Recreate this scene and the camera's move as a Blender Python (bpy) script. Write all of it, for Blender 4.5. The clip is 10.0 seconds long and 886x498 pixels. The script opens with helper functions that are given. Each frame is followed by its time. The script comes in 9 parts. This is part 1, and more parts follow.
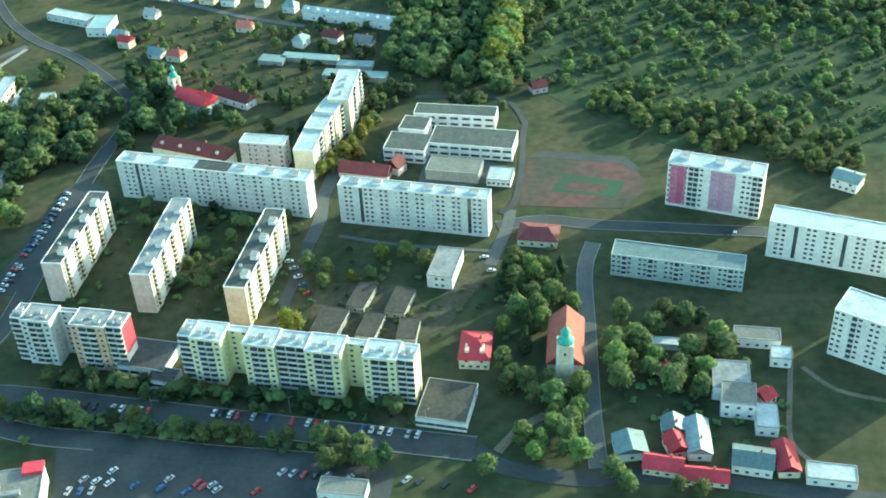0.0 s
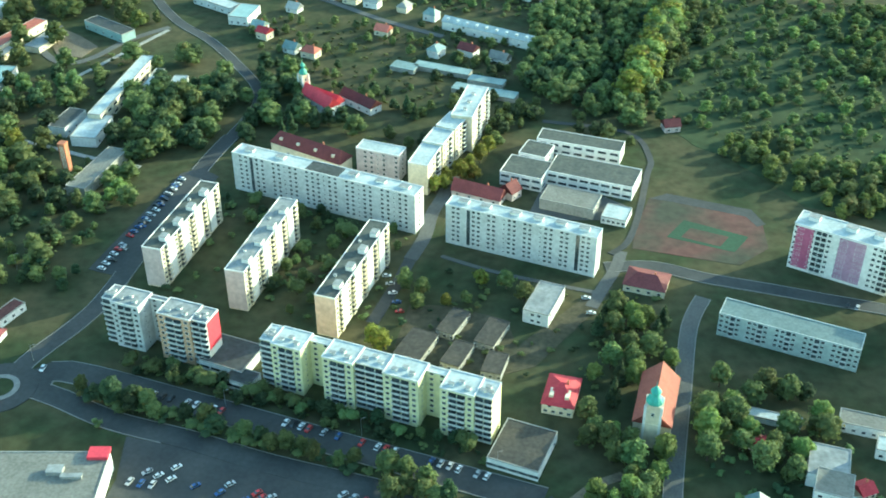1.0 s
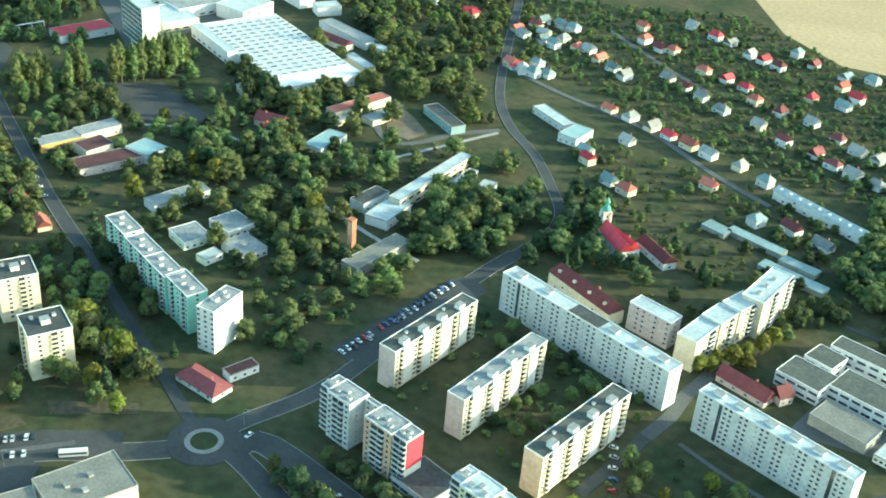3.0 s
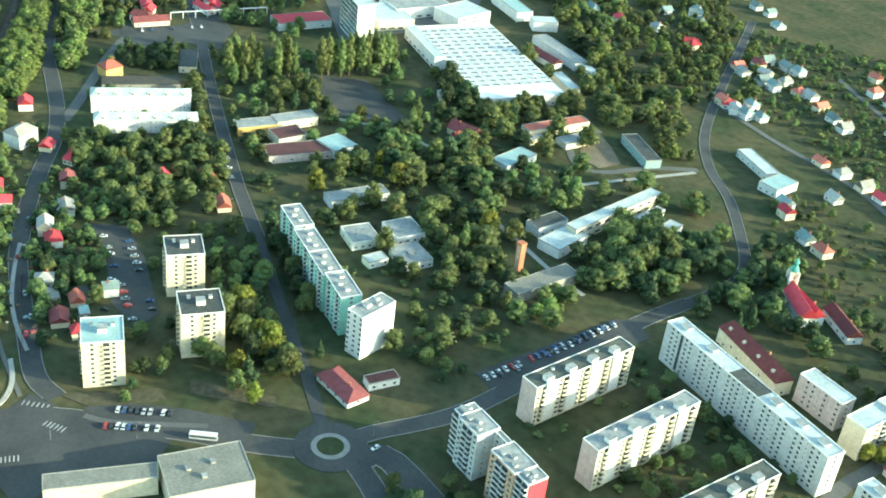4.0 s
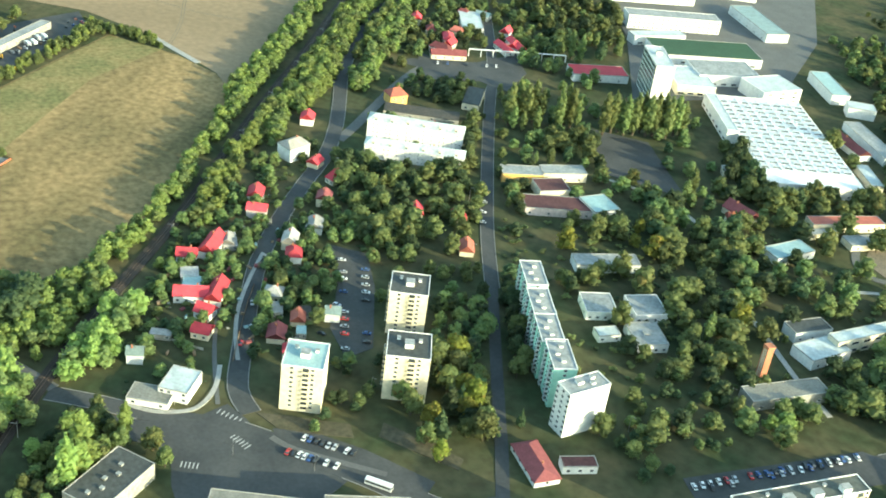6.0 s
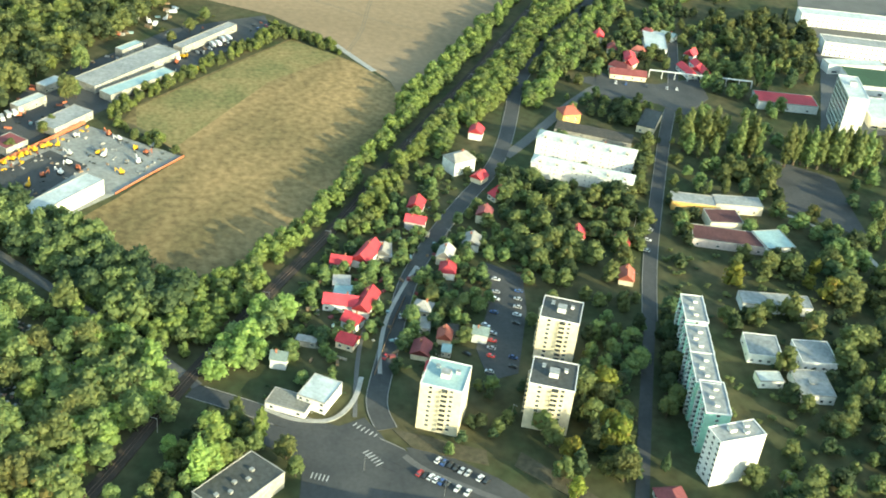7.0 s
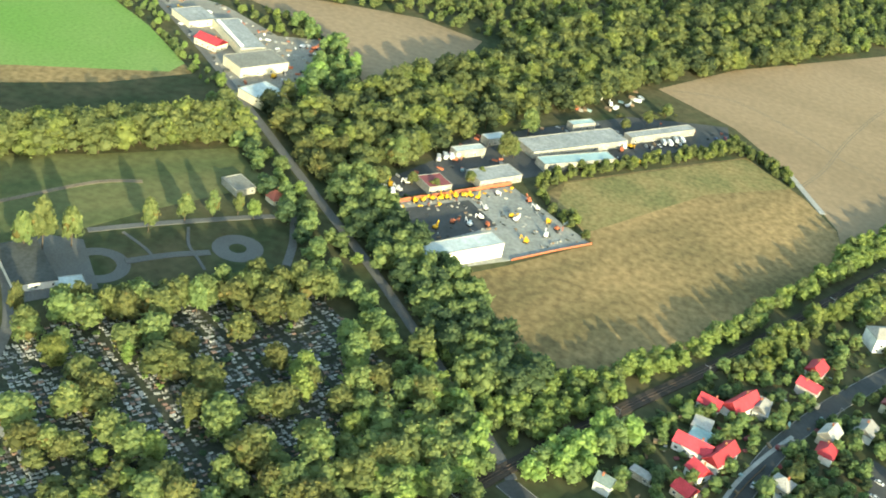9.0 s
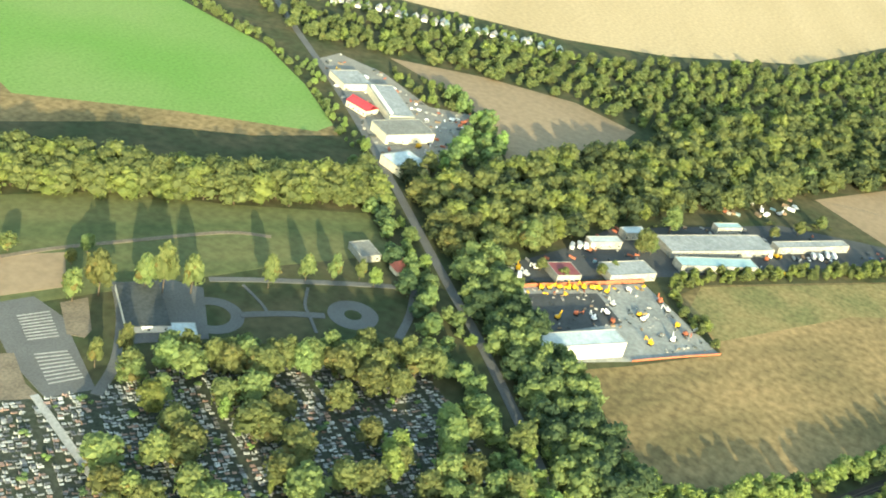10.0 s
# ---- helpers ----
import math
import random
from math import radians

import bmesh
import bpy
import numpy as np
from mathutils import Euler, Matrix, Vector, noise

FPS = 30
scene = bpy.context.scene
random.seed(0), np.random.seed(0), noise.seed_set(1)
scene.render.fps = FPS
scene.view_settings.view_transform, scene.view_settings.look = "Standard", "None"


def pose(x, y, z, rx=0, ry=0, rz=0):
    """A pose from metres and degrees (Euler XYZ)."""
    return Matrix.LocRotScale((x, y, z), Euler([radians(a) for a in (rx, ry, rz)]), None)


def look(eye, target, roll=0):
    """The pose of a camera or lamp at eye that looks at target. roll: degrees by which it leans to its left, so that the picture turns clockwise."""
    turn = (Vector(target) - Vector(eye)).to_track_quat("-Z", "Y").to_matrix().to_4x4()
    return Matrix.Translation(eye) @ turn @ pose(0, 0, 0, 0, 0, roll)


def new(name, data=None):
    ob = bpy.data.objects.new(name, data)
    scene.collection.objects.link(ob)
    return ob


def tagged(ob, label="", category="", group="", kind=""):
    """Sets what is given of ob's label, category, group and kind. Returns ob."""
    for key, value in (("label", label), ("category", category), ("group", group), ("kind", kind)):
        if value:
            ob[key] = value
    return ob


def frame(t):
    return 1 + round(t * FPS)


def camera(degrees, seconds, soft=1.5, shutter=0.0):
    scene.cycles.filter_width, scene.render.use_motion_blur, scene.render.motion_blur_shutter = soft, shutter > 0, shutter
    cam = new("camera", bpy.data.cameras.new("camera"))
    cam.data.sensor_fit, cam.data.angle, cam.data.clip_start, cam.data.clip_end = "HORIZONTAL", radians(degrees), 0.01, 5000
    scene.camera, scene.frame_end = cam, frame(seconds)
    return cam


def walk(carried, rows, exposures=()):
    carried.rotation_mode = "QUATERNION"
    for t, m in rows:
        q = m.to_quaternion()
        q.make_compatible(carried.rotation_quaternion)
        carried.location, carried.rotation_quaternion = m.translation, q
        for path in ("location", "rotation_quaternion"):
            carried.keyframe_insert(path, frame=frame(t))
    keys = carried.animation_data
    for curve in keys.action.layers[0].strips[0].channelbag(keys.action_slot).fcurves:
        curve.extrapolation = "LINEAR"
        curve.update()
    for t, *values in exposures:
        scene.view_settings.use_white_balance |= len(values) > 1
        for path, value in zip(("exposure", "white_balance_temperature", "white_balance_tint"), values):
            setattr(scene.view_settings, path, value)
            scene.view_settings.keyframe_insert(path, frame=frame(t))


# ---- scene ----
# ---- camera ----
PATH = [
    (0, (75.89, -70.95, 330.65), (67.46, 10.35, 273.03), -2.86),
    (0.5, (81.50, -60.15, 328.85), (67.93, 19.85, 270.40), -1.24),
    (1, (87.36, -48.99, 328.00), (67.60, 30.91, 271.20), -0.12),
    (1.5, (92.78, -37.50, 329.17), (66.93, 42.50, 275.03), 1.00),
    (2, (98.47, -25.82, 330.76), (65.33, 53.24, 279.27), 4.43),
    (2.5, (103.62, -14.24, 331.74), (62.77, 61.95, 281.48), 4.53),
    (4, (113.05, 29.93, 332.04), (51.44, 89.61, 280.63), 7.18),
    (4.5, (112.12, 41.68, 329.54), (44.03, 96.00, 280.42), 7.02),
    (5, (109.57, 52.99, 328.17), (39.24, 103.97, 278.63), 7.12),
    (6.5, (102.02, 88.12, 326.05), (21.78, 118.64, 274.78), 7.84),
    (7, (94.80, 95.19, 323.33), (12.51, 118.70, 271.61), 6.98),
    (7.5, (86.58, 102.38, 320.19), (3.39, 116.02, 266.40), 8.32),
    (8, (77.23, 109.58, 316.59), (-6.58, 112.77, 262.13), 9.78),
    (8.5, (67.61, 115.47, 314.20), (-17.10, 110.49, 261.29), 10.17),
    (9, (58.34, 120.02, 312.35), (-27.14, 106.25, 262.33), 12.21),
    (9.5, (48.67, 124.99, 311.58), (-36.19, 103.23, 263.36), 12.51),
    (10, (38.15, 129.38, 311.48), (-45.52, 101.48, 264.35), 14.46),
]
cam = camera(41.86, 10.0, soft=1.85)
walk(cam, [(t, look(eye, target, roll)) for t, eye, target, roll in PATH],
     exposures=[(0.0, 1.88, 5480, -20), (2.5, 1.86, 5760, -16), (4.5, 2.05, 6130, -13), (6.5, 2.0, 6600, -9), (8.5, 1.94, 7000, -7), (10.0, 2.12, 7000, -6)])

# ---- light ----
SUN_AZ, SUN_EL = 38.5, 14.0     # degrees from +x towards +y, and above the ground
world = bpy.data.worlds.new("world")
scene.world = world
world.use_nodes = True
wn = world.node_tree
sky = wn.nodes.new("ShaderNodeTexSky")
sky.sky_type, sky.sun_disc = "NISHITA", False
sky.sun_elevation, sky.sun_rotation = radians(SUN_EL), radians(90 - SUN_AZ)
sky.air_density, sky.dust_density, sky.ozone_density = 1.3, 1.5, 1.5
wn.nodes["Background"].inputs["Strength"].default_value = 0.15
wn.links.new(sky.outputs["Color"], wn.nodes["Background"].inputs["Color"])
sun = new("sun", bpy.data.lights.new("sun", "SUN"))
sun.data.energy, sun.data.angle, sun.data.color = 2.9, radians(0.6), (1.0, 0.86, 0.62)
sun_way = Vector((math.cos(radians(SUN_AZ)) * math.cos(radians(SUN_EL)), math.sin(radians(SUN_AZ)) * math.cos(radians(SUN_EL)), math.sin(radians(SUN_EL))))
sun.matrix_world = look(sun_way * 900, (0, 0, 0))

# ---- materials ----
def mat(name, col, rough=0.85, var=0.25, big=0.06, fine=0.9, bump=0.0, metal=0.0, tint=None, random_by="", spec=0.3, furrow=None):
    """A surface with stains at a large and grain at a small scale; tint: a second colour that the large stains lead to."""
    m = bpy.data.materials.new(name)
    m.use_nodes = True
    nt, b = m.node_tree, m.node_tree.nodes["Principled BSDF"]
    link, node = nt.links.new, nt.nodes.new
    geo = node("ShaderNodeNewGeometry")
    n1, n2 = node("ShaderNodeTexNoise"), node("ShaderNodeTexNoise")
    n1.inputs["Scale"].default_value, n2.inputs["Scale"].default_value = big, fine
    n1.inputs["Detail"].default_value, n2.inputs["Detail"].default_value = 5, 4
    where = geo.outputs["Position"]
    if furrow:
        turned = node("ShaderNodeVectorRotate")
        turned.rotation_type = "Z_AXIS"
        turned.inputs["Angle"].default_value = radians(-furrow[0])
        link(where, turned.inputs["Vector"])
        squeeze = node("ShaderNodeVectorMath")
        squeeze.operation = "MULTIPLY"
        squeeze.inputs[1].default_value = (1 / furrow[1], 1, 1)
        link(turned.outputs["Vector"], squeeze.inputs[0])
        where = squeeze.outputs["Vector"]
    link(where, n1.inputs["Vector"]), link(geo.outputs["Position"], n2.inputs["Vector"])
    ramp = node("ShaderNodeMapRange")
    ramp.inputs["From Min"].default_value, ramp.inputs["From Max"].default_value = 0.35, 0.65
    link(n1.outputs["Fac"], ramp.inputs["Value"])
    mix = node("ShaderNodeMix")
    mix.data_type = "RGBA"
    other = tint or tuple(c * (1 - var) for c in col)
    mix.inputs["A"].default_value, mix.inputs["B"].default_value = (*col, 1), (*other, 1)
    link(ramp.outputs["Result"], mix.inputs["Factor"])
    hsv = node("ShaderNodeHueSaturation")
    link(mix.outputs["Result"], hsv.inputs["Color"])
    grain = node("ShaderNodeMapRange")
    grain.inputs["From Min"].default_value, grain.inputs["From Max"].default_value = 0.3, 0.7
    grain.inputs["To Min"].default_value, grain.inputs["To Max"].default_value = 1 - var, 1 + var
    link(n2.outputs["Fac"], grain.inputs["Value"])
    if random_by:
        if random_by == "island":
            rnd = geo.outputs["Random Per Island"]
        else:
            rnd = node("ShaderNodeObjectInfo").outputs["Random"]
        r = node("ShaderNodeMapRange")
        r.inputs["To Min"].default_value, r.inputs["To Max"].default_value = 0.65, 1.3
        link(rnd, r.inputs["Value"])
        mul = node("ShaderNodeMath")
        mul.operation = "MULTIPLY"
        link(grain.outputs["Result"], mul.inputs[0]), link(r.outputs["Result"], mul.inputs[1])
        link(mul.outputs["Value"], hsv.inputs["Value"])
    else:
        link(grain.outputs["Result"], hsv.inputs["Value"])
    link(hsv.outputs["Color"], b.inputs["Base Color"])
    b.inputs["Roughness"].default_value, b.inputs["Metallic"].default_value = rough, metal
    b.inputs["Specular IOR Level"].default_value = spec
    if bump:
        bp = node("ShaderNodeBump")
        bp.inputs["Strength"].default_value, bp.inputs["Distance"].default_value = 0.6, bump
        link(n2.outputs["Fac"], bp.inputs["Height"]), link(bp.outputs["Normal"], b.inputs["Normal"])
    return m


def leaf_mat(name, dark, light, autumn=None, share=0.0):
    """Foliage: each clump has its own green, each tree its own tone; a share of the clumps has turned."""
    m = bpy.data.materials.new(name)
    m.use_nodes = True
    nt, b = m.node_tree, m.node_tree.nodes["Principled BSDF"]
    link, node = nt.links.new, nt.nodes.new
    geo, info = node("ShaderNodeNewGeometry"), node("ShaderNodeObjectInfo")
    mix = node("ShaderNodeMix")
    mix.data_type = "RGBA"
    mix.inputs["A"].default_value, mix.inputs["B"].default_value = (*dark, 1), (*light, 1)
    link(geo.outputs["Random Per Island"], mix.inputs["Factor"])
    n = node("ShaderNodeTexNoise")
    n.inputs["Scale"].default_value = 0.09
    link(geo.outputs["Position"], n.inputs["Vector"])
    add = node("ShaderNodeMath")
    add.operation = "ADD"
    link(info.outputs["Random"], add.inputs[0]), link(n.outputs["Fac"], add.inputs[1])
    r = node("ShaderNodeMapRange")
    r.inputs["From Min"].default_value, r.inputs["From Max"].default_value = 0.3, 1.6
    r.inputs["To Min"].default_value, r.inputs["To Max"].default_value = 0.6, 1.45
    link(add.outputs["Value"], r.inputs["Value"])
    hsv = node("ShaderNodeHueSaturation")
    link(mix.outputs["Result"], hsv.inputs["Color"]), link(r.outputs["Result"], hsv.inputs["Value"])
    hue = node("ShaderNodeMapRange")
    hue.inputs["To Min"].default_value, hue.inputs["To Max"].default_value = 0.478, 0.53
    link(info.outputs["Random"], hue.inputs["Value"]), link(hue.outputs["Result"], hsv.inputs["Hue"])
    out = hsv.outputs["Color"]
    if autumn:
        pick = node("ShaderNodeMath")
        pick.operation = "LESS_THAN"
        pick.inputs[1].default_value = share
        link(geo.outputs["Random Per Island"], pick.inputs[0])
        m2 = node("ShaderNodeMix")
        m2.data_type = "RGBA"
        m2.inputs["B"].default_value = (*autumn, 1)
        link(out, m2.inputs["A"]), link(pick.outputs["Value"], m2.inputs["Factor"])
        out = m2.outputs["Result"]
    link(out, b.inputs["Base Color"])
    b.inputs["Roughness"].default_value, b.inputs["Specular IOR Level"].default_value = 0.7, 0.2
    tr, sh = node("ShaderNodeBsdfTranslucent"), node("ShaderNodeMixShader")
    link(out, tr.inputs["Color"])
    sh.inputs["Fac"].default_value = 0.46
    link(b.outputs["BSDF"], sh.inputs[1]), link(tr.outputs["BSDF"], sh.inputs[2])
    link(sh.outputs["Shader"], nt.nodes["Material Output"].inputs["Surface"])
    return m


GRASS = mat("grass", (0.042, 0.055, 0.026), 0.95, 0.24, 0.03, 0.16, 0.1, tint=(0.084, 0.076, 0.041), spec=0.1)
DRY_FIELD = mat("dry_stubble", (0.275, 0.193, 0.093), 0.95, 0.32, 0.022, 0.22, 0.3, tint=(0.140, 0.112, 0.054), spec=0.1, furrow=(146.6, 2.6))
BARE_FIELD = mat("bare_earth", (0.45, 0.34, 0.20), 0.95, 0.14, 0.012, 0.25, 0.1, tint=(0.40, 0.30, 0.17), spec=0.1, furrow=(20, 5.0))
SOIL = mat("brown_soil", (0.285, 0.212, 0.135), 0.95, 0.12, 0.012, 0.2, 0.1, tint=(0.225, 0.168, 0.105), spec=0.1, furrow=(75, 5.0))
CROP = mat("green_crop", (0.125, 0.235, 0.055), 0.95, 0.14, 0.008, 0.4, 0.1, tint=(0.17, 0.25, 0.08), spec=0.1)
MEADOW = mat("meadow", (0.085, 0.104, 0.045), 0.95, 0.2, 0.03, 0.2, 0.1, tint=(0.130, 0.130, 0.058), spec=0.1, furrow=(138, 9.0))
STRIP = mat("drying_grass", (0.145, 0.14, 0.06), 0.95, 0.3, 0.04, 0.3, 0.1, tint=(0.22, 0.175, 0.08), spec=0.1)
SLOPE = mat("slope_grass", (0.040, 0.060, 0.030), 0.95, 0.22, 0.02, 0.15, 0.1, tint=(0.060, 0.076, 0.036), spec=0.1)
OLIVE_ROOF = mat("weathered_felt_roof", (0.098, 0.104, 0.088), 0.85, 0.25, 0.12, 0.5, tint=(0.07, 0.078, 0.072))
ASPHALT = mat("asphalt", (0.044, 0.047, 0.048), 0.85, 0.12, 0.05, 0.5, tint=(0.070, 0.071, 0.069))
PALE_ROAD = mat("pale_asphalt", (0.118, 0.118, 0.113), 0.85, 0.18, 0.06, 1.2)
CONCRETE = mat("concrete", (0.34, 0.335, 0.31), 0.85, 0.2, 0.1, 0.8)
# cemetery gravel, its colour darkened to carry the shade of the trees
GRAVE_SOIL_SHADED = mat("shaded_grave_gravel", (0.050, 0.055, 0.043), 0.95, 0.3, 0.08, 0.5, tint=(0.042, 0.050, 0.032), spec=0.1)
YARD = mat("stained_concrete", (0.255, 0.26, 0.24), 0.85, 0.2, 0.06, 0.4, tint=(0.19, 0.195, 0.18))
WORN = mat("worn_lawn", (0.070, 0.066, 0.042), 0.95, 0.25, 0.06, 0.4, tint=(0.10, 0.088, 0.06), spec=0.1)
GRAVEL = mat("gravel", (0.25, 0.235, 0.2), 0.9, 0.25, 0.08, 1.0)
DIRT = mat("dirt_path", (0.19, 0.155, 0.11), 0.95, 0.25, 0.1, 0.8)
KERB = mat("kerb_stone", (0.24, 0.235, 0.22), 0.8, 0.15, 0.2, 1.0)
CLAY = mat("red_clay", (0.115, 0.056, 0.048), 0.95, 0.2, 0.03, 0.2, tint=(0.055, 0.058, 0.04))
TURF = mat("green_turf", (0.038, 0.082, 0.046), 0.9, 0.15, 0.05, 0.7)
PAINT = mat("road_paint", (0.42, 0.42, 0.40), 0.7, 0.15, 0.3, 2.0)
BALLAST = mat("ballast", (0.058, 0.047, 0.038), 0.95, 0.3, 0.1, 1.5)
STEEL = mat("steel", (0.45, 0.45, 0.45), 0.4, 0.1, 0.3, 2.0, metal=0.8)
RAIL_STEEL = mat("rusty_rail", (0.16, 0.11, 0.085), 0.5, 0.15, 0.3, 2.0, metal=0.3)
WHITE = mat("white_render", (0.74, 0.73, 0.70), 0.85, 0.12, 0.12, 0.6)
GREY_WHITE = mat("grey_white_panel", (0.60, 0.61, 0.60), 0.85, 0.14, 0.10, 0.5)
PALE_YELLOW = mat("pale_yellow_render", (0.72, 0.69, 0.42), 0.85, 0.1, 0.1, 0.5)
CREAM = mat("cream_render", (0.70, 0.62, 0.46), 0.85, 0.14, 0.1, 0.5)
PINK_GREY = mat("pinkish_panel", (0.55, 0.47, 0.45), 0.85, 0.15, 0.1, 0.5)
MINT = mat("mint_render", (0.36, 0.62, 0.52), 0.85, 0.1, 0.08, 0.5)
# wall tone dulled towards teal so the facade reads as shaded
SHADED_TEAL = mat("shaded_teal_render", (0.44, 0.50, 0.48), 0.85, 0.14, 0.1, 0.5)
ORANGE = mat("orange_render", (0.60, 0.40, 0.26), 0.85, 0.12, 0.1, 0.5)
PEACH = mat("peach_panel", (0.56, 0.43, 0.36), 0.85, 0.14, 0.1, 0.5)
RED_PAINT = mat("red_paint", (0.62, 0.06, 0.09), 0.6, 0.12, 0.2, 0.8)
MAGENTA = mat("wine_red_render", (0.40, 0.11, 0.20), 0.8, 0.12, 0.1, 0.6)
LILAC = mat("lilac_render", (0.40, 0.24, 0.34), 0.8, 0.12, 0.1, 0.6)
OCHRE = mat("ochre_render", (0.66, 0.42, 0.14), 0.85, 0.12, 0.1, 0.6)
BRICK = mat("brickwork", (0.42, 0.17, 0.10), 0.9, 0.2, 0.2, 1.5)
MAROON = mat("maroon_felt_roof", (0.105, 0.045, 0.045), 0.85, 0.25, 0.15, 0.6)
BITUMEN = mat("bitumen_roof", (0.29, 0.30, 0.295), 0.8, 0.22, 0.12, 0.5, tint=(0.21, 0.225, 0.225))
DARK_BITUMEN = mat("dark_bitumen", (0.068, 0.074, 0.072), 0.85, 0.25, 0.1, 0.5)
PALE_ROOF = mat("pale_sheet_roof", (0.47, 0.51, 0.505), 0.5, 0.2, 0.15, 0.6, tint=(0.36, 0.40, 0.395))
GRAVEL_ROOF = mat("gravel_roof", (0.21, 0.205, 0.178), 0.9, 0.2, 0.12, 0.8)
TAR = mat("brown_tar_paper", (0.074, 0.066, 0.054), 0.9, 0.25, 0.12, 0.6, tint=(0.052, 0.050, 0.045))
TEAL_ROOF = mat("painted_tin_roof", (0.30, 0.42, 0.42), 0.45, 0.15, 0.2, 0.8)
DULL_TIN = mat("dull_tin_roof", (0.22, 0.29, 0.285), 0.5, 0.2, 0.2, 0.8, random_by="object")
PALE_FIBRE = mat("pale_fibre_roof", (0.33, 0.33, 0.31), 0.8, 0.2, 0.2, 0.8, random_by="object")
RED_ROOF = mat("red_tile_roof", (0.50, 0.055, 0.075), 0.75, 0.18, 0.25, 1.6, 0.03, random_by="object")
ORANGE_ROOF = mat("orange_tile_roof", (0.48, 0.15, 0.11), 0.8, 0.18, 0.25, 1.6, 0.03, random_by="object")
BROWN_ROOF = mat("brown_tile_roof", (0.185, 0.055, 0.058), 0.8, 0.2, 0.25, 1.6, 0.03, random_by="object")
GREY_ROOF = mat("fibre_cement_roof", (0.34, 0.33, 0.31), 0.85, 0.2, 0.25, 1.4, 0.02, random_by="object")
COPPER = mat("green_copper", (0.12, 0.38, 0.30), 0.55, 0.15, 0.3, 1.0)
GLASS = mat("window_glass", (0.075, 0.09, 0.098), 0.14, 0.4, 0.3, 0.6, random_by="object", spec=0.8)
TEAL_GLASS = mat("teal_glazing", (0.06, 0.12, 0.12), 0.2, 0.2, 0.3, 0.6, spec=0.7)
FRAME = mat("window_frame", (0.72, 0.72, 0.70), 0.6, 0.08, 0.4, 1.0)
DARK = mat("dark_recess", (0.055, 0.06, 0.065), 0.8, 0.2, 0.3, 0.8)
BARK = mat("bark", (0.11, 0.085, 0.06), 0.95, 0.3, 0.5, 3.0)
DULL_WALL = mat("dull_render", (0.33, 0.32, 0.285), 0.85, 0.25, 0.15, 0.8)
DARK_STONE = mat("dark_granite", (0.12, 0.12, 0.125), 0.4, 0.25, 0.15, 1.0, random_by="island")
ROSE_STONE = mat("reddish_granite", (0.34, 0.22, 0.17), 0.5, 0.25, 0.15, 1.0, random_by="island")
STONE = mat("grave_stone", (0.43, 0.43, 0.405), 0.5, 0.25, 0.15, 1.0, random_by="island")
WOOD = mat("weathered_wood", (0.24, 0.17, 0.11), 0.85, 0.25, 0.3, 2.0)
TYRE = mat("tyre_rubber", (0.02, 0.02, 0.02), 0.9, 0.1)
LEAF = leaf_mat("leaves", (0.111, 0.145, 0.056), (0.185, 0.222, 0.085))
LEAF_OLIVE = leaf_mat("olive_leaves", (0.110, 0.137, 0.053), (0.178, 0.201, 0.077), (0.17, 0.15, 0.055), 0.03)
LEAF_YELLOW = leaf_mat("yellowing_leaves", (0.12, 0.13, 0.03), (0.25, 0.25, 0.05), (0.24, 0.19, 0.05), 0.08)
LEAF_DARK = leaf_mat("needles", (0.046, 0.070, 0.036), (0.082, 0.113, 0.054))
LEAF_LIME = leaf_mat("lime_leaves", (0.151, 0.202, 0.060), (0.241, 0.293, 0.092))

# ---- mesh helpers ----
FOOT, LINES, LAYER, SURF, KERBS, PAVED = [], [], [0], [], [], []


def taken(x, y, yaw, L, W):
    """Notes a footprint, which trees keep clear of."""
    FOOT.append((x, y, math.cos(radians(yaw)), math.sin(radians(yaw)), L / 2, W / 2))


def free(x, y, gap=2.0):
    if any(test(x, y) for test in PAVED):
        return False
    for fx, fy, c, s, a, b in FOOT:
        dx, dy = x - fx, y - fy
        if abs(dx * c + dy * s) < a + gap and abs(dy * c - dx * s) < b + gap:
            return False
    for ax, ay, bx, by, w in LINES:
        ux, uy = bx - ax, by - ay
        if abs(2 * (x - ax) - ux) + abs(2 * (y - ay) - uy) > 2 * (abs(ux) + abs(uy)) + 3 * (w + gap):
            continue
        q = max(0.0, min(1.0, ((x - ax) * ux + (y - ay) * uy) / (ux * ux + uy * uy + 1e-6)))
        if math.hypot(x - ax - q * ux, y - ay - q * uy) < w + gap * 0.6:
            return False
    return True


def ground_z(x, y):
    """The height of the paving or field at a place."""
    return max([z for test, z in SURF if test(x, y)], default=0.0)


def inside(x, y, poly):
    hit = False
    for (ax, ay), (bx, by) in zip(poly, poly[1:] + poly[:1]):
        if (ay > y) != (by > y) and x < (bx - ax) * (y - ay) / (by - ay) + ax:
            hit = not hit
    return hit


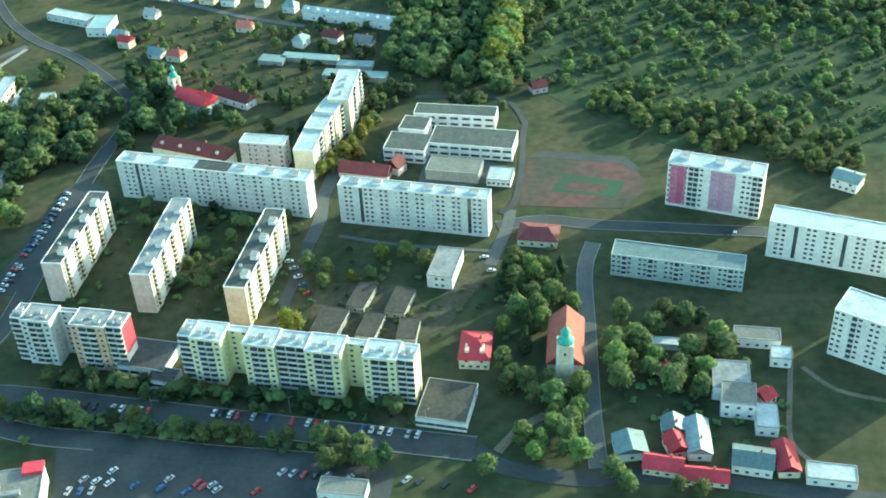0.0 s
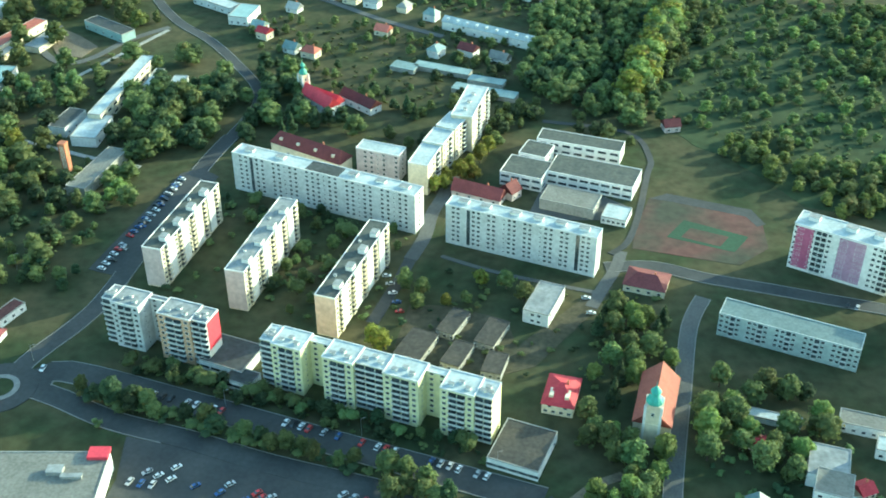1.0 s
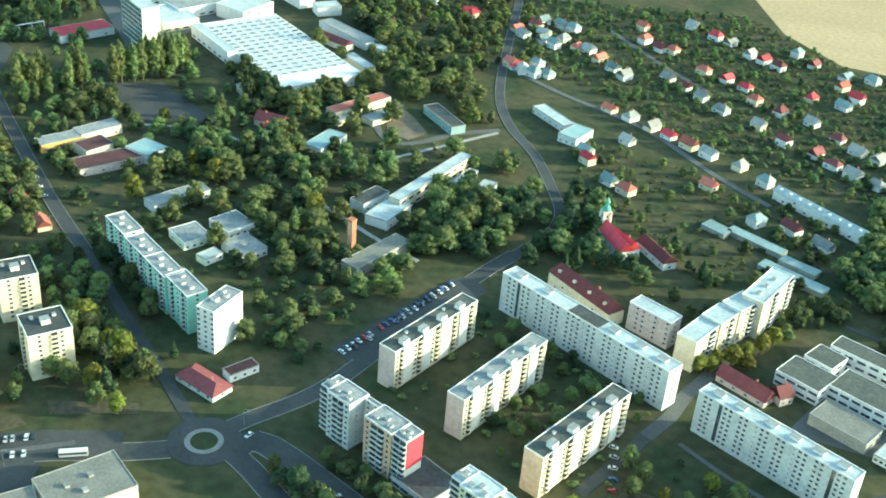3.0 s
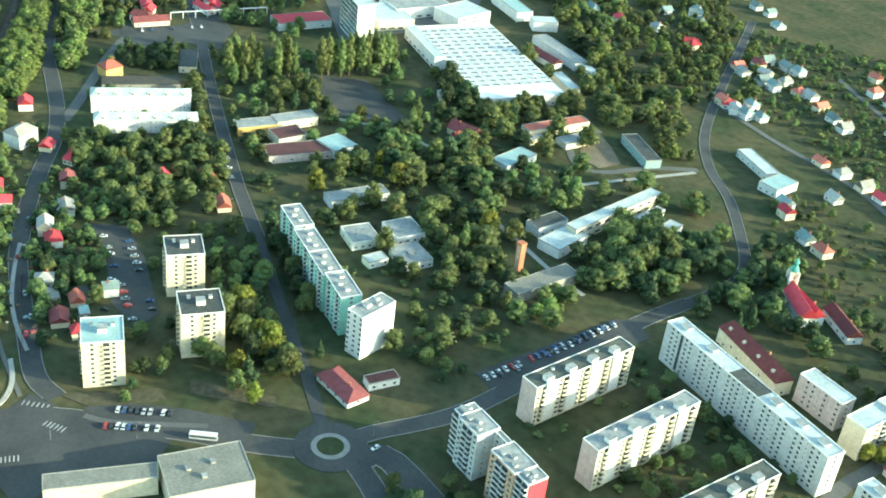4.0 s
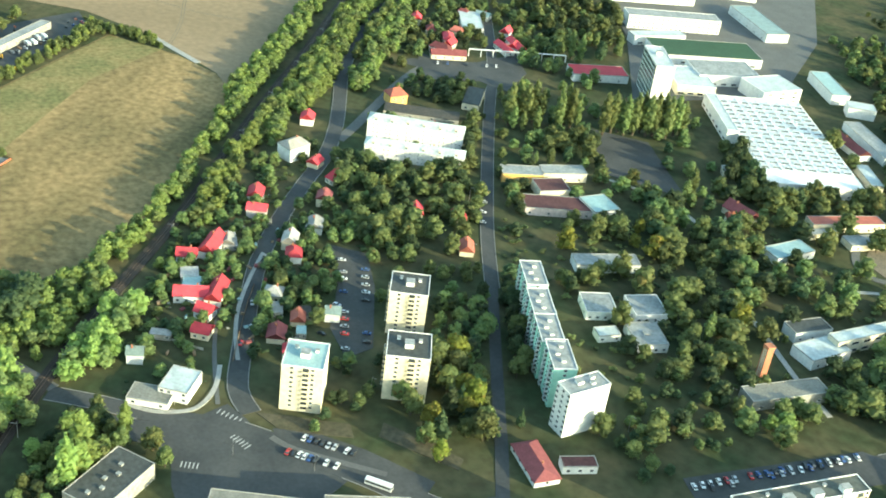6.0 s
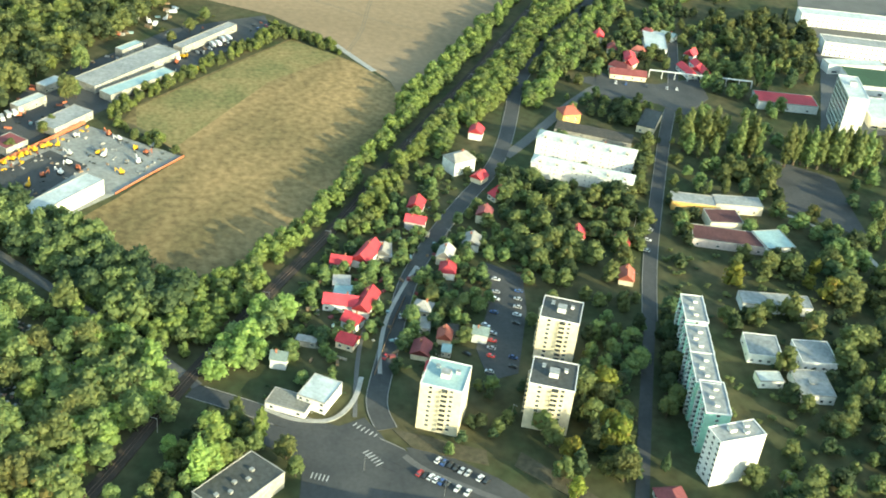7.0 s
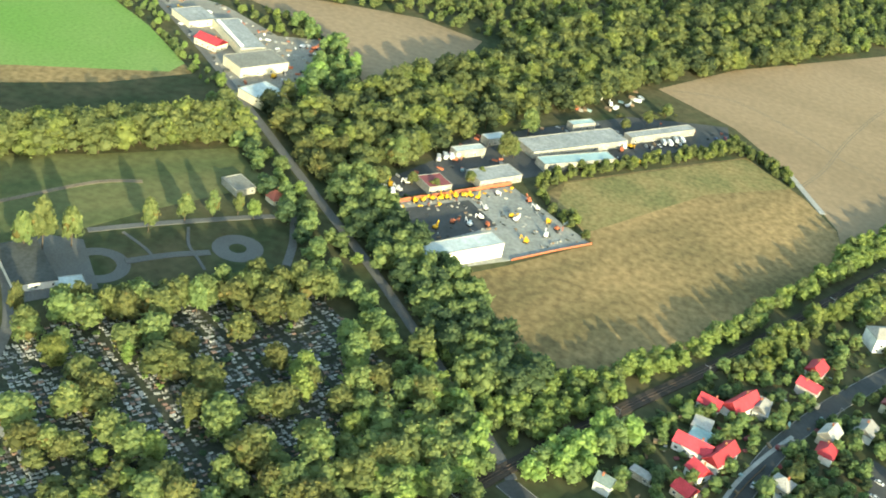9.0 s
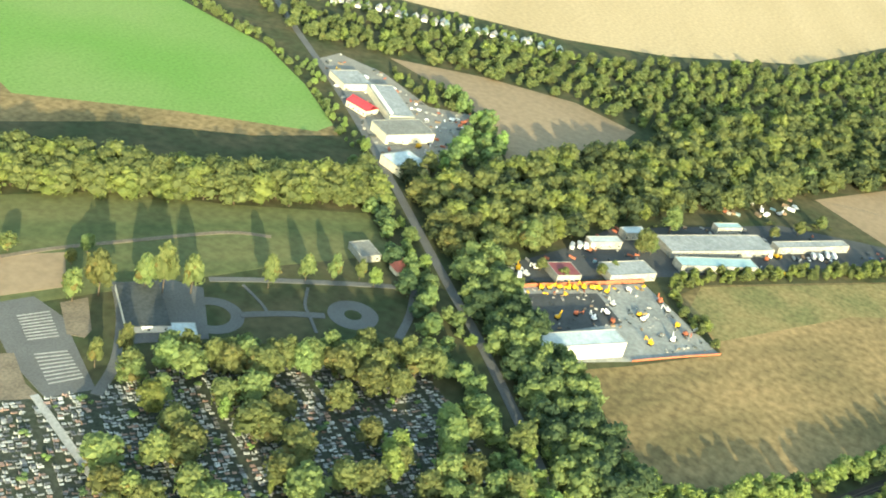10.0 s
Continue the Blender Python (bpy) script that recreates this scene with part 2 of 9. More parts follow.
class Geo:
    """Collects boxes, prisms and polygons into one mesh."""

    def __init__(self):
        self.v, self.f, self.m = [], [], []

    def face(self, pts, m=0):
        n = len(self.v)
        self.v += [tuple(p) for p in pts]
        self.f.append(tuple(range(n, n + len(pts))))
        self.m.append(m)

    def hull(self, pts, faces, m=0):
        n = len(self.v)
        self.v += [tuple(p) for p in pts]
        self.f += [tuple(n + i for i in f) for f in faces]
        self.m += [m] * len(faces)

    def box(self, x0, x1, y0, y1, z0, z1, m=0):
        self.hull([(x0, y0, z0), (x1, y0, z0), (x1, y1, z0), (x0, y1, z0), (x0, y0, z1), (x1, y0, z1), (x1, y1, z1), (x0, y1, z1)],
                  [(0, 3, 2, 1), (4, 5, 6, 7), (0, 1, 5, 4), (1, 2, 6, 5), (2, 3, 7, 6), (3, 0, 4, 7)], m)

    def prism(self, pts, z0, z1, m=0):
        k = len(pts)
        area = sum(pts[i - 1][0] * pts[i][1] - pts[i][0] * pts[i - 1][1] for i in range(k))
        if area < 0:
            pts = pts[::-1]
        self.hull([(x, y, z0) for x, y in pts] + [(x, y, z1) for x, y in pts],
                  [tuple(range(k))[::-1], tuple(range(k, 2 * k))] + [(i, (i + 1) % k, (i + 1) % k + k, i + k) for i in range(k)], m)

    def tube(self, x, y, z0, z1, r0, r1, n=8, m=0):
        ring = [(math.cos(2 * math.pi * i / n), math.sin(2 * math.pi * i / n)) for i in range(n)]
        self.hull([(x + c * r0, y + s * r0, z0) for c, s in ring] + [(x + c * r1, y + s * r1, z1) for c, s in ring],
                  [tuple(range(n))[::-1], tuple(range(n, 2 * n))] + [(i, (i + 1) % n, (i + 1) % n + n, i + n) for i in range(n)], m)

    def mesh(self, name, *mats):
        me = bpy.data.meshes.new(name)
        me.from_pydata(self.v, [], self.f)
        for m in mats:
            me.materials.append(m)
        if len(mats) > 1:
            me.polygons.foreach_set("material_index", self.m)
        me.update()
        return me


def part(name, geo, mats, parent, label="", at=None):
    """One mesh object under a thing or under a part; geo is a Geo or a ready mesh."""
    mats = mats if isinstance(mats, (tuple, list)) else (mats,)
    ob = new(name, geo.mesh(name, *mats) if isinstance(geo, Geo) else geo)
    ob.parent = parent
    if at is not None:
        ob.matrix_basis = at
    return tagged(ob, label)


def thing(name, label, category, x, y, yaw=0.0, z=0.0, group="", kind=""):
    ob = new(name)
    ob.empty_display_size = 0.5
    ob.matrix_basis = pose(x, y, z, 0, 0, yaw)
    return tagged(ob, label, category, group, kind)


def sheet(name, pts, z, material, label="", height=None):
    """A flat slab over a plan outline, of the setting; each lies a little over the one before."""
    LAYER[0] += 1
    z += 0.0035 * LAYER[0]
    box = (min(p[0] for p in pts), max(p[0] for p in pts), min(p[1] for p in pts), max(p[1] for p in pts))
    SURF.append((lambda x, y, p=list(pts), b=box: b[0] <= x <= b[1] and b[2] <= y <= b[3] and inside(x, y, p), z))
    if material in (ASPHALT, PALE_ROAD, YARD, CONCRETE, GRAVEL, CROP, BARE_FIELD, SOIL, DRY_FIELD, TURF):
        PAVED.append(SURF[-1][0])
    g = Geo()
    g.prism(list(pts), 0.0 if height is None else z - height, z)
    return tagged(new(name, g.mesh(name, material)), label or name, kind="structure")


def offset_line(pts, d):
    out = []
    for i, p in enumerate(pts):
        a, b = Vector(pts[max(i - 1, 0)]), Vector(pts[min(i + 1, len(pts) - 1)])
        t = (b - a).normalized()
        n = Vector((-t.y, t.x))
        out.append((p[0] + n.x * d, p[1] + n.y * d))
    return out


def smooth_line(pts, k=4):
    """A Catmull-Rom line through the given turning points."""
    if len(pts) < 3:
        return pts
    out, q = [], [pts[0], *pts, pts[-1]]
    for i in range(1, len(q) - 2):
        p0, p1, p2, p3 = (Vector(v) for v in q[i - 1:i + 3])
        for s in range(k):
            t = s / k
            out.append(tuple(0.5 * (2 * p1 + (p2 - p0) * t + (2 * p0 - 5 * p1 + 4 * p2 - p3) * t * t + (3 * p1 - p0 - 3 * p2 + p3) * t ** 3)))
    return out + [tuple(pts[-1])]


def strip_geo(g, pts, d0, d1, z0, z1, m=0):
    a, b = offset_line(pts, d0), offset_line(pts, d1)
    for i in range(len(pts) - 1):
        q = [b[i], b[i + 1], a[i + 1], a[i]]
        g.prism(q, z0, z1, m)


def road(name, pts, width, z, material, label, kerb=False):
    """A road or path along a centre line; kerbs stand proud of it on both sides."""
    line = smooth_line(pts)
    LAYER[0] += 1
    z += 0.0035 * LAYER[0]
    LINES.extend((*a, *b, width / 2) for a, b in zip(line, line[1:]))
    for a, b in zip(line, line[1:]):
        ln = math.hypot(b[0] - a[0], b[1] - a[1]) + 1e-6
        ux, uy = (b[0] - a[0]) / ln, (b[1] - a[1]) / ln
        SURF.append((lambda x, y, a=a, ux=ux, uy=uy, ln=ln: -0.3 < (x - a[0]) * ux + (y - a[1]) * uy < ln + 0.3 and abs((y - a[1]) * ux - (x - a[0]) * uy) < width / 2, z))
    g = Geo()
    strip_geo(g, line, -width / 2, width / 2, -0.05, z)
    ob = tagged(new(name, g.mesh(name, material)), label, kind="structure")
    if kerb:
        KERBS.append((line, width, z))
    return ob


def lay_kerbs():
    """Kerb stones along the roads, left out where another road or yard joins."""
    for line, width, z in KERBS:
        for s in (-1, 1):
            k = Geo()
            a, b = offset_line(line, s * width / 2), offset_line(line, s * (width / 2 + 0.35))
            for i in range(len(line) - 1):
                mx, my = (b[i][0] + b[i + 1][0]) / 2, (b[i][1] + b[i + 1][1]) / 2
                if ground_z(mx, my) < 0.02:
                    k.prism([b[i], b[i + 1], a[i + 1], a[i]], -0.05, z + 0.12)
            if k.f:
                tagged(new("kerb", k.mesh("kerb", KERB)), "pale stone kerb along the road", kind="structure")


def window_mesh(w, h, name="window", frame_mat=None):
    """A window: a frame that stands proud of the wall round two recessed panes; local x along the wall, -y outwards."""
    g = Geo()
    g.box(-w / 2 - 0.1, w / 2 + 0.1, -0.05, 0.02, 0, 0.12, 0)
    g.box(-w / 2 - 0.1, w / 2 + 0.1, -0.05, 0.02, h - 0.1, h, 0)
    g.box(-w / 2 - 0.1, -w / 2, -0.05, 0.02, 0.12, h - 0.1, 0)
    g.box(w / 2, w / 2 + 0.1, -0.05, 0.02, 0.12, h - 0.1, 0)
    g.box(-w / 2, w / 2, -0.02, 0.02, 0.12, h - 0.1, 1)
    return g.mesh(name, frame_mat or FRAME, GLASS)


def loggia_mesh(w, h, d, panel):
    """A balcony: slab, parapet, cheeks and the dark glazed wall behind; -y outwards."""
    g = Geo()
    g.box(-w / 2, w / 2, -0.03, 0.02, 0.15, h, 1)
    g.box(-w / 2, w / 2, -d, 0, 0, 0.16, 2)
    g.box(-w / 2, w / 2, -d - 0.06, -d, 0.0, 1.05, 0)
    g.box(-w / 2 - 0.06, -w / 2, -d, 0, 0, 1.05, 0)
    g.box(w / 2, w / 2 + 0.06, -d, 0, 0, 1.05, 0)
    return g.mesh("balcony", panel, GLASS, CONCRETE)


WIN = {"std": window_mesh(1.5, 1.45), "wide": window_mesh(2.1, 1.45), "small": window_mesh(0.8, 0.8), "tall": window_mesh(1.1, 1.8), "band": window_mesh(4.6, 1.7)}
LOG = {}


def loggia(w, h, d, panel):
    key = (w, h, d, panel.name)
    if key not in LOG:
        LOG[key] = loggia_mesh(w, h, d, panel)
    return LOG[key]


def face_at(side, L, W):
    """The local pose of a wall's lower left corner seen from outside, and the wall's length. Sides: s (front), e, n, w."""
    return {"s": (pose(-L / 2, -W / 2, 0), L), "e": (pose(L / 2, -W / 2, 0, 0, 0, 90), W), "n": (pose(L / 2, W / 2, 0, 0, 0, 180), L), "w": (pose(-L / 2, W / 2, 0, 0, 0, -90), W)}[side]


def fill_face(parent, at, length, floors, fh, base, pattern, panel=None, skip=()):
    """Windows and balconies over a wall: pattern is one letter for each column: o std, O wide, s small, t tall, b balcony, d recessed dark strip, . none."""
    n = len(pattern)
    for c, ch in enumerate(pattern):
        x = (c + 0.5) * length / n
        if ch == ".":
            continue
        if ch == "d":
            g = Geo()
            g.box(-0.9, 0.9, -0.04, 0.05, base + 0.3, base + floors * fh - 0.5)
            part("stair_window", g, GLASS, parent, "dark glazed stairwell strip", at @ pose(x, 0, 0))
            continue
        for k in range(floors):
            if (c, k) in skip:
                continue
            if ch == "b":
                part("balcony", loggia(round(length / n - 0.3, 1), 2.3, 1.1, panel or GREY_WHITE), None, parent, "", at @ pose(x, 0, base + k * fh + 0.1))
            else:
                part("window", WIN[{"o": "std", "O": "wide", "s": "small", "t": "tall", "B": "band"}[ch]], None, parent, "", at @ pose(x, 0, base + k * fh + 0.9))


def flat_roof(parent, L, W, z, roof, rim, rim_h=0.45, x=0.0, y=0.0, label=""):
    g = Geo()
    g.box(x - L / 2 + 0.25, x + L / 2 - 0.25, y - W / 2 + 0.25, y + W / 2 - 0.25, z, z + 0.08)
    r = part("roof", g, roof, parent, label)
    k = Geo()
    for a in ((x - L / 2 - .12, x + L / 2 + .12, y - W / 2 - .12, y - W / 2 + .25), (x - L / 2 - .12, x + L / 2 + .12, y + W / 2 - .25, y + W / 2 + .12),
              (x - L / 2 - .12, x - L / 2 + .25, y - W / 2 + .25, y + W / 2 - .25), (x + L / 2 - .25, x + L / 2 + .12, y - W / 2 + .25, y + W / 2 - .25)):
        k.box(*a, z - 0.15, z + rim_h)
    part("parapet", k, rim, parent)
    return r


def roof_box(parent, x, y, z, w, d, h, wall, cap=None):
    g = Geo()
    g.box(x - w / 2, x + w / 2, y - d / 2, y + d / 2, z, z + h)
    b = part("roof_housing", g, wall, parent)
    c = Geo()
    c.box(x - w / 2 - 0.15, x + w / 2 + 0.15, y - d / 2 - 0.15, y + d / 2 + 0.15, z + h, z + h + 0.15)
    part("cap", c, cap or BITUMEN, b)


def block(label, x, y, yaw, L, W, h, floors, wall, roof, s="", e="", n="", w="", panel=None, rim=None, base=1.2, housings=(), name="apartment_building", category="apartment building", group="", rim_h=0.45):
    """A flat-roofed building with a window pattern for each of its four walls."""
    taken(x, y, yaw, L, W)
    top = thing(name, label, category, x, y, yaw, group=group)
    g = Geo()
    g.box(-L / 2, L / 2, -W / 2, W / 2, 0, h)
    part("wall", g, wall, top)
    flat_roof(top, L, W, h, roof, rim or wall, rim_h)
    fh = (h - base) / floors
    for side, pat in (("s", s), ("e", e), ("n", n), ("w", w)):
        if pat:
            at, length = face_at(side, L, W)
            fill_face(top, at, length, floors, fh, base, pat, panel)
    for hx, hy, hw, hd, hh in housings:
        roof_box(top, hx * L / 2, hy * W / 2, h + 0.08, hw, hd, hh, rim or wall)
    return top


# ---- ground, fields and roads ----
g = Geo()
g.box(-4000, 4000, -4000, 4000, -1.0, 0.0)
tagged(new("ground", g.mesh("ground", GRASS)), "rough green and straw-coloured grass of the town", kind="structure")
sheet("field", [(-450.9, 45.7), (-413.7, 76.0), (-392.3, 99.1), (-411.5, 135.5), (-446.8, 169.3), (-494.7, 198.8), (-547.4, 227.1), (-588.4, 246.5), (-620.0, 254.4), (-639.2, 252.3), (-674.7, 232.4), (-717.7, 191.0), (-655.5, 132.6), (-598.7, 80.6), (-572.3, 71.1), (-554.0, 92.0), (-530.1, 109.5), (-479.0, 70.2)], 0.06, DRY_FIELD, "straw-coloured stubble field beside the railway", 0.3)
sheet("green_strip", [(-596.4, 81.0), (-715.2, 191.1), (-685.7, 223.0), (-638.7, 168.0), (-541.5, 104.3), (-563.1, 81.7)], 0.09, STRIP, "greener strip of the stubble field", 0.3)
sheet("bare_field_east", [(-804.6, 119.1), (-896.6, 174.8), (-1052.2, 311.3), (-1328.4, 537.6), (-861.8, 427.6), (-781.3, 363.2), (-718.7, 323.4), (-663.8, 288.4), (-633.9, 269.4), (-620.0, 254.4), (-641.1, 252.7), (-710.2, 222.8), (-766.5, 180.7)], 0.07, SOIL, "ploughed pale brown field", 0.3)
sheet("bare_field_middle", [(-762.9, -220.3), (-798.1, -150.5), (-817.1, -78.2), (-802.8, -23.1), (-747.6, -26.6), (-657.5, -72.3), (-713.1, -109.0), (-742.7, -160.2)], 0.07, SOIL, "ploughed pale brown field among trees", 0.3)
sheet("bare_field_far", [(-904.4, -294.7), (-964.4, -141.5), (-1022.6, -57.8), (-1154.3, 52.1), (-1342.3, 118.6), (-2558.3, 674.1), (-4064.0, 584.7), (-1922.4, -284.6), (-906.1, -541.8)], 0.07, BARE_FIELD, "wide pale harvested field in the distance", 0.3)
sheet("crop_field", [(-374.7, -454.1), (-486.4, -354.3), (-479.4, -338.7), (-539.5, -265.1), (-592.0, -186.2), (-610.5, -183.9), (-654.8, -233.3), (-695.2, -293.3), (-714.8, -375.4), (-732.4, -444.8), (-526.6, -656.7)], 0.09, CROP, "bright green young crop in a wide field", 0.3)
sheet("crop_margin", [(-360.8, -435.6), (-486.4, -354.3), (-479.4, -338.7), (-539.5, -265.1), (-610.5, -183.9), (-599.5, -173.1), (-552.7, -209.0), (-497.6, -275.8), (-333.0, -398.6)], 0.07, DRY_FIELD, "straw-coloured margin of the crop field", 0.3)
sheet("meadow", [(-301.3, -317.9), (-380.8, -253.6), (-428.2, -219.0), (-463.2, -168.6), (-517.9, -106.8), (-488.2, -72.3), (-430.8, -110.5), (-304.5, -181.0), (-227.9, -226.0)], 0.06, MEADOW, "mown meadow with pale tracks", 0.3)
sheet("far_field_north", [(-300.9, 1100.4), (-209.4, 986.2), (-143.3, 947.7), (-96.5, 957.8), (-10.0, 997.5), (117.9, 1059.3), (90.2, 1387.8), (-139.9, 1340.2)], 0.06, BARE_FIELD, "harvested field beyond the houses", 0.3)
sheet("slope", [(51.6, 765.1), (52.9, 645.4), (67.1, 571.7), (89.4, 546.0), (105.9, 539.0), (133.8, 512.2), (148.2, 495.1), (203.0, 490.4), (235.1, 484.6), (259.7, 487.7), (334.6, 500.2), (415.1, 754.7)], 0.05, SLOPE, "shaded grassy slope with scattered orchard trees", 0.3)
sheet("far_field_green", [(-101.5, 1012.2), (-79.9, 1046.8), (-35.6, 1047.1), (30.1, 1035.2), (-10.0, 997.5), (-87.4, 960.4)], 0.09, MEADOW, "green end of the harvested field", 0.3)
sheet("yard", [(-500.8, -11.8), (-571.6, 51.5), (-529.1, 108.0), (-483.6, 69.2), (-451.4, 36.3), (-472.1, 19.2)], 0.1, YARD, "pale concrete machine yard inside a red fence", 0.3)
# dark sheet laid where the machine yard lies in the shade of a wall
sheet("yard_gravel", [(-499.9, -4.1), (-538.1, 32.9), (-518.1, 54.8), (-470.7, 21.3)], 0.13, ASPHALT, "dark sheet in place of a wall's shade on the machine yard", 0.3)
sheet("depot_yard", [(-525.0, -21.2), (-574.8, -0.3), (-624.6, 13.1), (-732.5, 105.1), (-753.6, 150.1), (-764.9, 175.9), (-735.7, 178.8), (-598.1, 65.9), (-509.6, -11.2)], 0.07, ASPHALT, "dark yard of the depot sheds", 0.3)
sheet("farm_yard", [(-706.0, -254.4), (-733.0, -250.0), (-729.0, -207.5), (-699.9, -154.1), (-716.3, -124.3), (-678.9, -112.1), (-604.2, -107.4), (-578.0, -119.0), (-603.2, -149.2)], 0.08, GRAVEL, "pale gravel yard of the works", 0.3)
sheet("parking_lot", [(-119.2, 252.6), (-12.0, 249.9), (20.0, 246.5), (19.5, 231.2), (-5.1, 208.8), (-110.8, 204.6), (-112.2, 229.8)], 0.08, ASPHALT, "large asphalt parking lot of a supermarket", 0.3)
sheet("school_court", [(12.4, 490.6), (42.1, 481.6), (58.0, 473.9), (55.3, 459.3), (8.4, 447.9), (10.3, 471.0)], 0.06, PALE_ROAD, "paved court of the school", 0.3)
sheet("sports_ground", [(68.7, 485.2), (77.3, 490.2), (121.7, 483.8), (127.7, 471.4), (130.8, 451.2), (117.6, 433.0), (65.1, 435.2), (63.5, 450.5)], 0.06, CLAY, "reddish worn sports ground", 0.3)
sheet("sports_track", [(68.8, 484.1), (77.2, 491.3), (121.6, 485.4), (129.0, 472.9), (124.9, 469.7), (119.0, 478.1), (77.8, 483.9)], 0.10, ASPHALT, "grey running strip", 0.3)
sheet("sports_pitch", [(80.7, 449.4), (114.5, 443.7), (120.9, 459.1), (87.9, 467.2)], 0.10, TURF, "green artificial sports pitch", 0.3)
sheet("sports_pitch_middle", [(87.6, 451.0), (107.4, 447.0), (111.2, 456.8), (91.8, 460.6)], 0.14, CLAY, "faded red middle of the pitch", 0.3)
sheet("kindergarten_court", [(-30.9, 364.6), (-14.9, 367.2), (4.4, 365.3), (15.4, 363.4), (25.2, 342.2), (21.5, 325.9), (-14.1, 325.0), (-29.5, 332.6)], 0.05, WORN, "worn yard of the nursery", 0.3)
sheet("dirt_yard", [(24.7, 348.4), (51.5, 396.4), (59.7, 401.4), (54.8, 382.3), (33.6, 334.2), (21.5, 325.9)], 0.055, WORN, "bare worn ground", 0.3)
sheet("court_west", [(-523.5, 484.7), (-494.1, 519.2), (-417.2, 501.5), (-456.0, 463.8)], 0.06, ASPHALT, "asphalt court", 0.3)
sheet("court_far_west", [(-654.2, 405.0), (-635.7, 472.8), (-615.7, 469.1), (-601.3, 458.6), (-623.5, 436.9), (-638.2, 402.1), (-649.3, 391.2)], 0.06, ASPHALT, "asphalt yard", 0.3)
sheet("car_park_west", [(-263.8, 192.4), (-263.3, 202.4), (-241.5, 226.9), (-215.2, 248.7), (-210.0, 243.2), (-225.7, 222.2), (-253.2, 193.3)], 0.07, ASPHALT, "asphalt car park", 0.3)
sheet("car_park_towers", [(-405.1, 262.3), (-391.8, 279.2), (-360.0, 272.5), (-309.5, 254.1), (-305.0, 238.9), (-329.8, 238.7), (-367.3, 254.9)], 0.07, ASPHALT, "asphalt car park between gardens and towers", 0.3)
sheet("car_park_north", [(-190.3, 354.8), (-184.5, 449.0), (-176.2, 457.6), (-162.7, 451.0), (-171.6, 352.3)], 0.07, ASPHALT, "asphalt car park beside the road", 0.3)
sheet("bus_yard", [(-288.2, 128.8), (-281.5, 142.4), (-277.2, 157.4), (-280.9, 168.7), (-284.5, 177.8), (-272.9, 183.3), (-256.6, 187.6), (-243.5, 200.4), (-225.8, 215.0), (-210.2, 191.1), (-215.4, 145.4), (-239.6, 144.9), (-255.5, 147.8), (-266.4, 140.9), (-274.6, 127.8)], 0.07, ASPHALT, "asphalt square", 0.3)
sheet("cemetery_parking", [(-301.1, -187.6), (-321.6, -177.1), (-318.2, -157.6), (-286.7, -112.0), (-268.9, -123.2), (-278.3, -149.9)], 0.07, PALE_ROAD, "paved car park of the cemetery", 0.3)
sheet("soil_bed", [(-325.9, -165.5), (-337.9, -159.6), (-318.6, -141.2), (-312.2, -139.7), (-308.8, -146.9)], 0.07, DIRT, "brown soil bed beside the car park", 0.3)
sheet("soil_bed", [(-269.1, -165.6), (-283.5, -153.2), (-270.7, -135.2), (-267.9, -123.7), (-247.0, -143.6)], 0.07, DIRT, "brown soil bed beside the car park", 0.3)
sheet("fallow_strip", [(-295.5, -239.0), (-337.2, -212.1), (-361.0, -193.4), (-338.0, -172.4), (-311.5, -187.7), (-270.7, -211.8)], 0.07, SOIL, "bare strip of soil at the meadow edge", 0.3)
sheet("chapel_court", [(-359.1, -157.3), (-377.7, -142.9), (-383.3, -126.7), (-349.7, -99.4), (-319.1, -125.0)], 0.07, PALE_ROAD, "paved court of the chapel", 0.3)
# the dark tone of this sheet stands in for tree shade
sheet("cemetery_ground", [(-219.4, -170.1), (-257.3, -136.0), (-268.9, -123.2), (-286.7, -112.0), (-305.3, -106.2), (-333.6, -91.0), (-362.0, -60.7), (-399.7, -13.9), (-382.8, 12.3), (-361.8, 36.0), (-336.1, 60.5), (-277.6, 37.1), (-180.1, -87.0)], 0.03, GRAVE_SOIL_SHADED, "gravel and thin grass between the graves, darkened for tree shade", 0.3)

RC = Vector((-185.0, 266.8))
def ring(name, r0, r1, z, material, label, n=48):
    g = Geo()
    for i in range(n):
        a, b = 2 * math.pi * i / n, 2 * math.pi * (i + 1) / n
        g.prism([(RC.x + r * math.cos(v), RC.y + r * math.sin(v)) for r, v in ((r0, a), (r1, a), (r1, b), (r0, b))], -0.05, z)
    return tagged(new(name, g.mesh(name, material)), label, kind="structure")

ring("roundabout_lane", 8.4, 16.0, 0.38, ASPHALT, "asphalt lane of the roundabout")
ring("roundabout_apron", 5.9, 8.4, 0.46, KERB, "pale stone apron of the roundabout")
ring("roundabout_island", 0.0, 5.9, 0.55, GRASS, "grassy island of the roundabout")
LINES.append((RC.x, RC.y, RC.x + 0.1, RC.y, 16.0))
road("road", [(-191.7, 254.0), (-205.8, 239.1), (-226.2, 221.1), (-247.1, 197.9), (-266.0, 171.4), (-282.9, 149.5)], 11, 0.08, ASPHALT, "main asphalt road", True)
road("road", [(-183.5, 277.4), (-181.6, 289.8), (-172.0, 325.6), (-172.1, 367.6), (-175.3, 419.6), (-175.5, 465.0), (-173.6, 495.7)], 9, 0.08, ASPHALT, "asphalt road along the car park", True)
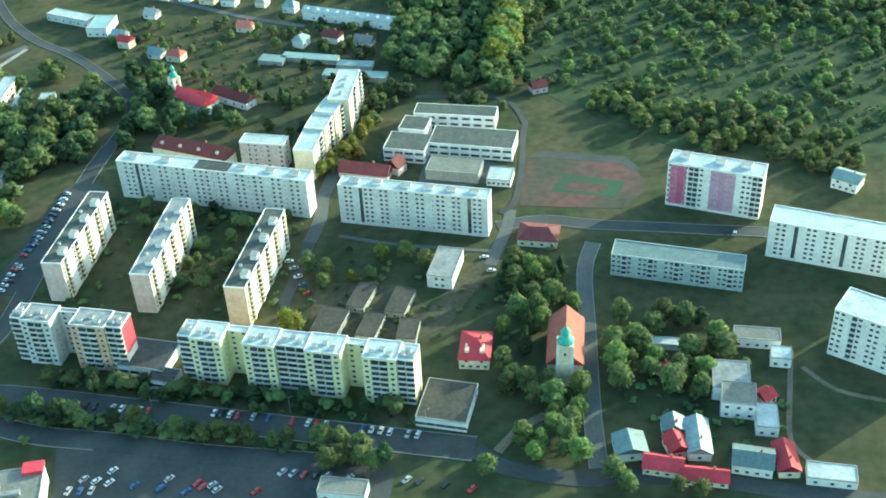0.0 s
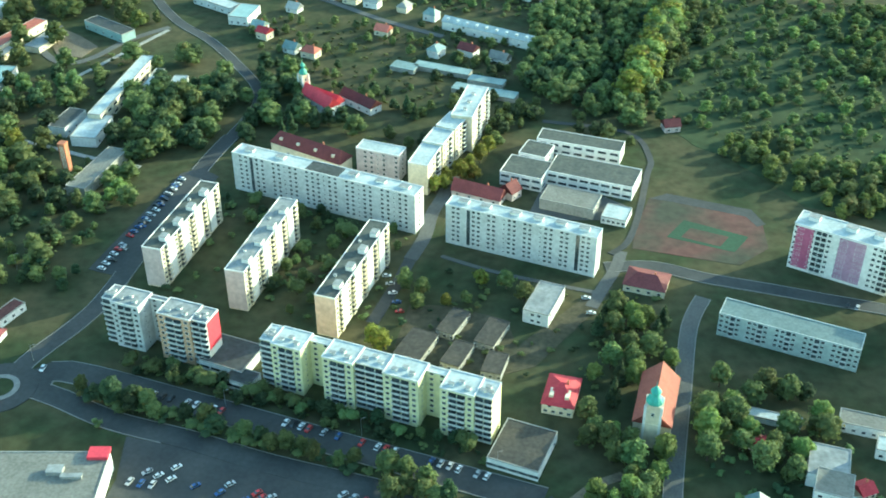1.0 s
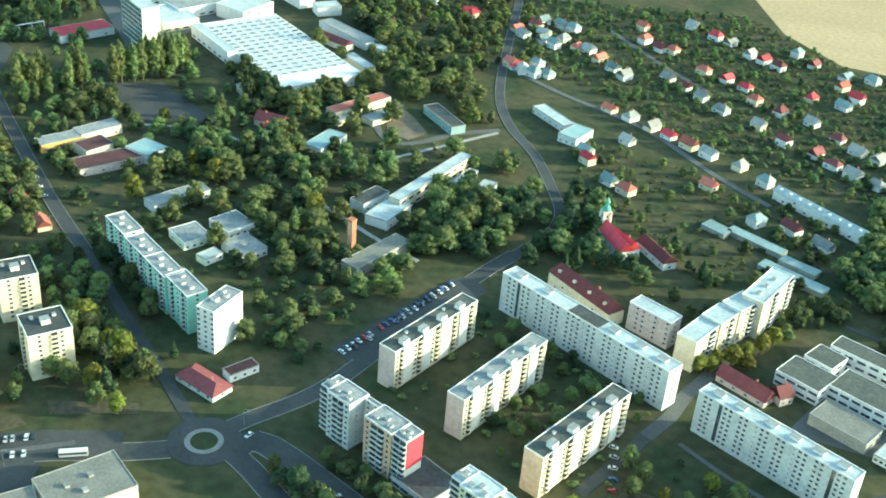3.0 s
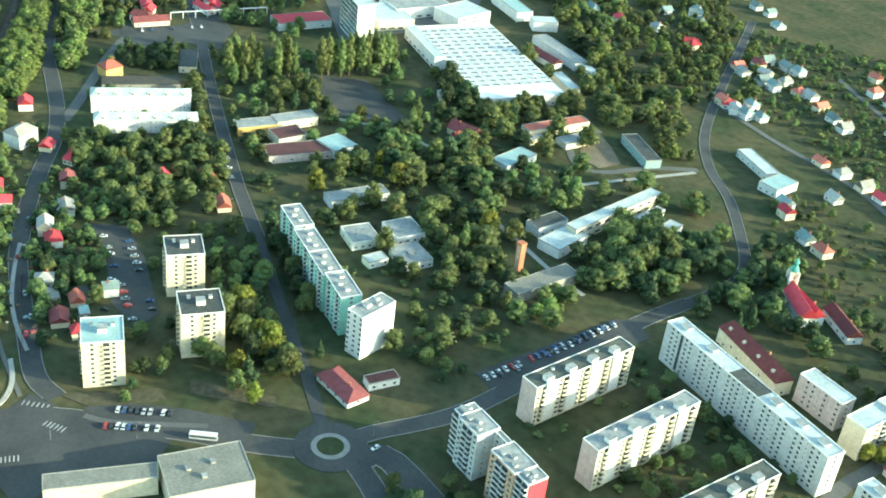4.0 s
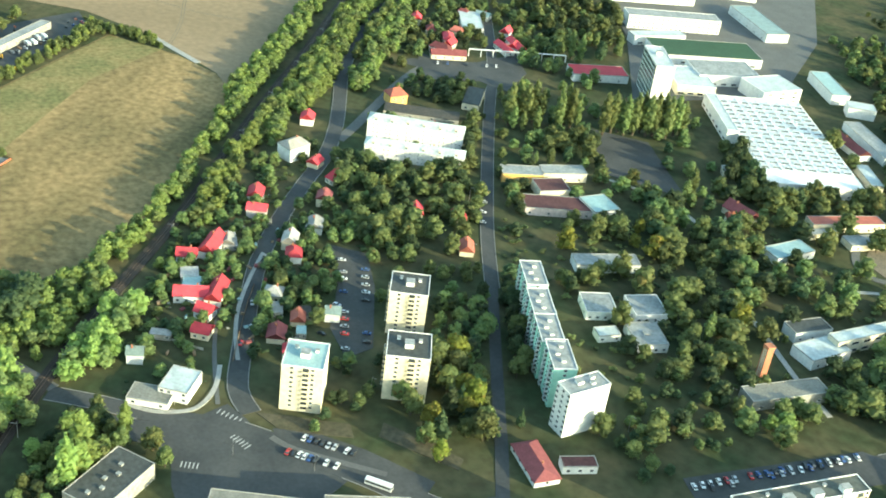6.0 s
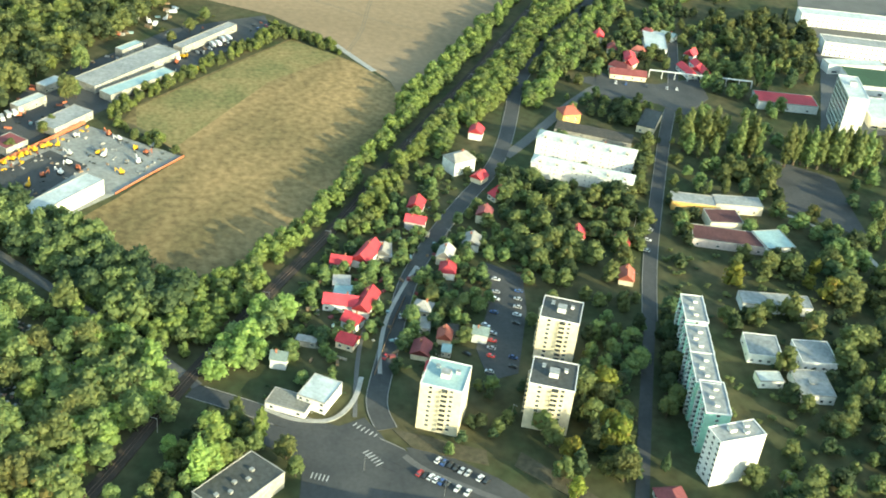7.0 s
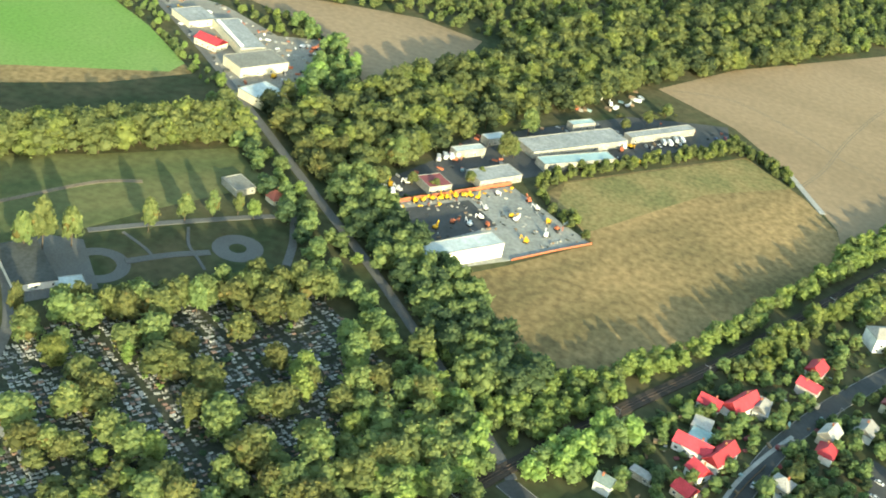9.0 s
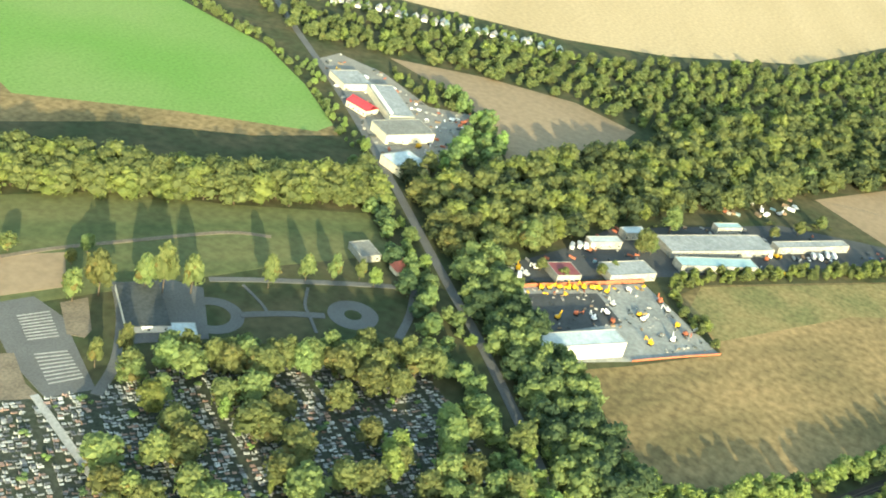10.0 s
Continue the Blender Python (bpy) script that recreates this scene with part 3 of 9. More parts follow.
road("road", [(-173.6, 495.7), (-172.5, 530.6), (-180.9, 556.1), (-206.7, 585.4), (-237.8, 615.2), (-273.5, 640.5), (-311.1, 683.2), (-360.3, 767.4), (-409.4, 858.0), (-442.5, 917.1)], 6.5, 0.075, ASPHALT, "curving town road", True)
road("road", [(-193.5, 269.8), (-225.6, 284.0), (-250.4, 294.0), (-306.7, 317.3), (-347.0, 334.1)], 6, 0.07, ASPHALT, "narrow shaded town street", False)
road("road", [(-347.0, 334.1), (-399.4, 354.5), (-466.4, 384.3), (-555.6, 425.6), (-634.1, 463.4), (-743.3, 506.9)], 7.5, 0.07, ASPHALT, "straight town street", True)
road("road", [(-276.2, 186.1), (-294.3, 184.8), (-323.8, 193.9), (-359.7, 206.1), (-394.2, 219.6), (-436.2, 242.6), (-473.5, 267.3), (-508.4, 291.7), (-545.7, 310.1), (-588.2, 326.4), (-625.7, 339.9), (-665.2, 358.9), (-718.5, 390.3), (-777.6, 430.9), (-845.0, 478.5)], 9, 0.08, ASPHALT, "street between family houses", True)
road("road", [(-527.3, 306.2), (-545.8, 323.3), (-575.8, 348.8), (-612.8, 381.1), (-638.8, 415.6), (-611.6, 458.9)], 7, 0.073, PALE_ROAD, "side street to the yards", False)
road("footway", [(-314.3, 189.6), (-334.9, 193.4), (-357.6, 200.6), (-383.4, 213.1), (-403.2, 224.5)], 2.0, 0.10, CONCRETE, "pale footway along the western street", False)
road("footway", [(-285.4, 173.8), (-311.7, 178.3), (-336.7, 184.0), (-359.7, 191.3)], 2.0, 0.10, PALE_ROAD, "pale footway along the western street", False)
road("footway", [(-258.8, 190.6), (-248.6, 198.4), (-233.2, 218.7), (-224.5, 230.6)], 3.0, 0.105, PALE_ROAD, "pale footway along the car park", False)
road("road", [(-220.7, 229.5), (-238.4, 208.0), (-254.9, 192.6), (-270.6, 174.0), (-284.0, 147.2), (-298.1, 124.9), (-309.5, 105.6)], 9, 0.07, ASPHALT, "road to the level crossing", True)
road("road", [(-312.1, 108.4), (-335.0, 91.9), (-360.3, 69.9), (-401.2, 35.9), (-439.8, 2.6), (-467.0, -22.8), (-503.1, -56.5), (-551.5, -101.2), (-605.7, -152.1), (-663.8, -208.9), (-712.7, -260.5), (-776.6, -328.5), (-886.9, -439.9)], 5.5, 0.07, PALE_ROAD, "straight country road between trees", False)
road("road", [(-171.8, 269.7), (-156.7, 266.9)] + [(-128.7, 259.7), (-94.9, 256.8), (-59.1, 251.9), (-23.5, 249.6), (8.6, 247.0)], 10, 0.08, ASPHALT, "main road past the estate", True)
road("road", [(-171.8, 273.0), (-162.8, 283.3)] + [(-103.4, 277.3), (-53.4, 271.1), (-5.1, 265.0), (50.4, 258.3)], 13, 0.07, ASPHALT, "street with parked cars before the yellow block", True)
road("road", [(50.4, 258.3), (64.1, 248.0), (96.7, 243.3), (107.6, 246.6), (139.5, 244.8), (170.4, 240.2), (210.7, 236.0)], 8, 0.06, ASPHALT, "street before the old houses", False)
road("road", [(99.1, 249.3), (97.7, 274.2), (97.2, 298.1), (97.0, 335.7), (96.8, 378.4), (101.6, 402.1)], 7, 0.07, PALE_ROAD, "street beside the church", True)
road("road", [(-40.2, 399.9), (-40.9, 382.9), (-42.2, 366.7), (-44.0, 346.9)], 6, 0.06, ASPHALT, "service road between slab blocks", False)
road("road", [(53.7, 415.4), (76.5, 421.9), (101.9, 418.1), (130.3, 416.5), (157.7, 414.4), (198.5, 410.5), (248.9, 395.1)], 8, 0.065, ASPHALT, "street across the estate", True)
road("road", [(59.8, 431.1), (58.8, 415.5), (55.3, 400.4), (51.6, 382.2)], 6, 0.0655, PALE_ROAD, "worn lane beside the slab block", False)
road("path", [(-26.1, 406.1), (0.6, 399.5), (29.2, 396.1), (51.7, 394.1)], 2.5, 0.06, PALE_ROAD, "paved footpath before the slab block", False)
road("road", [(-38.1, 486.0), (-38.7, 459.0), (-40.0, 441.9), (-38.3, 420.3), (-40.2, 399.9)], 7, 0.066, PALE_ROAD, "service lane between two slab blocks", False)
road("road", [(54.8, 427.6), (61.8, 439.6), (64.6, 467.1), (65.0, 508.3), (64.7, 527.3), (49.1, 553.8), (-1.3, 555.8)], 3.5, 0.06, ASPHALT, "paved lane round the school", False)
road("path", [(59.4, 257.0), (68.0, 270.0), (78.3, 278.6)], 4, 0.05, DIRT, "sunlit dirt path", False)
road("path", [(184.1, 322.4), (178.8, 293.5), (174.9, 267.2), (181.4, 255.1)], 2.2, 0.05, DIRT, "worn footpath over the grass", False)
road("path", [(187.0, 311.4), (198.3, 297.5), (216.9, 291.2)], 2.2, 0.055, DIRT, "worn footpath over the grass", False)
road("path", [(-304.3, 529.4), (-293.2, 562.7), (-273.2, 625.2)], 3.0, 0.06, CONCRETE, "pale footpath", False)
road("path", [(-311.4, 464.6), (-278.7, 460.3), (-237.6, 452.7), (-209.3, 450.4)], 3.0, 0.06, CONCRETE, "pale footpath", False)
road("path", [(-450.8, 460.3), (-416.3, 486.0), (-376.5, 490.4)], 3.0, 0.065, CONCRETE, "pale footpath", False)
road("path", [(-331.3, 730.9), (-278.1, 718.2), (-226.6, 711.9), (-189.9, 702.6), (-134.4, 675.4), (-87.4, 658.8)], 5.0, 0.06, PALE_ROAD, "suburban street", False)
road("path", [(-325.1, 872.7), (-279.2, 847.1), (-236.7, 823.4), (-199.5, 807.0)], 5.0, 0.06, PALE_ROAD, "suburban street", False)
road("path", [(-336.0, -211.0), (-360.9, -198.7), (-397.8, -175.9), (-436.9, -150.4), (-451.4, -130.8)], 3.0, 0.11, DIRT, "pale field track", False)
road("path", [(-710.2, 221.6), (-682.1, 233.7), (-659.2, 244.0)], 4.5, 0.12, CONCRETE, "pale track between the fields", False)
road("path", [(-349.4, 614.3), (-350.5, 597.1), (-343.0, 578.2), (-325.9, 563.3), (-311.5, 561.6), (-301.4, 575.1), (-293.0, 602.0), (-274.5, 629.4)], 5, 0.062, PALE_ROAD, "curving drive of the workshops", False)
sheet("workshop_yard", [(-347.3, 593.8), (-345.6, 610.2), (-326.9, 601.4), (-307.4, 588.9), (-310.0, 570.8), (-326.9, 569.8)], 0.05, DIRT, "worn yard inside the drive", 0.3)
sheet("bare_plot", [(-278.7, 55.3), (-285.4, 61.5), (-284.7, 71.4), (-278.6, 70.8), (-270.9, 62.3)], 0.06, DIRT, "bare reddish soil among the trees", 0.3)
sheet("factory_yard", [(-683.7, 611.4), (-557.8, 544.3), (-555.1, 604.6), (-551.9, 676.1), (-652.0, 788.8), (-873.3, 956.0), (-859.5, 680.2), (-768.1, 637.8)], 0.04, PALE_ROAD, "paved yard of the factory", 0.3)
sheet("court_asphalt", [(-665.6, 414.7), (-648.3, 424.4), (-639.4, 448.6), (-653.7, 492.5), (-615.8, 484.0), (-587.0, 453.9), (-606.9, 440.0), (-616.1, 394.7)], 0.05, ASPHALT, "wide asphalt yard by the straight street", 0.3)
sheet("worn_lawn", [(-275.8, 188.5), (-271.5, 198.8), (-258.7, 225.8), (-249.7, 224.6), (-255.7, 210.0), (-263.6, 194.6)], 0.05, WORN, "worn green lawn below the towers", 0.3)
sheet("worn_lawn", [(-256.4, 240.5), (-225.3, 265.8), (-219.3, 261.0), (-248.0, 235.4)], 0.05, WORN, "worn green lawn below the towers", 0.3)
road("path", [(-391.8, -129.3), (-413.8, -106.5), (-447.2, -68.1), (-463.1, -47.2)], 4.0, 0.06, PALE_ROAD, "paved cemetery path", False)
road("path", [(-376.3, -100.1), (-391.9, -85.8), (-405.3, -69.4)], 4.5, 0.065, PALE_ROAD, "paved cemetery path", False)
road("path", [(-463.1, -47.2), (-436.9, -37.4), (-414.3, -32.3)], 4.5, 0.062, PALE_ROAD, "paved cemetery path", False)
road("path", [(-399.7, -114.3), (-392.8, -99.6), (-386.9, -90.8)], 1.6, 0.06, PALE_ROAD, "paved cemetery path", False)
road("path", [(-421.6, -89.2), (-406.9, -82.0), (-399.8, -75.0), (-389.5, -64.9)], 1.6, 0.06, PALE_ROAD, "paved cemetery path", False)
road("path", [(-357.2, -159.2), (-336.5, -139.0), (-307.6, -118.7), (-283.7, -109.5)], 5, 0.075, PALE_ROAD, "paved lane of the cemetery", False)
road("path", [(-267.3, -127.6), (-255.8, -102.9), (-245.0, -79.8), (-236.0, -61.6)], 3.5, 0.07, CONCRETE, "paved cemetery lane", False)
CE = [(Vector((-416.5, -59.5)), 4.5, 13.0), (Vector((-366.7, -109.8)), 9.0, 15.5)]
for c, r0, r1 in CE:
    g = Geo()
    for i in range(40):
        a, b = 2 * math.pi * i / 40, 2 * math.pi * (i + 1) / 40
        g.prism([(c.x + r * math.cos(v), c.y + r * math.sin(v)) for r, v in ((r0, a), (r1, a), (r1, b), (r0, b))], -0.05, 0.058)
    tagged(new("path", g.mesh("path", PALE_ROAD)), "round paved cemetery path", kind="structure")
    LINES.append((c.x, c.y, c.x + 0.1, c.y, r1))

road("footway", [(-294.2, 136.0), (-287.0, 145.8), (-284.2, 155.4), (-284.6, 163.6), (-290.3, 170.7), (-299.5, 176.4), (-312.3, 180.8)], 2.2, 0.16, CONCRETE, "pale footway round the street corner", False)
lay_kerbs()

# railway: ballast bed, sleepers and rails
RAIL = smooth_line([(-144.8, 10.6), (-182.4, 27.2), (-221.1, 47.5)] + [(-260.5, 72.7), (-313.2, 102.3), (-374.7, 140.3), (-452.9, 191.9), (-564.7, 258.2), (-668.7, 323.8), (-802.9, 404.3), (-895.1, 460.1)])
g = Geo()
strip_geo(g, RAIL, -3.4, 3.4, -0.05, 0.55)
tagged(new("railway_bed", g.mesh("railway_bed", BALLAST)), "brown ballast bed of the railway", kind="structure")
LINES.extend((*a, *b, 3.0) for a, b in zip(RAIL, RAIL[1:]))
for d in (-0.75, 0.75):
    g = Geo()
    strip_geo(g, RAIL, d - 0.08, d + 0.08, 0.55, 0.75)
    tagged(new("rail", g.mesh("rail", RAIL_STEEL)), "steel rail", kind="structure")

# ---- the estate of slab blocks ----
block("long eight-storey grey-white panel apartment block with dark stair strips", -95.3, 436.8, -10.5, 107.2, 10.1, 22.5, 8, GREY_WHITE, PALE_ROOF,
      s=".oodoo.oosoo.ooosoo.oosoo.oosoo.", e=".o.", w=".o.", rim=WHITE,
      housings=((-.85, .1, 5, 3, 1.2), (-.5, .1, 5, 3, 1.2), (.3, .1, 5, 3, 1.2), (.6, .1, 5, 3, 1.2), (.85, .1, 5, 3, 1.2)))
block("eight-storey grey-white panel apartment block with two dark stair strips", 12.1, 416.8, -9.3, 77.4, 9.1, 22.5, 8, GREY_WHITE, PALE_ROOF,
      s=".oo.doo.oo.soo.oo.soo.oo.doo.", rim=WHITE,
      housings=((-.8, .1, 5, 3, 1.4), (-.5, .1, 5, 3, 1.4), (-.1, .1, 5, 3, 1.4), (.2, .1, 5, 3, 1.4), (.5, .1, 5, 3, 1.4), (.8, .1, 5, 3, 1.4)))
LN = (-95.3, 436.8, -10.5, 107.2, 10.1)
rl = thing("roof_covering", "dark worn bitumen covering on the middle of the long roof", "roof covering", LN[0], LN[1], LN[2], 22.58)
g = Geo()
g.box(-LN[3] * 0.09, LN[3] * 0.09, -LN[4] / 2 + 0.3, LN[4] / 2 - 0.3, 0, 0.05)
part("sheet", g, DARK_BITUMEN, rl)
ROWS = [(-150.0, 380.6, -2.6, 9.9, 61.8, PINK_GREY), (-105.5, 373.9, -2.4, 9.5, 64.0, PINK_GREY), (-57.6, 365.0, -5.5, 10.0, 64.2, PEACH)]
for rx, ry, ryaw, rl, rw, gable in ROWS:
    b = block("eight-storey panel block with a sunlit pale side and shaded gable", rx, ry, ryaw, rl, rw, 22, 8, CREAM, BITUMEN if ryaw == -2.4 else OLIVE_ROOF, e="obo.Obo.obO.obo.Obo", s=".s.", rim=WHITE, panel=CREAM,
              housings=((.5, -.72, 3.4, 4.2, 2.3), (.5, -.27, 3.4, 4.2, 2.3), (.5, .18, 3.4, 4.2, 2.3), (.5, .63, 3.4, 4.2, 2.3), (-.4, -.5, 1.2, 1.2, .9), (-.4, .4, 1.2, 1.2, .9)), group="slab blocks in a row")
    g = Geo()
    g.box(-rl / 2, rl / 2, -rw / 2 - 0.06, -rw / 2 - 0.004, 0.5, 21.8)
    part("gable_cladding", g, gable, b, "pinkish clad gable wall")
    for k in range(4):
        g = Geo()
        yy = -rw / 2 + rw * (k + 0.6) / 4.4
        g.box(rl / 2, rl / 2 + 0.9, yy - 3.2, yy + 3.2, 2.0, 21.5 + 1.4)
        part("stair_bay", g, WHITE, b, "pale projecting bay")


def section_block(label, x, y, yaw, L, W, h, floors, secs, roof, end_mat=None):
    """A long flat-roofed block in sections; secs: start and end along it, set-back of the front, wall and window pattern."""
    taken(x, y, yaw, L, W + 3)
    top = thing("apartment_building", label, "apartment building", x, y, yaw)
    fh = (h - 1.2) / floors
    for k, (u0, u1, back, wl, pat) in enumerate(secs):
        x0, x1 = -L / 2 + L * u0, -L / 2 + L * u1
        y0 = -W / 2 + back
        top_z = h + (0.5 if back < 0 else -0.5 if back > 4 else 0.0)
        g = Geo()
        g.box(x0, x1, y0, W / 2, 0, top_z)
        part("wall", g, wl, top)
        flat_roof(top, x1 - x0, W / 2 - y0, top_z, roof, WHITE, 0.4, (x0 + x1) / 2, (y0 + W / 2) / 2)
        if pat:
            fill_face(top, pose(x0, y0, 0), x1 - x0, floors, fh, 1.2, pat, GREY_WHITE)
        if back < 4:
            for q in range(3):
                roof_box(top, x0 + (x1 - x0) * (0.25 + 0.25 * q), y0 + 3.2 + 2.6 * (q % 2), top_z + 0.08, 2.2, 1.5, 1.1, GREY_WHITE)
        if k + 1 < len(secs) and secs[k + 1][2] > 4:
            fill_face(top, pose(x1, y0, 0, 0, 0, 90), secs[k + 1][2] - back, floors, fh, 1.2, ".s.")
    if end_mat:
        g = Geo()
        g.box(L / 2 + 0.004, L / 2 + 0.1, -W / 2 + 0.5, W / 2, 9.0, h - 0.6)
        part("end_panel", g, end_mat, top, "bright red panel on the end wall")
    return top


Y, GW = PALE_YELLOW, GREY_WHITE
section_block("eight-storey pale yellow apartment block with projecting balcony bays", -25.1, 295.1, -7.8, 102.6, 10.6, 24, 8,
              [(0, .056, 0, Y, "b"), (.056, .19, -1.5, Y, "obbo"), (.19, .285, 7.0, Y, "oo"), (.285, .42, -1.5, Y, "obbo"), (.42, .55, 0.8, Y, "bbb"), (.55, .70, -1.5, Y, "obbo"), (.70, .79, 7.0, Y, "oo"), (.79, .93, -1.5, Y, "obbo"), (.93, 1, 0, Y, "bb")], PALE_ROOF)
section_block("eight-storey white and orange apartment block with a red end panel", -127.7, 309.1, -6.9, 51.8, 10.1, 24, 8,
              [(0, .1, 0, GW, "b"), (.1, .37, -1.5, GW, "obbo"), (.37, .55, 7.5, GW, "oo"), (.55, .86, -1.5, ORANGE, "obbo"), (.86, 1, 0, GW, "bb")], BITUMEN, RED_PAINT)


def low_block(label, x, y, yaw, L, W, h, wall, roof, s="", e="", n="", w="", name="pavilion", category="building", floors=1, rim=None, housings=(), base=0.2, rim_h=0.35, group=""):
    return block(label, x, y, yaw, L, W, h, floors, wall, roof, s, e, n, w, rim=rim or CONCRETE, base=base, housings=housings, name=name, category=category, rim_h=rim_h, group=group)


low_block("low white shop wing with a flat brownish roof and glazed front", 38.0, 280.9, -8.9, 21.1, 24.0, 5, WHITE, TAR, s="BBBBB", e="..o", name="shop", category="shop")
low_block("low white shop with a dark bitumen roof between two blocks", -95.4, 306.7, -9.0, 21.5, 19.0, 5, WHITE, DARK_BITUMEN, s="BBBB", w="oo", name="shop", category="shop")
low_block("low glazed front wing of the shop with a dark roof", -85.4, 293.8, -9.0, 13.0, 9.0, 4.4, WHITE, DARK_BITUMEN, s="BBB", e="o", name="shop_wing", category="shop")
# nursery pavilions
for vals in ((-19.4, 332.6, -11.2, 12.6, 20.5), (-0.3, 330.9, -11.2, 9.0, 16.9), (11.3, 349.2, -11.3, 9.5, 19.0), (-7.2, 352.5, -12.8, 8.6, 18.2), (17.0, 328.5, -3.6, 8.9, 14.3)):
    low_block("low flat-roofed nursery pavilion with grey walls", *vals, 4, DULL_WALL, TAR, s="o.o.o", e="o.o.o", group="nursery pavilions", rim=TAR, rim_h=0.2)
low_block("two-storey white house with a flat roof terrace", 30.4, 375.2, -9.3, 12.3, 23.9, 7, WHITE, BITUMEN, s=".oo.", e="oo.o", floors=2, name="house", category="house")
block("stepped white apartment block with a sunlit long side", -51.1, 472.9, -4.9, 11.1, 25.4, 18, 6, CREAM, PALE_ROOF, e="oObo", s=".", rim=WHITE)
block("stepped white apartment block, middle part", -48.5, 490.7, -7.8, 11.9, 16.7, 19, 6, CREAM, PALE_ROOF, e="oObo", rim=WHITE)
block("stepped white apartment block, upper part", -44.6, 508.0, -12.4, 11.8, 17.9, 20, 7, CREAM, PALE_ROOF, e="oObo", rim=WHITE)
block("stepped white apartment block, far end", -39.6, 529.6, -1.9, 12.4, 37.7, 22, 8, CREAM, PALE_ROOF, e="oOboOb", rim=WHITE, housings=((0, -.6, 2, 2, 1), (0, -.1, 2, 2, 1), (0, .4, 2, 2, 1)))
block("five-storey grey-pink apartment house", -77.0, 475.8, -7.5, 25.4, 9.9, 16, 5, PINK_GREY, PALE_ROOF, s=".ooso.o", e=".o.", rim=WHITE)
pink = block("eight-storey white apartment block with wine-red and lilac panels", 164.0, 436.8, -17.5, 47.3, 13.2, 25, 8, WHITE, PALE_ROOF, s="oo.obbo.oo.oo.oobb", w=".o.", rim=WHITE, housings=((-.7, .2, 5, 4, 2.2), (.05, .2, 5, 4, 2.2), (.6, .2, 5, 4, 2.2)))
for u0, u1, pm in ((0.03, 0.20, MAGENTA), (0.46, 0.72, LILAC)):
    g = Geo()
    PL, PW = (164.0, 436.8, -17.5, 47.3, 13.2)[3:]
    g.box(-PL / 2 + PL * u0, -PL / 2 + PL * u1, -PW / 2 - 0.045, -PW / 2 - 0.004, 1.5, 24.2)
    part("facade_panel", g, pm, pink, "coloured facade strip")
# the shade over this house is mixed into its wall colour
block("four-storey teal-grey apartment house with a long flat roof, walls dulled for shade", 140.0, 375.7, -11.6, 61.1, 12.4, 12, 4, SHADED_TEAL, DULL_TIN, s="oobo.oobo.oobo.oobo.ooboo", rim=PALE_ROOF)
block("seven-storey white panel block with dark stair strips", 218.8, 389.0, -17.7, 69.5, 14.8, 20, 7, WHITE, PALE_ROOF, s=".oo.d.oo.oo.d.oo.oo.d.oo.", w=".o.", rim=WHITE)
block("eight-storey white panel block on the slope", 221.4, 317.5, -31.3, 42.0, 18.0, 24, 8, WHITE, PALE_ROOF, s="oo.bo.oo.oo.bo.oo", w="o.o.", rim=WHITE)
# school
low_block("two-storey white school wing with ribbon windows", 37.6, 492.9, -8.0, 47.3, 20.1, 8, WHITE, OLIVE_ROOF, s="BBBBBBBB", e="BB", floors=2, rim=WHITE, name="school", category="school")
low_block("rear white school wing with ribbon windows", 25.7, 524.2, -5.8, 47.9, 12.3, 8, WHITE, OLIVE_ROOF, s="BBBBBBB", e="B", floors=2, rim=WHITE, name="school", category="school")
low_block("front white school wing with a flat bitumen roof", 1.2, 487.9, -8.5, 23.4, 19.2, 8, WHITE, OLIVE_ROOF, s="BBBB", e="BB", floors=2, rim=WHITE, name="school", category="school")
low_block("connecting white school wing", 3.2, 508.7, -9.9, 15.5, 15.5, 8, WHITE, OLIVE_ROOF, s="BB", e="B", floors=2, rim=WHITE, name="school", category="school")
low_block("sports hall of the school with a pale roof", 28.8, 466.4, -8.4, 29.0, 15.9, 6, CONCRETE, GRAVEL_ROOF, s="", e="ooo", floors=2, name="sports_hall", category="sports hall")
low_block("low white school annex with a pale roof", 53.8, 460.4, -7.7, 13.0, 13.3, 4, WHITE, PALE_ROOF, s="ooooo", name="school", category="school")

# ---- the western blocks ----
block("nine-storey white tower at the end of the mint block", -234.1, 324.5, 97.9, 22.2, 10.0, 24, 8, WHITE, BITUMEN, w="o.o.o", rim=WHITE, housings=((-.2, .2, 3, 3, 1.6), (.3, -.3, 2, 2, 1.2), (.5, .4, 2, 2, 1.2)))
MB = [(-258.5, 325.7), (-279.3, 330.2), (-301.2, 336.7), (-326.3, 344.9)]
MY = math.degrees(math.atan2(MB[3][1] - MB[0][1], MB[3][0] - MB[0][0]))
for i, (mx, my) in enumerate(MB):
    block("eight-storey mint-green apartment block, one of four staggered sections", mx, my, MY, math.hypot(MB[3][0] - MB[0][0], MB[3][1] - MB[0][1]) / 3 - 0.6, 11, 22 - 0.3 * i, 8, MINT, BITUMEN, n="oob.oobo", s="obo.obo", w=".o.", rim=WHITE,
          housings=((-.5, 0, 2, 2, 1.2), (.0, .3, 2, 2, 1.2), (.5, -.2, 2, 2, 1.2)), group="mint sections")
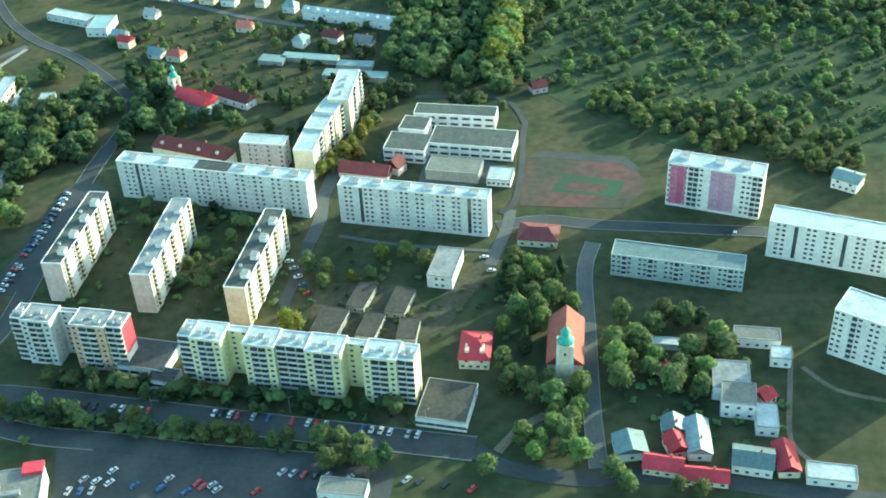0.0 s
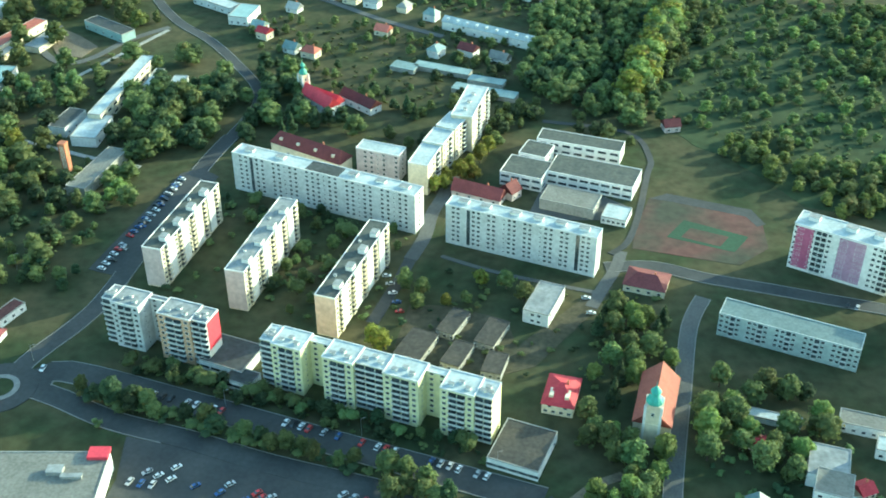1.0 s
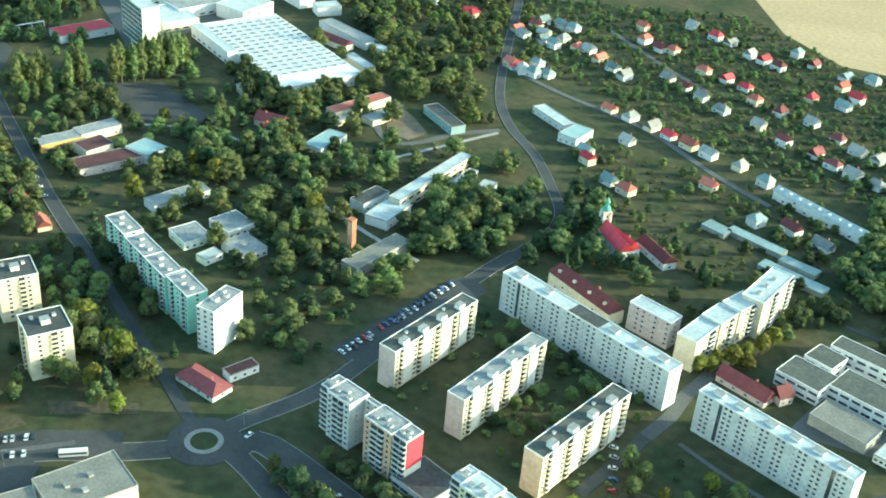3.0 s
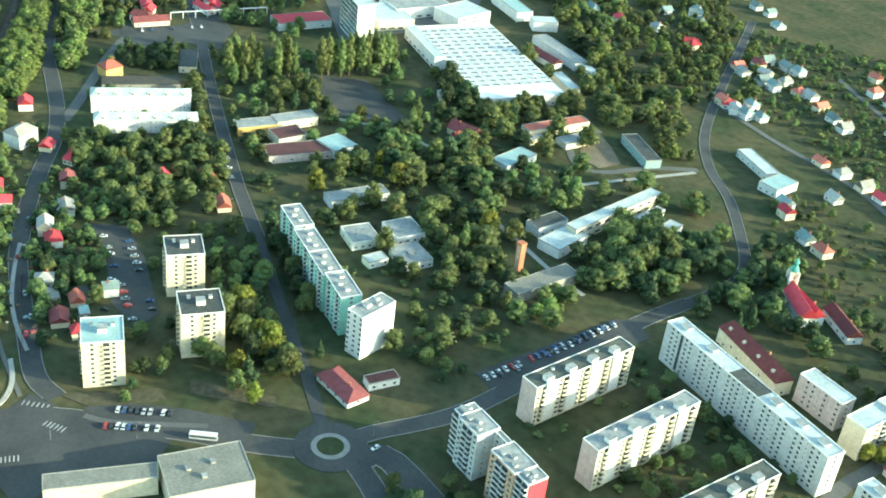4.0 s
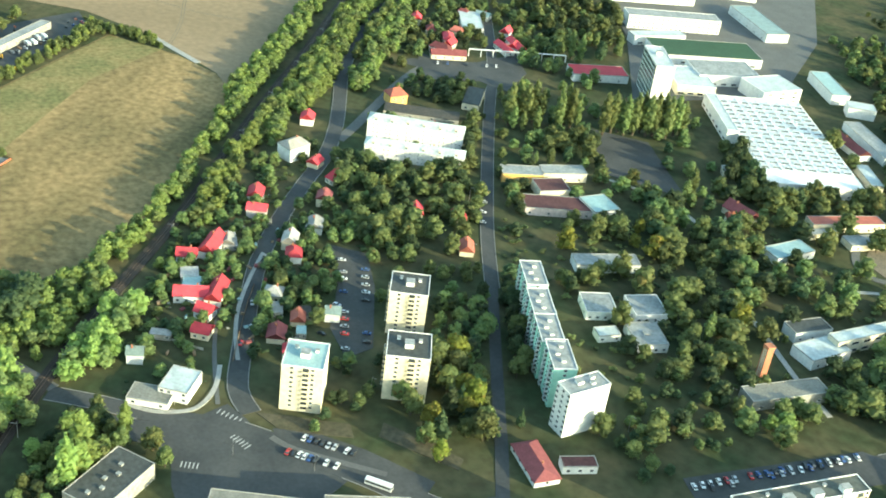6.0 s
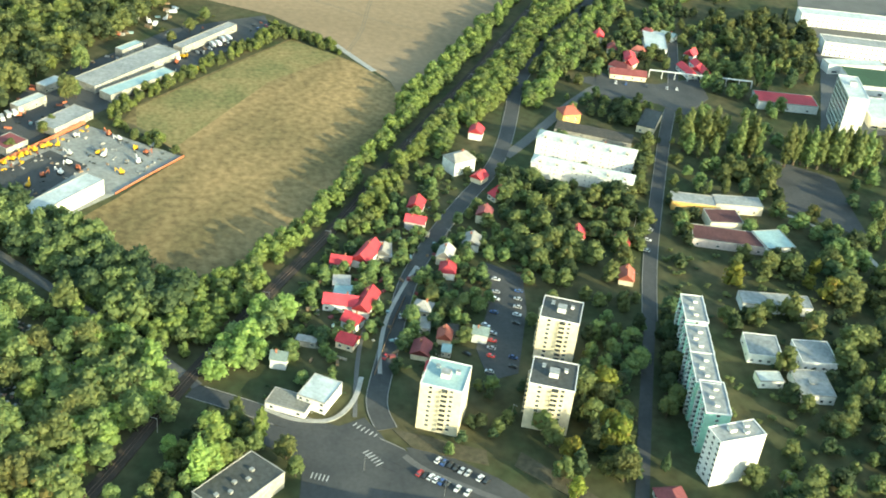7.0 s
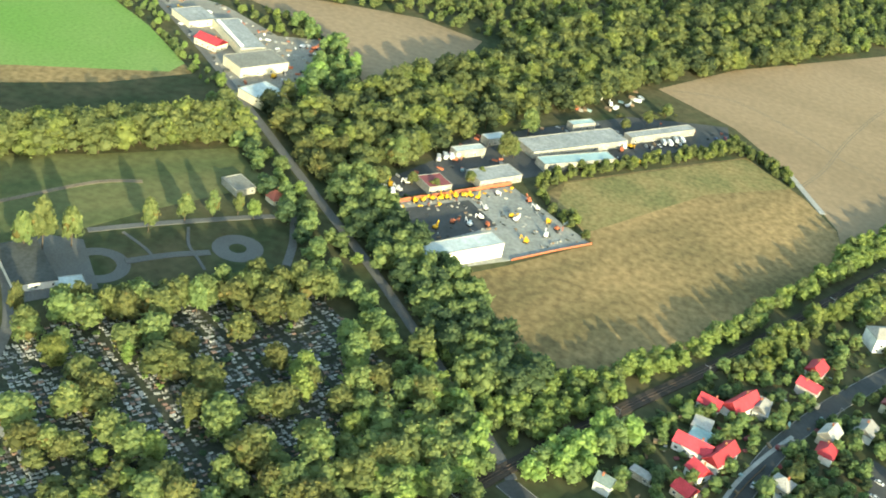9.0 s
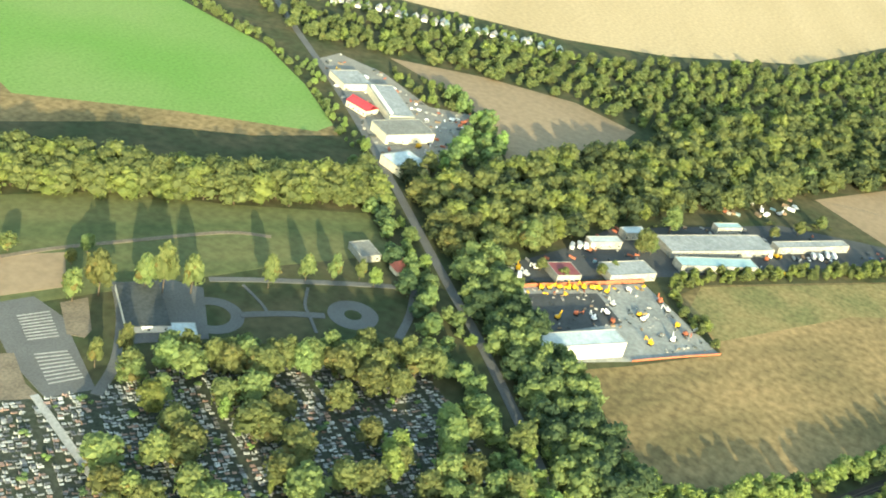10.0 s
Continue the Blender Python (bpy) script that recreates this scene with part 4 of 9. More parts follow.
for vals, rf in (((-281.1, 210.9, 64.5, 18.2, 19.2), TEAL_ROOF), ((-277.8, 258.0, 66.9, 19.9, 19.7), DARK_BITUMEN), ((-325.2, 276.4, 65.5, 18.7, 18.7), DARK_BITUMEN)):
    block("nine-storey cream apartment tower with small balconies", *vals, 24, 9, CREAM, rf, s=".o.bo.", e="o.o", w=".o.b...", rim=WHITE, housings=((0, -.1, 4, 4, 2.4), (-.5, .4, 1.5, 1.5, 1.2), (.5, .3, 1.5, 1.5, 1.2)), panel=CREAM, group="cream towers")
low_block("white kindergarten pavilion with a flat roof", -315.6, 380.6, 74.8, 16.7, 18.3, 5, WHITE, BITUMEN, rim=WHITE, s="oooo", w="oo", group="kindergarten pavilions")
low_block("white kindergarten pavilion with a flat roof", -308.1, 405.4, 79.9, 18.2, 18.7, 5, WHITE, BITUMEN, rim=WHITE, s="oooo", w="oo", group="kindergarten pavilions")
low_block("kindergarten pavilion with red roof hatches", -284.9, 391.8, 79.4, 16.9, 19.7, 5, WHITE, BITUMEN, s="oooo", group="kindergarten pavilions", housings=((0, 0, 4, 3, .6),))
low_block("long low kindergarten wing with a grey roof", -353.5, 406.4, 77.9, 37.4, 11.8, 5, GREY_WHITE, BITUMEN, s="oooooo")
low_block("small white utility building on the grass", -292.5, 373.3, 83.2, 12.0, 8.0, 4, WHITE, PALE_ROOF, s="o.o")
low_block("yellow workshop with a long flat roof", -459.8, 404.4, 74.7, 26.2, 12.0, 6, OCHRE, BITUMEN, s="oooo", name="workshop", category="workshop")
low_block("long workshop roof edge in cream", -456.0, 431.9, 79.5, 28.6, 11.9, 6, CREAM, BITUMEN, s="ooo", name="workshop", category="workshop")
low_block("workshop with a wine-red roof", -438.6, 414.6, 83.5, 19.8, 15.9, 6, CREAM, MAROON, s="oo", name="workshop", category="workshop")
low_block("long low workshop with a dark red roof", -418.3, 408.2, 72.1, 40.3, 16.8, 5, PINK_GREY, MAROON, s="o.o.o.o", name="workshop", category="workshop")
low_block("white garage hall with a mint roof", -411.8, 434.0, 92.5, 17.7, 19.5, 6, WHITE, TEAL_ROOF, e="", name="garage_hall", category="garage")
low_block("long two-storey school with a pale sheet roof", -256.9, 526.1, 93.2, 80.9, 8.2, 9, CREAM, PALE_ROOF, s="BBBBBBBBBB", floors=2, name="school", category="school")
low_block("low school hall with a pale flat roof", -252.3, 477.5, 96.7, 27.3, 15.1, 6, WHITE, PALE_ROOF, s="ooo", name="school", category="school")
low_block("low dark-roofed school wing", -271.1, 483.2, 88.0, 23.5, 10.8, 6, GREY_WHITE, DARK_BITUMEN, s="ooo", name="school", category="school")
low_block("white flat pavilion behind the school", -246.1, 546.0, 95.8, 24.9, 5.8, 5, WHITE, PALE_ROOF, s="oo", name="pavilion")
low_block("white flat pavilion behind the school", -229.1, 544.7, 99.0, 16.2, 8.8, 5, WHITE, PALE_ROOF, s="o", name="pavilion")
low_block("long hall with a brick-red roof", -364.5, 584.5, 79.8, 50.1, 10.5, 6, CREAM, ORANGE_ROOF, s="ooooooo", name="workshop", category="workshop")
low_block("long low cream shed with a flat roof", -358.5, 561.0, 82.8, 20.7, 6.2, 4, CREAM, BITUMEN, s="ooo", name="shed", category="shed")
low_block("low cream shed with a grey roof", -343.7, 584.6, 83.3, 28.4, 11.6, 4, CREAM, BITUMEN, s="ooo", name="shed", category="shed")
low_block("workshop with a red and teal patched roof", -342.8, 524.5, 96.6, 29.8, 13.7, 5, WHITE, TEAL_ROOF, s="ooo", name="workshop", category="workshop")
low_block("long teal-roofed hall with square windows", -309.5, 610.9, -24.2, 39.4, 11.2, 6, TEAL_ROOF, DARK_BITUMEN, s="o.o.o.o.o", n="o.o.o.o.o", name="workshop", category="workshop")
low_block("pale hall beside the curving road", -256.4, 670.4, -22.0, 36.8, 10.6, 5, GREY_WHITE, PALE_ROOF, s="o.o.o.o.o.o", name="hall", category="hall")
low_block("pale hall with a teal tin roof", -229.5, 655.5, -1.3, 14.5, 22.8, 6, WHITE, TEAL_ROOF, s="ooo", e="oo", name="hall", category="hall")
# factory
tower = block("tall factory office tower with a blind sunlit end", -566.6, 564.8, 71.4, 13.9, 40.9, 32, 8, WHITE, PALE_ROOF, rim=WHITE, name="office_tower", category="office building", housings=((0, .2, 4, 4, 2.5),))
for k in range(8):
    g = Geo()
    g.box(-6.95 - 0.12, -6.95 - 0.004, -19.8, 19.8, 1.6 + 3.8 * k, 4.6 + 3.8 * k)
    part("glazing_band", g, TEAL_GLASS, tower, "teal glazed storey band")
for k in range(13):
    g = Geo()
    g.box(-6.95 - 0.2, -6.95 - 0.12, -19.9 + 3.27 * k, -19.6 + 3.27 * k, 1.4, 31.6)
    part("mullion", g, FRAME, tower)
FAC = (-470.0, 615.0, 71.0, 66.0, 140.0)
low_block("wide white factory hall with a pale roof", *FAC, 8, WHITE, WHITE, s="oooooooooo", name="factory_hall", category="factory", rim=WHITE)
fac = thing("roof_lights", "rows of white skylights with dark panes on the factory hall", "roof lights", FAC[0], FAC[1], FAC[2], 8.08)
n_rows, n_along = 8, 15
for i in range(n_rows):
    x0 = -FAC[3] / 2 + FAC[3] * (i + 0.5) / n_rows
    g = Geo()
    g.box(x0 + 2.6, x0 + 3.4, -FAC[4] / 2 + 20, FAC[4] / 2 - 3, 0, 0.5)
    part("gutter_wall", g, WHITE, fac)
    for k in range(n_along):
        y0 = -FAC[4] / 2 + 22 + (FAC[4] - 27) * k / n_along
        d = (FAC[4] - 27) / n_along * 0.82
        g = Geo()
        g.hull([(x0 - 2.6, y0, 0), (x0 + 2.4, y0, 0), (x0 + 2.4, y0 + d, 0), (x0 - 2.6, y0 + d, 0), (x0 - 2.6, y0 + 0.4, 1.1), (x0 + 2.4, y0 + 0.4, 1.1)],
               [(1, 2, 5), (3, 0, 4), (2, 3, 4, 5), (0, 3, 2, 1)], 0)
        g.face([(x0 - 2.6, y0, 0), (x0 + 2.4, y0, 0), (x0 + 2.4, y0 + 0.4, 1.1), (x0 - 2.6, y0 + 0.4, 1.1)], 1)
        part("roof_light", g, (WHITE, GLASS), fac)
low_block("factory hall with a green patched roof", -633.2, 654.3, 76.3, 89.7, 36.5, 8, WHITE, TURF, s="BBBBBB", name="factory_hall", category="factory")
low_block("three-storey white factory office with rows of windows", -699.8, 664.6, 74.6, 83.2, 18.0, 12, WHITE, BITUMEN, s="oooooooooooooooooooo", floors=3, name="office", category="office building", rim=WHITE)
low_block("long white factory building behind the office", -767.3, 681.0, 76.6, 87.0, 16.0, 11, WHITE, PALE_ROOF, s="oooooooooooooooooooo", floors=3, name="office", category="office building", rim=WHITE)
low_block("factory hall with a dark teal roof", -693.2, 753.1, -7.6, 71.7, 22.0, 8, GREY_WHITE, DULL_TIN, s="ooooo", name="factory_hall", category="factory")
low_block("pale factory shed with a sheet roof", -770.9, 775.5, 65.3, 49.6, 14.0, 7, WHITE, PALE_ROOF, s="oooo", name="factory_shed", category="factory")
low_block("low white link building of the factory", -669.1, 631.2, 87.0, 49.0, 12.0, 8, WHITE, PALE_ROOF, s="BBBB", name="factory_shed", category="factory")
low_block("long white factory annex with a narrow pale roof", -515.2, 591.4, 71.0, 8.0, 65.0, 10, WHITE, PALE_ROOF, w="BBBBBBB", name="factory_annex", category="factory", rim=WHITE)
low_block("long grey factory shed with a patched roof", -463.2, 688.7, 168.9, 60.0, 13.0, 6, GREY_WHITE, BITUMEN, s="o.o.o.o.o", name="factory_shed", category="factory", rim=CONCRETE)
low_block("pale factory shed at the lane", -429.2, 683.0, 166.2, 31.5, 9.0, 5, WHITE, PALE_ROOF, w="oo", name="factory_shed", category="factory", rim=CONCRETE)
low_block("low cream shed beside the factory hall", -416.6, 647.5, 160.9, 31.4, 9.0, 5, CREAM, PALE_ROOF, w="oo", name="factory_shed", category="factory", rim=CONCRETE)
low_block("narrow white lean-to along the factory hall", -470.5, 640.1, 164.9, 60.3, 7.0, 5, WHITE, PALE_ROOF, name="factory_shed", category="factory", rim=CONCRETE)
low_block("white two-storey factory shed with a pale roof", -513.0, 719.8, -121.0, 21.0, 14.0, 8, WHITE, PALE_ROOF, s="BBB", floors=2, name="factory_shed", category="factory", rim=CONCRETE)
low_block("long factory shed with a teal roof", -555.7, 723.3, 164.3, 47.4, 15.0, 8, WHITE, TEAL_ROOF, s="ooo", name="factory_shed", category="factory", rim=CONCRETE)
low_block("low cream wing with a white front before the hall", -581.6, 607.4, 73.4, 30.8, 40.4, 8, CREAM, PALE_ROOF, s="BBBB", name="factory_shed", category="factory", rim=WHITE)
low_block("flat factory hall with dark roof bands", -591.0, 644.5, 78.1, 51.2, 32.3, 9, WHITE, BITUMEN, s="BBBBBB", name="factory_shed", category="factory", rim=WHITE)
low_block("white two-storey factory office with a pale roof", -554.0, 664.1, 92.5, 36.7, 29.5, 11, WHITE, PALE_ROOF, s="BBB", floors=3, name="factory_shed", category="factory", rim=WHITE)
low_block("red-roofed shed behind the poplars", -604.3, 538.6, 77.1, 44.1, 19.6, 6, WHITE, RED_ROOF, s="ooo", name="shed", category="shed")
# supermarket
low_block("wide supermarket with a pale flat roof and red corner", -134.2, 214.9, 13.7, 45.5, 30.4, 9, WHITE, GRAVEL_ROOF, e="", name="supermarket", category="supermarket", housings=((.5, .1, 8, 2, 1.2), (.2, .3, 6, 4, 1.6)))
low_block("pale flat-roofed commercial building beside the roundabout", -212.3, 175.4, 65.9, 43.2, 8.8, 9, CREAM, GRAVEL_ROOF, n="oooooo", name="shop", category="shop")
low_block("cream commercial building with vents on a flat roof", -192.9, 210.9, 72.5, 33.8, 24.4, 10, CREAM, GRAVEL_ROOF, n="oooo", name="shop", category="shop", housings=((.2, .2, 2, 2, 1), (-.4, .1, 2, 2, 1), (-.1, -.4, 2, 2, 1)))
low_block("small flat-roofed pavilion on the parking lot", 1.7, 232.2, -4.9, 18.6, 8.0, 5, WHITE, GRAVEL_ROOF, s="ooo", name="kiosk", category="kiosk")
low_block("flat-roofed building with rows of roof vents beside the trees", -241.8, 121.6, 131.2, 31.8, 18.2, 8, DULL_WALL, DARK_BITUMEN, e="o.o.o.o", name="hall", category="hall", housings=((-.7, .1, 1.5, 1.5, .8), (-.4, -.2, 1.5, 1.5, .8), (-.1, .1, 1.5, 1.5, .8), (.2, -.2, 1.5, 1.5, .8), (.5, .1, 1.5, 1.5, .8)))
# sheds of the depot and works
low_block("white machine hall with a pale sheet roof", -470.2, 43.5, 138.4, 50.5, 12.0, 9, WHITE, PALE_ROOF, name="machine_hall", category="hall")
for vals, rf, lab in (((-653.9, 75.5, 137.7, 81.1, 19.6), BITUMEN, "long grey depot shed with a bitumen roof"), ((-627.0, 82.2, 133.5, 55.9, 10.5), TEAL_ROOF, "long pale depot shed with a teal roof"),
                      ((-572.9, 39.4, 140.0, 32.8, 14.8), BITUMEN, "grey depot hall with a bitumen roof"), ((-596.7, 16.8, 137.7, 22.5, 7.1), PALE_ROOF, "small white depot shed with a pale roof"),
                      ((-540.7, 10.1, 137.0, 15.8, 14.5), BROWN_ROOF, "depot shed with a wine-red roof"), ((-709.9, 129.2, 138.9, 61.8, 7.8), BITUMEN, "row of dull garages with grey roofs"),
                      ((-687.4, 75.9, 137.2, 20.2, 6.5), TEAL_ROOF, "small pale shed with a teal roof"), ((-625.3, 27.6, 140.6, 16.5, 7.9), PALE_ROOF, "small white shed with a pale roof")):
    low_block(lab, *vals, 5, DULL_WALL, rf, s="o.o.o.o", name="shed", rim=DULL_WALL, category="shed")
for vals, rf, h, lab in (((-634.5, -143.8, 145.1, 37.3, 22.7), GRAVEL_ROOF, 7, "cream works hall with a flat roof"), ((-671.7, -172.7, 135.3, 18.9, 53.4), BITUMEN, 6, "long grey works shed with a flat roof"),
                         ((-590.9, -119.6, 155.8, 23.6, 22.4), PALE_ROOF, 6, "white works hall with a pale roof"), ((-686.2, -213.6, 145.5, 23.1, 25.4), BITUMEN, 5, "cream works shed with a grey roof")):
    hall = low_block(lab, *vals, h, CREAM, rf, s="o.o.o.o", name="works_hall", rim=DULL_WALL, category="hall")
    if "long" in lab:
        for k in range(12):
            g = Geo()
            g.box(-vals[3] / 2 + 1.0, -vals[3] / 2 + 3.2, -vals[4] / 2 + 3 + 4 * k, -vals[4] / 2 + 5.4 + 4 * k, h + 0.08, h + 1.5)
            part("dormer", g, WHITE, hall, "white roof dormer")
# chapel roof and rim take a darker felt in place of the trees' shade
low_block("flat-roofed chapel building of the cemetery, roof darkened for tree shade", -346.6, -135.2, 136.9, 20.0, 36.2, 4, GREY_WHITE, DARK_BITUMEN, s="o.o.o", rim=DARK_BITUMEN, rim_h=0.15, name="chapel", category="chapel")
low_block("low pale wing of the cemetery chapel", -342.8, -109.7, 133.9, 13.2, 12.7, 3, WHITE, PALE_ROOF, s="o.o", name="chapel_wing", category="chapel")
low_block("small pale cemetery building", -473.7, -84.8, 145.1, 12.2, 15.7, 4, DULL_WALL, GRAVEL_ROOF, s="o.o", rim=DULL_WALL, name="cemetery_building", category="building")

# low roofs between the red-roofed houses
for vals, rf in (((-375.2, 181.5, 73.5, 10.4, 16.6), TEAL_ROOF), ((-387.6, 182.3, 80.2, 8.9, 9.8), GREY_ROOF), ((-415.7, 209.2, 81.8, 7.5, 15.2), GREY_ROOF), ((-339.4, 159.2, 68.0, 9.7, 4.9), BITUMEN),
                 ((-342.3, 229.8, 78.5, 5.7, 8.3), TAR), ((-327.2, 223.4, 73.4, 4.6, 6.6), TEAL_ROOF), ((-348.2, 217.3, 76.0, 5.3, 9.8), BITUMEN)):
    low_block("low outbuilding with a flat roof beside red-roofed houses", *vals, 3.2, DULL_WALL, rf, s="o.o", name="outbuilding", category="outbuilding", rim=rf, rim_h=0.15)
# ---- houses ----
ROOFS = {"r": (RED_ROOF, "red tiled"), "o": (ORANGE_ROOF, "orange tiled"), "b": (BROWN_ROOF, "dark brown tiled"), "g": (GREY_ROOF, "grey fibre-cement"), "t": (DULL_TIN, "dull teal tin"), "w": (PALE_FIBRE, "pale sheet"), "p": (PALE_ROOF, "pale tin")}
WALLS = {"w": (WHITE, "white"), "c": (CREAM, "cream"), "p": (PINK_GREY, "pinkish"), "y": (OCHRE, "ochre"), "g": (GREY_WHITE, "grey")}


def house(x, y, yaw, L, W, h, ridge, code, hip=0.0, chimney=True, label="", name="house", group="", wins=True, dormers=0):
    """A pitched-roof house; hip: how far the ridge stops short of each end (0: gables)."""
    taken(x, y, yaw, L, W)
    rf, rname = ROOFS[code[0]]
    wl, wname = WALLS[code[1]]
    top = thing(name, label or f"{wname} family house with a {rname} {'hipped' if hip else 'gable'} roof", "house", x, y, yaw, group=group)
    g = Geo()
    g.box(-L / 2, L / 2, -W / 2, W / 2, 0, h)
    if not hip:
        for s in (-1, 1):
            xx = s * L / 2
            tri = [(xx, -W / 2, h), (xx, W / 2, h), (xx, 0, h + ridge)]
            g.face(tri if s > 0 else tri[::-1])
    part("wall", g, wl, top)
    o, t = 0.5, 0.22
    k = ridge / (W / 2)
    a, b, r = L / 2 + (o if not hip else o), W / 2 + o, L / 2 - hip + (o if not hip else 0)
    ze, zr = h - o * k, h + ridge
    g = Geo()
    lo = [(-a, -b, ze), (a, -b, ze), (a, b, ze), (-a, b, ze), (-r, 0, zr), (r, 0, zr)]
    hi = [(px, py, pz + t) for px, py, pz in lo]
    g.hull(lo + hi, [(6, 7, 11, 10), (8, 9, 10, 11), (7, 8, 11), (9, 6, 10), (1, 0, 4, 5), (3, 2, 5, 4), (2, 1, 5), (0, 3, 4), (0, 1, 7, 6), (1, 2, 8, 7), (2, 3, 9, 8), (3, 0, 6, 9)])
    roof = part("roof", g, rf, top)
    if chimney:
        g = Geo()
        g.box(L * 0.18 - 0.35, L * 0.18 + 0.35, 0.4, 1.1, h + ridge * 0.5, h + ridge + 0.9)
        g.box(L * 0.18 - 0.45, L * 0.18 + 0.45, 0.3, 1.2, h + ridge + 0.9, h + ridge + 1.05)
        part("chimney", g, BRICK, roof)
    if wins == "few":
        part("window", WIN["std"], None, top, "", pose(-L / 4, -W / 2, 1.0))
        part("window", WIN["std"], None, top, "", pose(L / 2, 0, 1.0, 0, 0, 90))
    elif wins:
        for q in range(2 if L < 13 else 4):
            part("window", WIN["std"], None, top, "", pose(-L / 2 + L * (q + 0.5) / (2 if L < 13 else 4), -W / 2, 1.0))
        part("window", WIN["std"], None, top, "", pose(L / 2, 0, 1.0, 0, 0, 90))
        if not hip and ridge > 2.5:
            part("window", WIN["small"], None, top, "", pose(L / 2, 0, h + 0.6, 0, 0, 90))
        if h > 5:
            for q in range(2):
                part("window", WIN["std"], None, top, "", pose(-L / 2 + L * (q + 0.5) / 2, -W / 2, 3.8))
    for q in range(dormers):
        g = Geo()
        dx = -L / 2 + L * (q + 0.5) / dormers
        g.box(dx - 0.9, dx + 0.9, -W * 0.36, -W * 0.1, h + ridge * 0.28, h + ridge * 0.28 + 1.5)
        d = part("dormer", g, wl, roof)
    return top


rng = random.Random(7)
def row(yaw, spec, group, turn=0, wins="few"):
    for x, y, size, code in spec:
        L = size + rng.uniform(-1, 1.5)
        w = min(L * 0.85, rng.uniform(7.5, 9))
        house(x, y, yaw + turn + rng.uniform(-4, 4) + rng.choice((0, 0, 90)), L, w, rng.uniform(3.4, 5.6), rng.uniform(2.4, 3.6), code, hip=rng.choice((0, 0, 2.5)), group=group, wins=wins)


row(-12.5, [(-320.9, 750.4, 10, "tw"), (-304.0, 739.2, 10, "tw"), (-370.3, 826.6, 10, "bc"), (-355.2, 815.2, 10, "wc"), (-337.3, 817.9, 10, "ww"), (-319.3, 810.0, 10, "oc"), (-309.4, 811.6, 10, "ww"), (-292.0, 798.8, 10, "oc"), (-274.6, 790.3, 10, "tw"), (-260.0, 781.7, 10, "gw"), (-236.4, 716.3, 10, "oc"), (-217.8, 713.9, 10, "ww"), (-198.4, 709.9, 10, "gc"), (-182.9, 705.7, 10, "rw"), (-165.3, 701.1, 10, "oc"), (-148.6, 697.5, 10, "ww"), (-200.1, 676.5, 10, "ww"), (-303.9, 896.2, 10, "oc"), (-287.2, 867.9, 10, "ow"), (-269.6, 859.2, 10, "bw"), (-258.4, 863.6, 10, "oc")], "suburban houses")
row(-12.5, [(-216.0, 798.7, 10, "bw"), (-197.0, 788.6, 10, "ww"), (-175.5, 777.1, 10, "ww"), (-233.4, 804.4, 10, "gw"), (-198.4, 837.7, 10, "rw"), (-219.8, 841.0, 10, "oc"), (-247.3, 922.8, 10, "rw"), (-232.0, 920.8, 10, "ww"), (-273.9, 933.3, 10, "ww"), (-355.8, 845.5, 10, "tg"), (-343.9, 844.4, 10, "tg"), (-207.8, 904.3, 10, "ww"), (-194.0, 901.9, 10, "rw"), (-179.3, 896.8, 10, "bw"), (-179.4, 938.6, 10, "tg"), (-159.2, 925.0, 10, "bw"), (-180.6, 833.6, 10, "rw"), (-163.9, 812.0, 10, "oc"), (-140.7, 806.2, 10, "bw"), (-142.7, 769.3, 10, "wc"), (-134.1, 852.6, 10, "rc"), (-129.7, 918.8, 10, "tw")], "suburban houses")
row(-16.3, [(-110.3, 926.9, 10, "tg"), (-123.9, 893.3, 10, "oc"), (-106.5, 875.9, 10, "rw"), (-109.2, 855.1, 10, "tg"), (-83.4, 908.3, 10, "tg"), (-61.7, 914.0, 10, "gg"), (-53.7, 946.8, 10, "tg"), (-14.3, 935.1, 10, "tg"), (-65.9, 854.2, 10, "ww"), (-51.6, 842.0, 10, "oc"), (-35.3, 837.5, 10, "gw"), (-21.2, 831.7, 10, "bw"), (-6.4, 830.7, 10, "oc"), (9.7, 822.2, 10, "gw"), (-117.9, 756.4, 10, "bw"), (-115.6, 805.7, 10, "gw"), (-91.0, 791.7, 10, "bw"), (-72.5, 780.6, 10, "gg"), (-57.0, 778.0, 10, "gg"), (-93.7, 754.5, 10, "bw"), (-77.9, 745.1, 10, "bw")], "suburban houses")
row(-16.3, [(-62.0, 740.0, 10, "gw"), (-44.8, 736.4, 10, "gw"), (-27.3, 730.2, 10, "bw"), (-43.2, 773.1, 10, "bg"), (-28.9, 772.6, 10, "bg"), (-16.3, 762.7, 10, "bg"), (-127.9, 653.6, 10, "oc"), (-124.5, 695.6, 10, "wc"), (-102.0, 685.2, 10, "tg"), (-42.4, 630.7, 12, "ww"), (-64.3, 635.4, 12, "bw"), (-84.6, 629.2, 10, "tg"), (-204.2, 629.1, 10, "rc"), (-178.9, 613.0, 10, "tw"), (-164.3, 608.7, 10, "oc"), (9.0, 788.8, 10, "oc"), (21.6, 813.2, 10, "bw"), (11.7, 883.1, 10, "gw"), (-210.9, 637.5, 10, "tg")], "suburban houses")
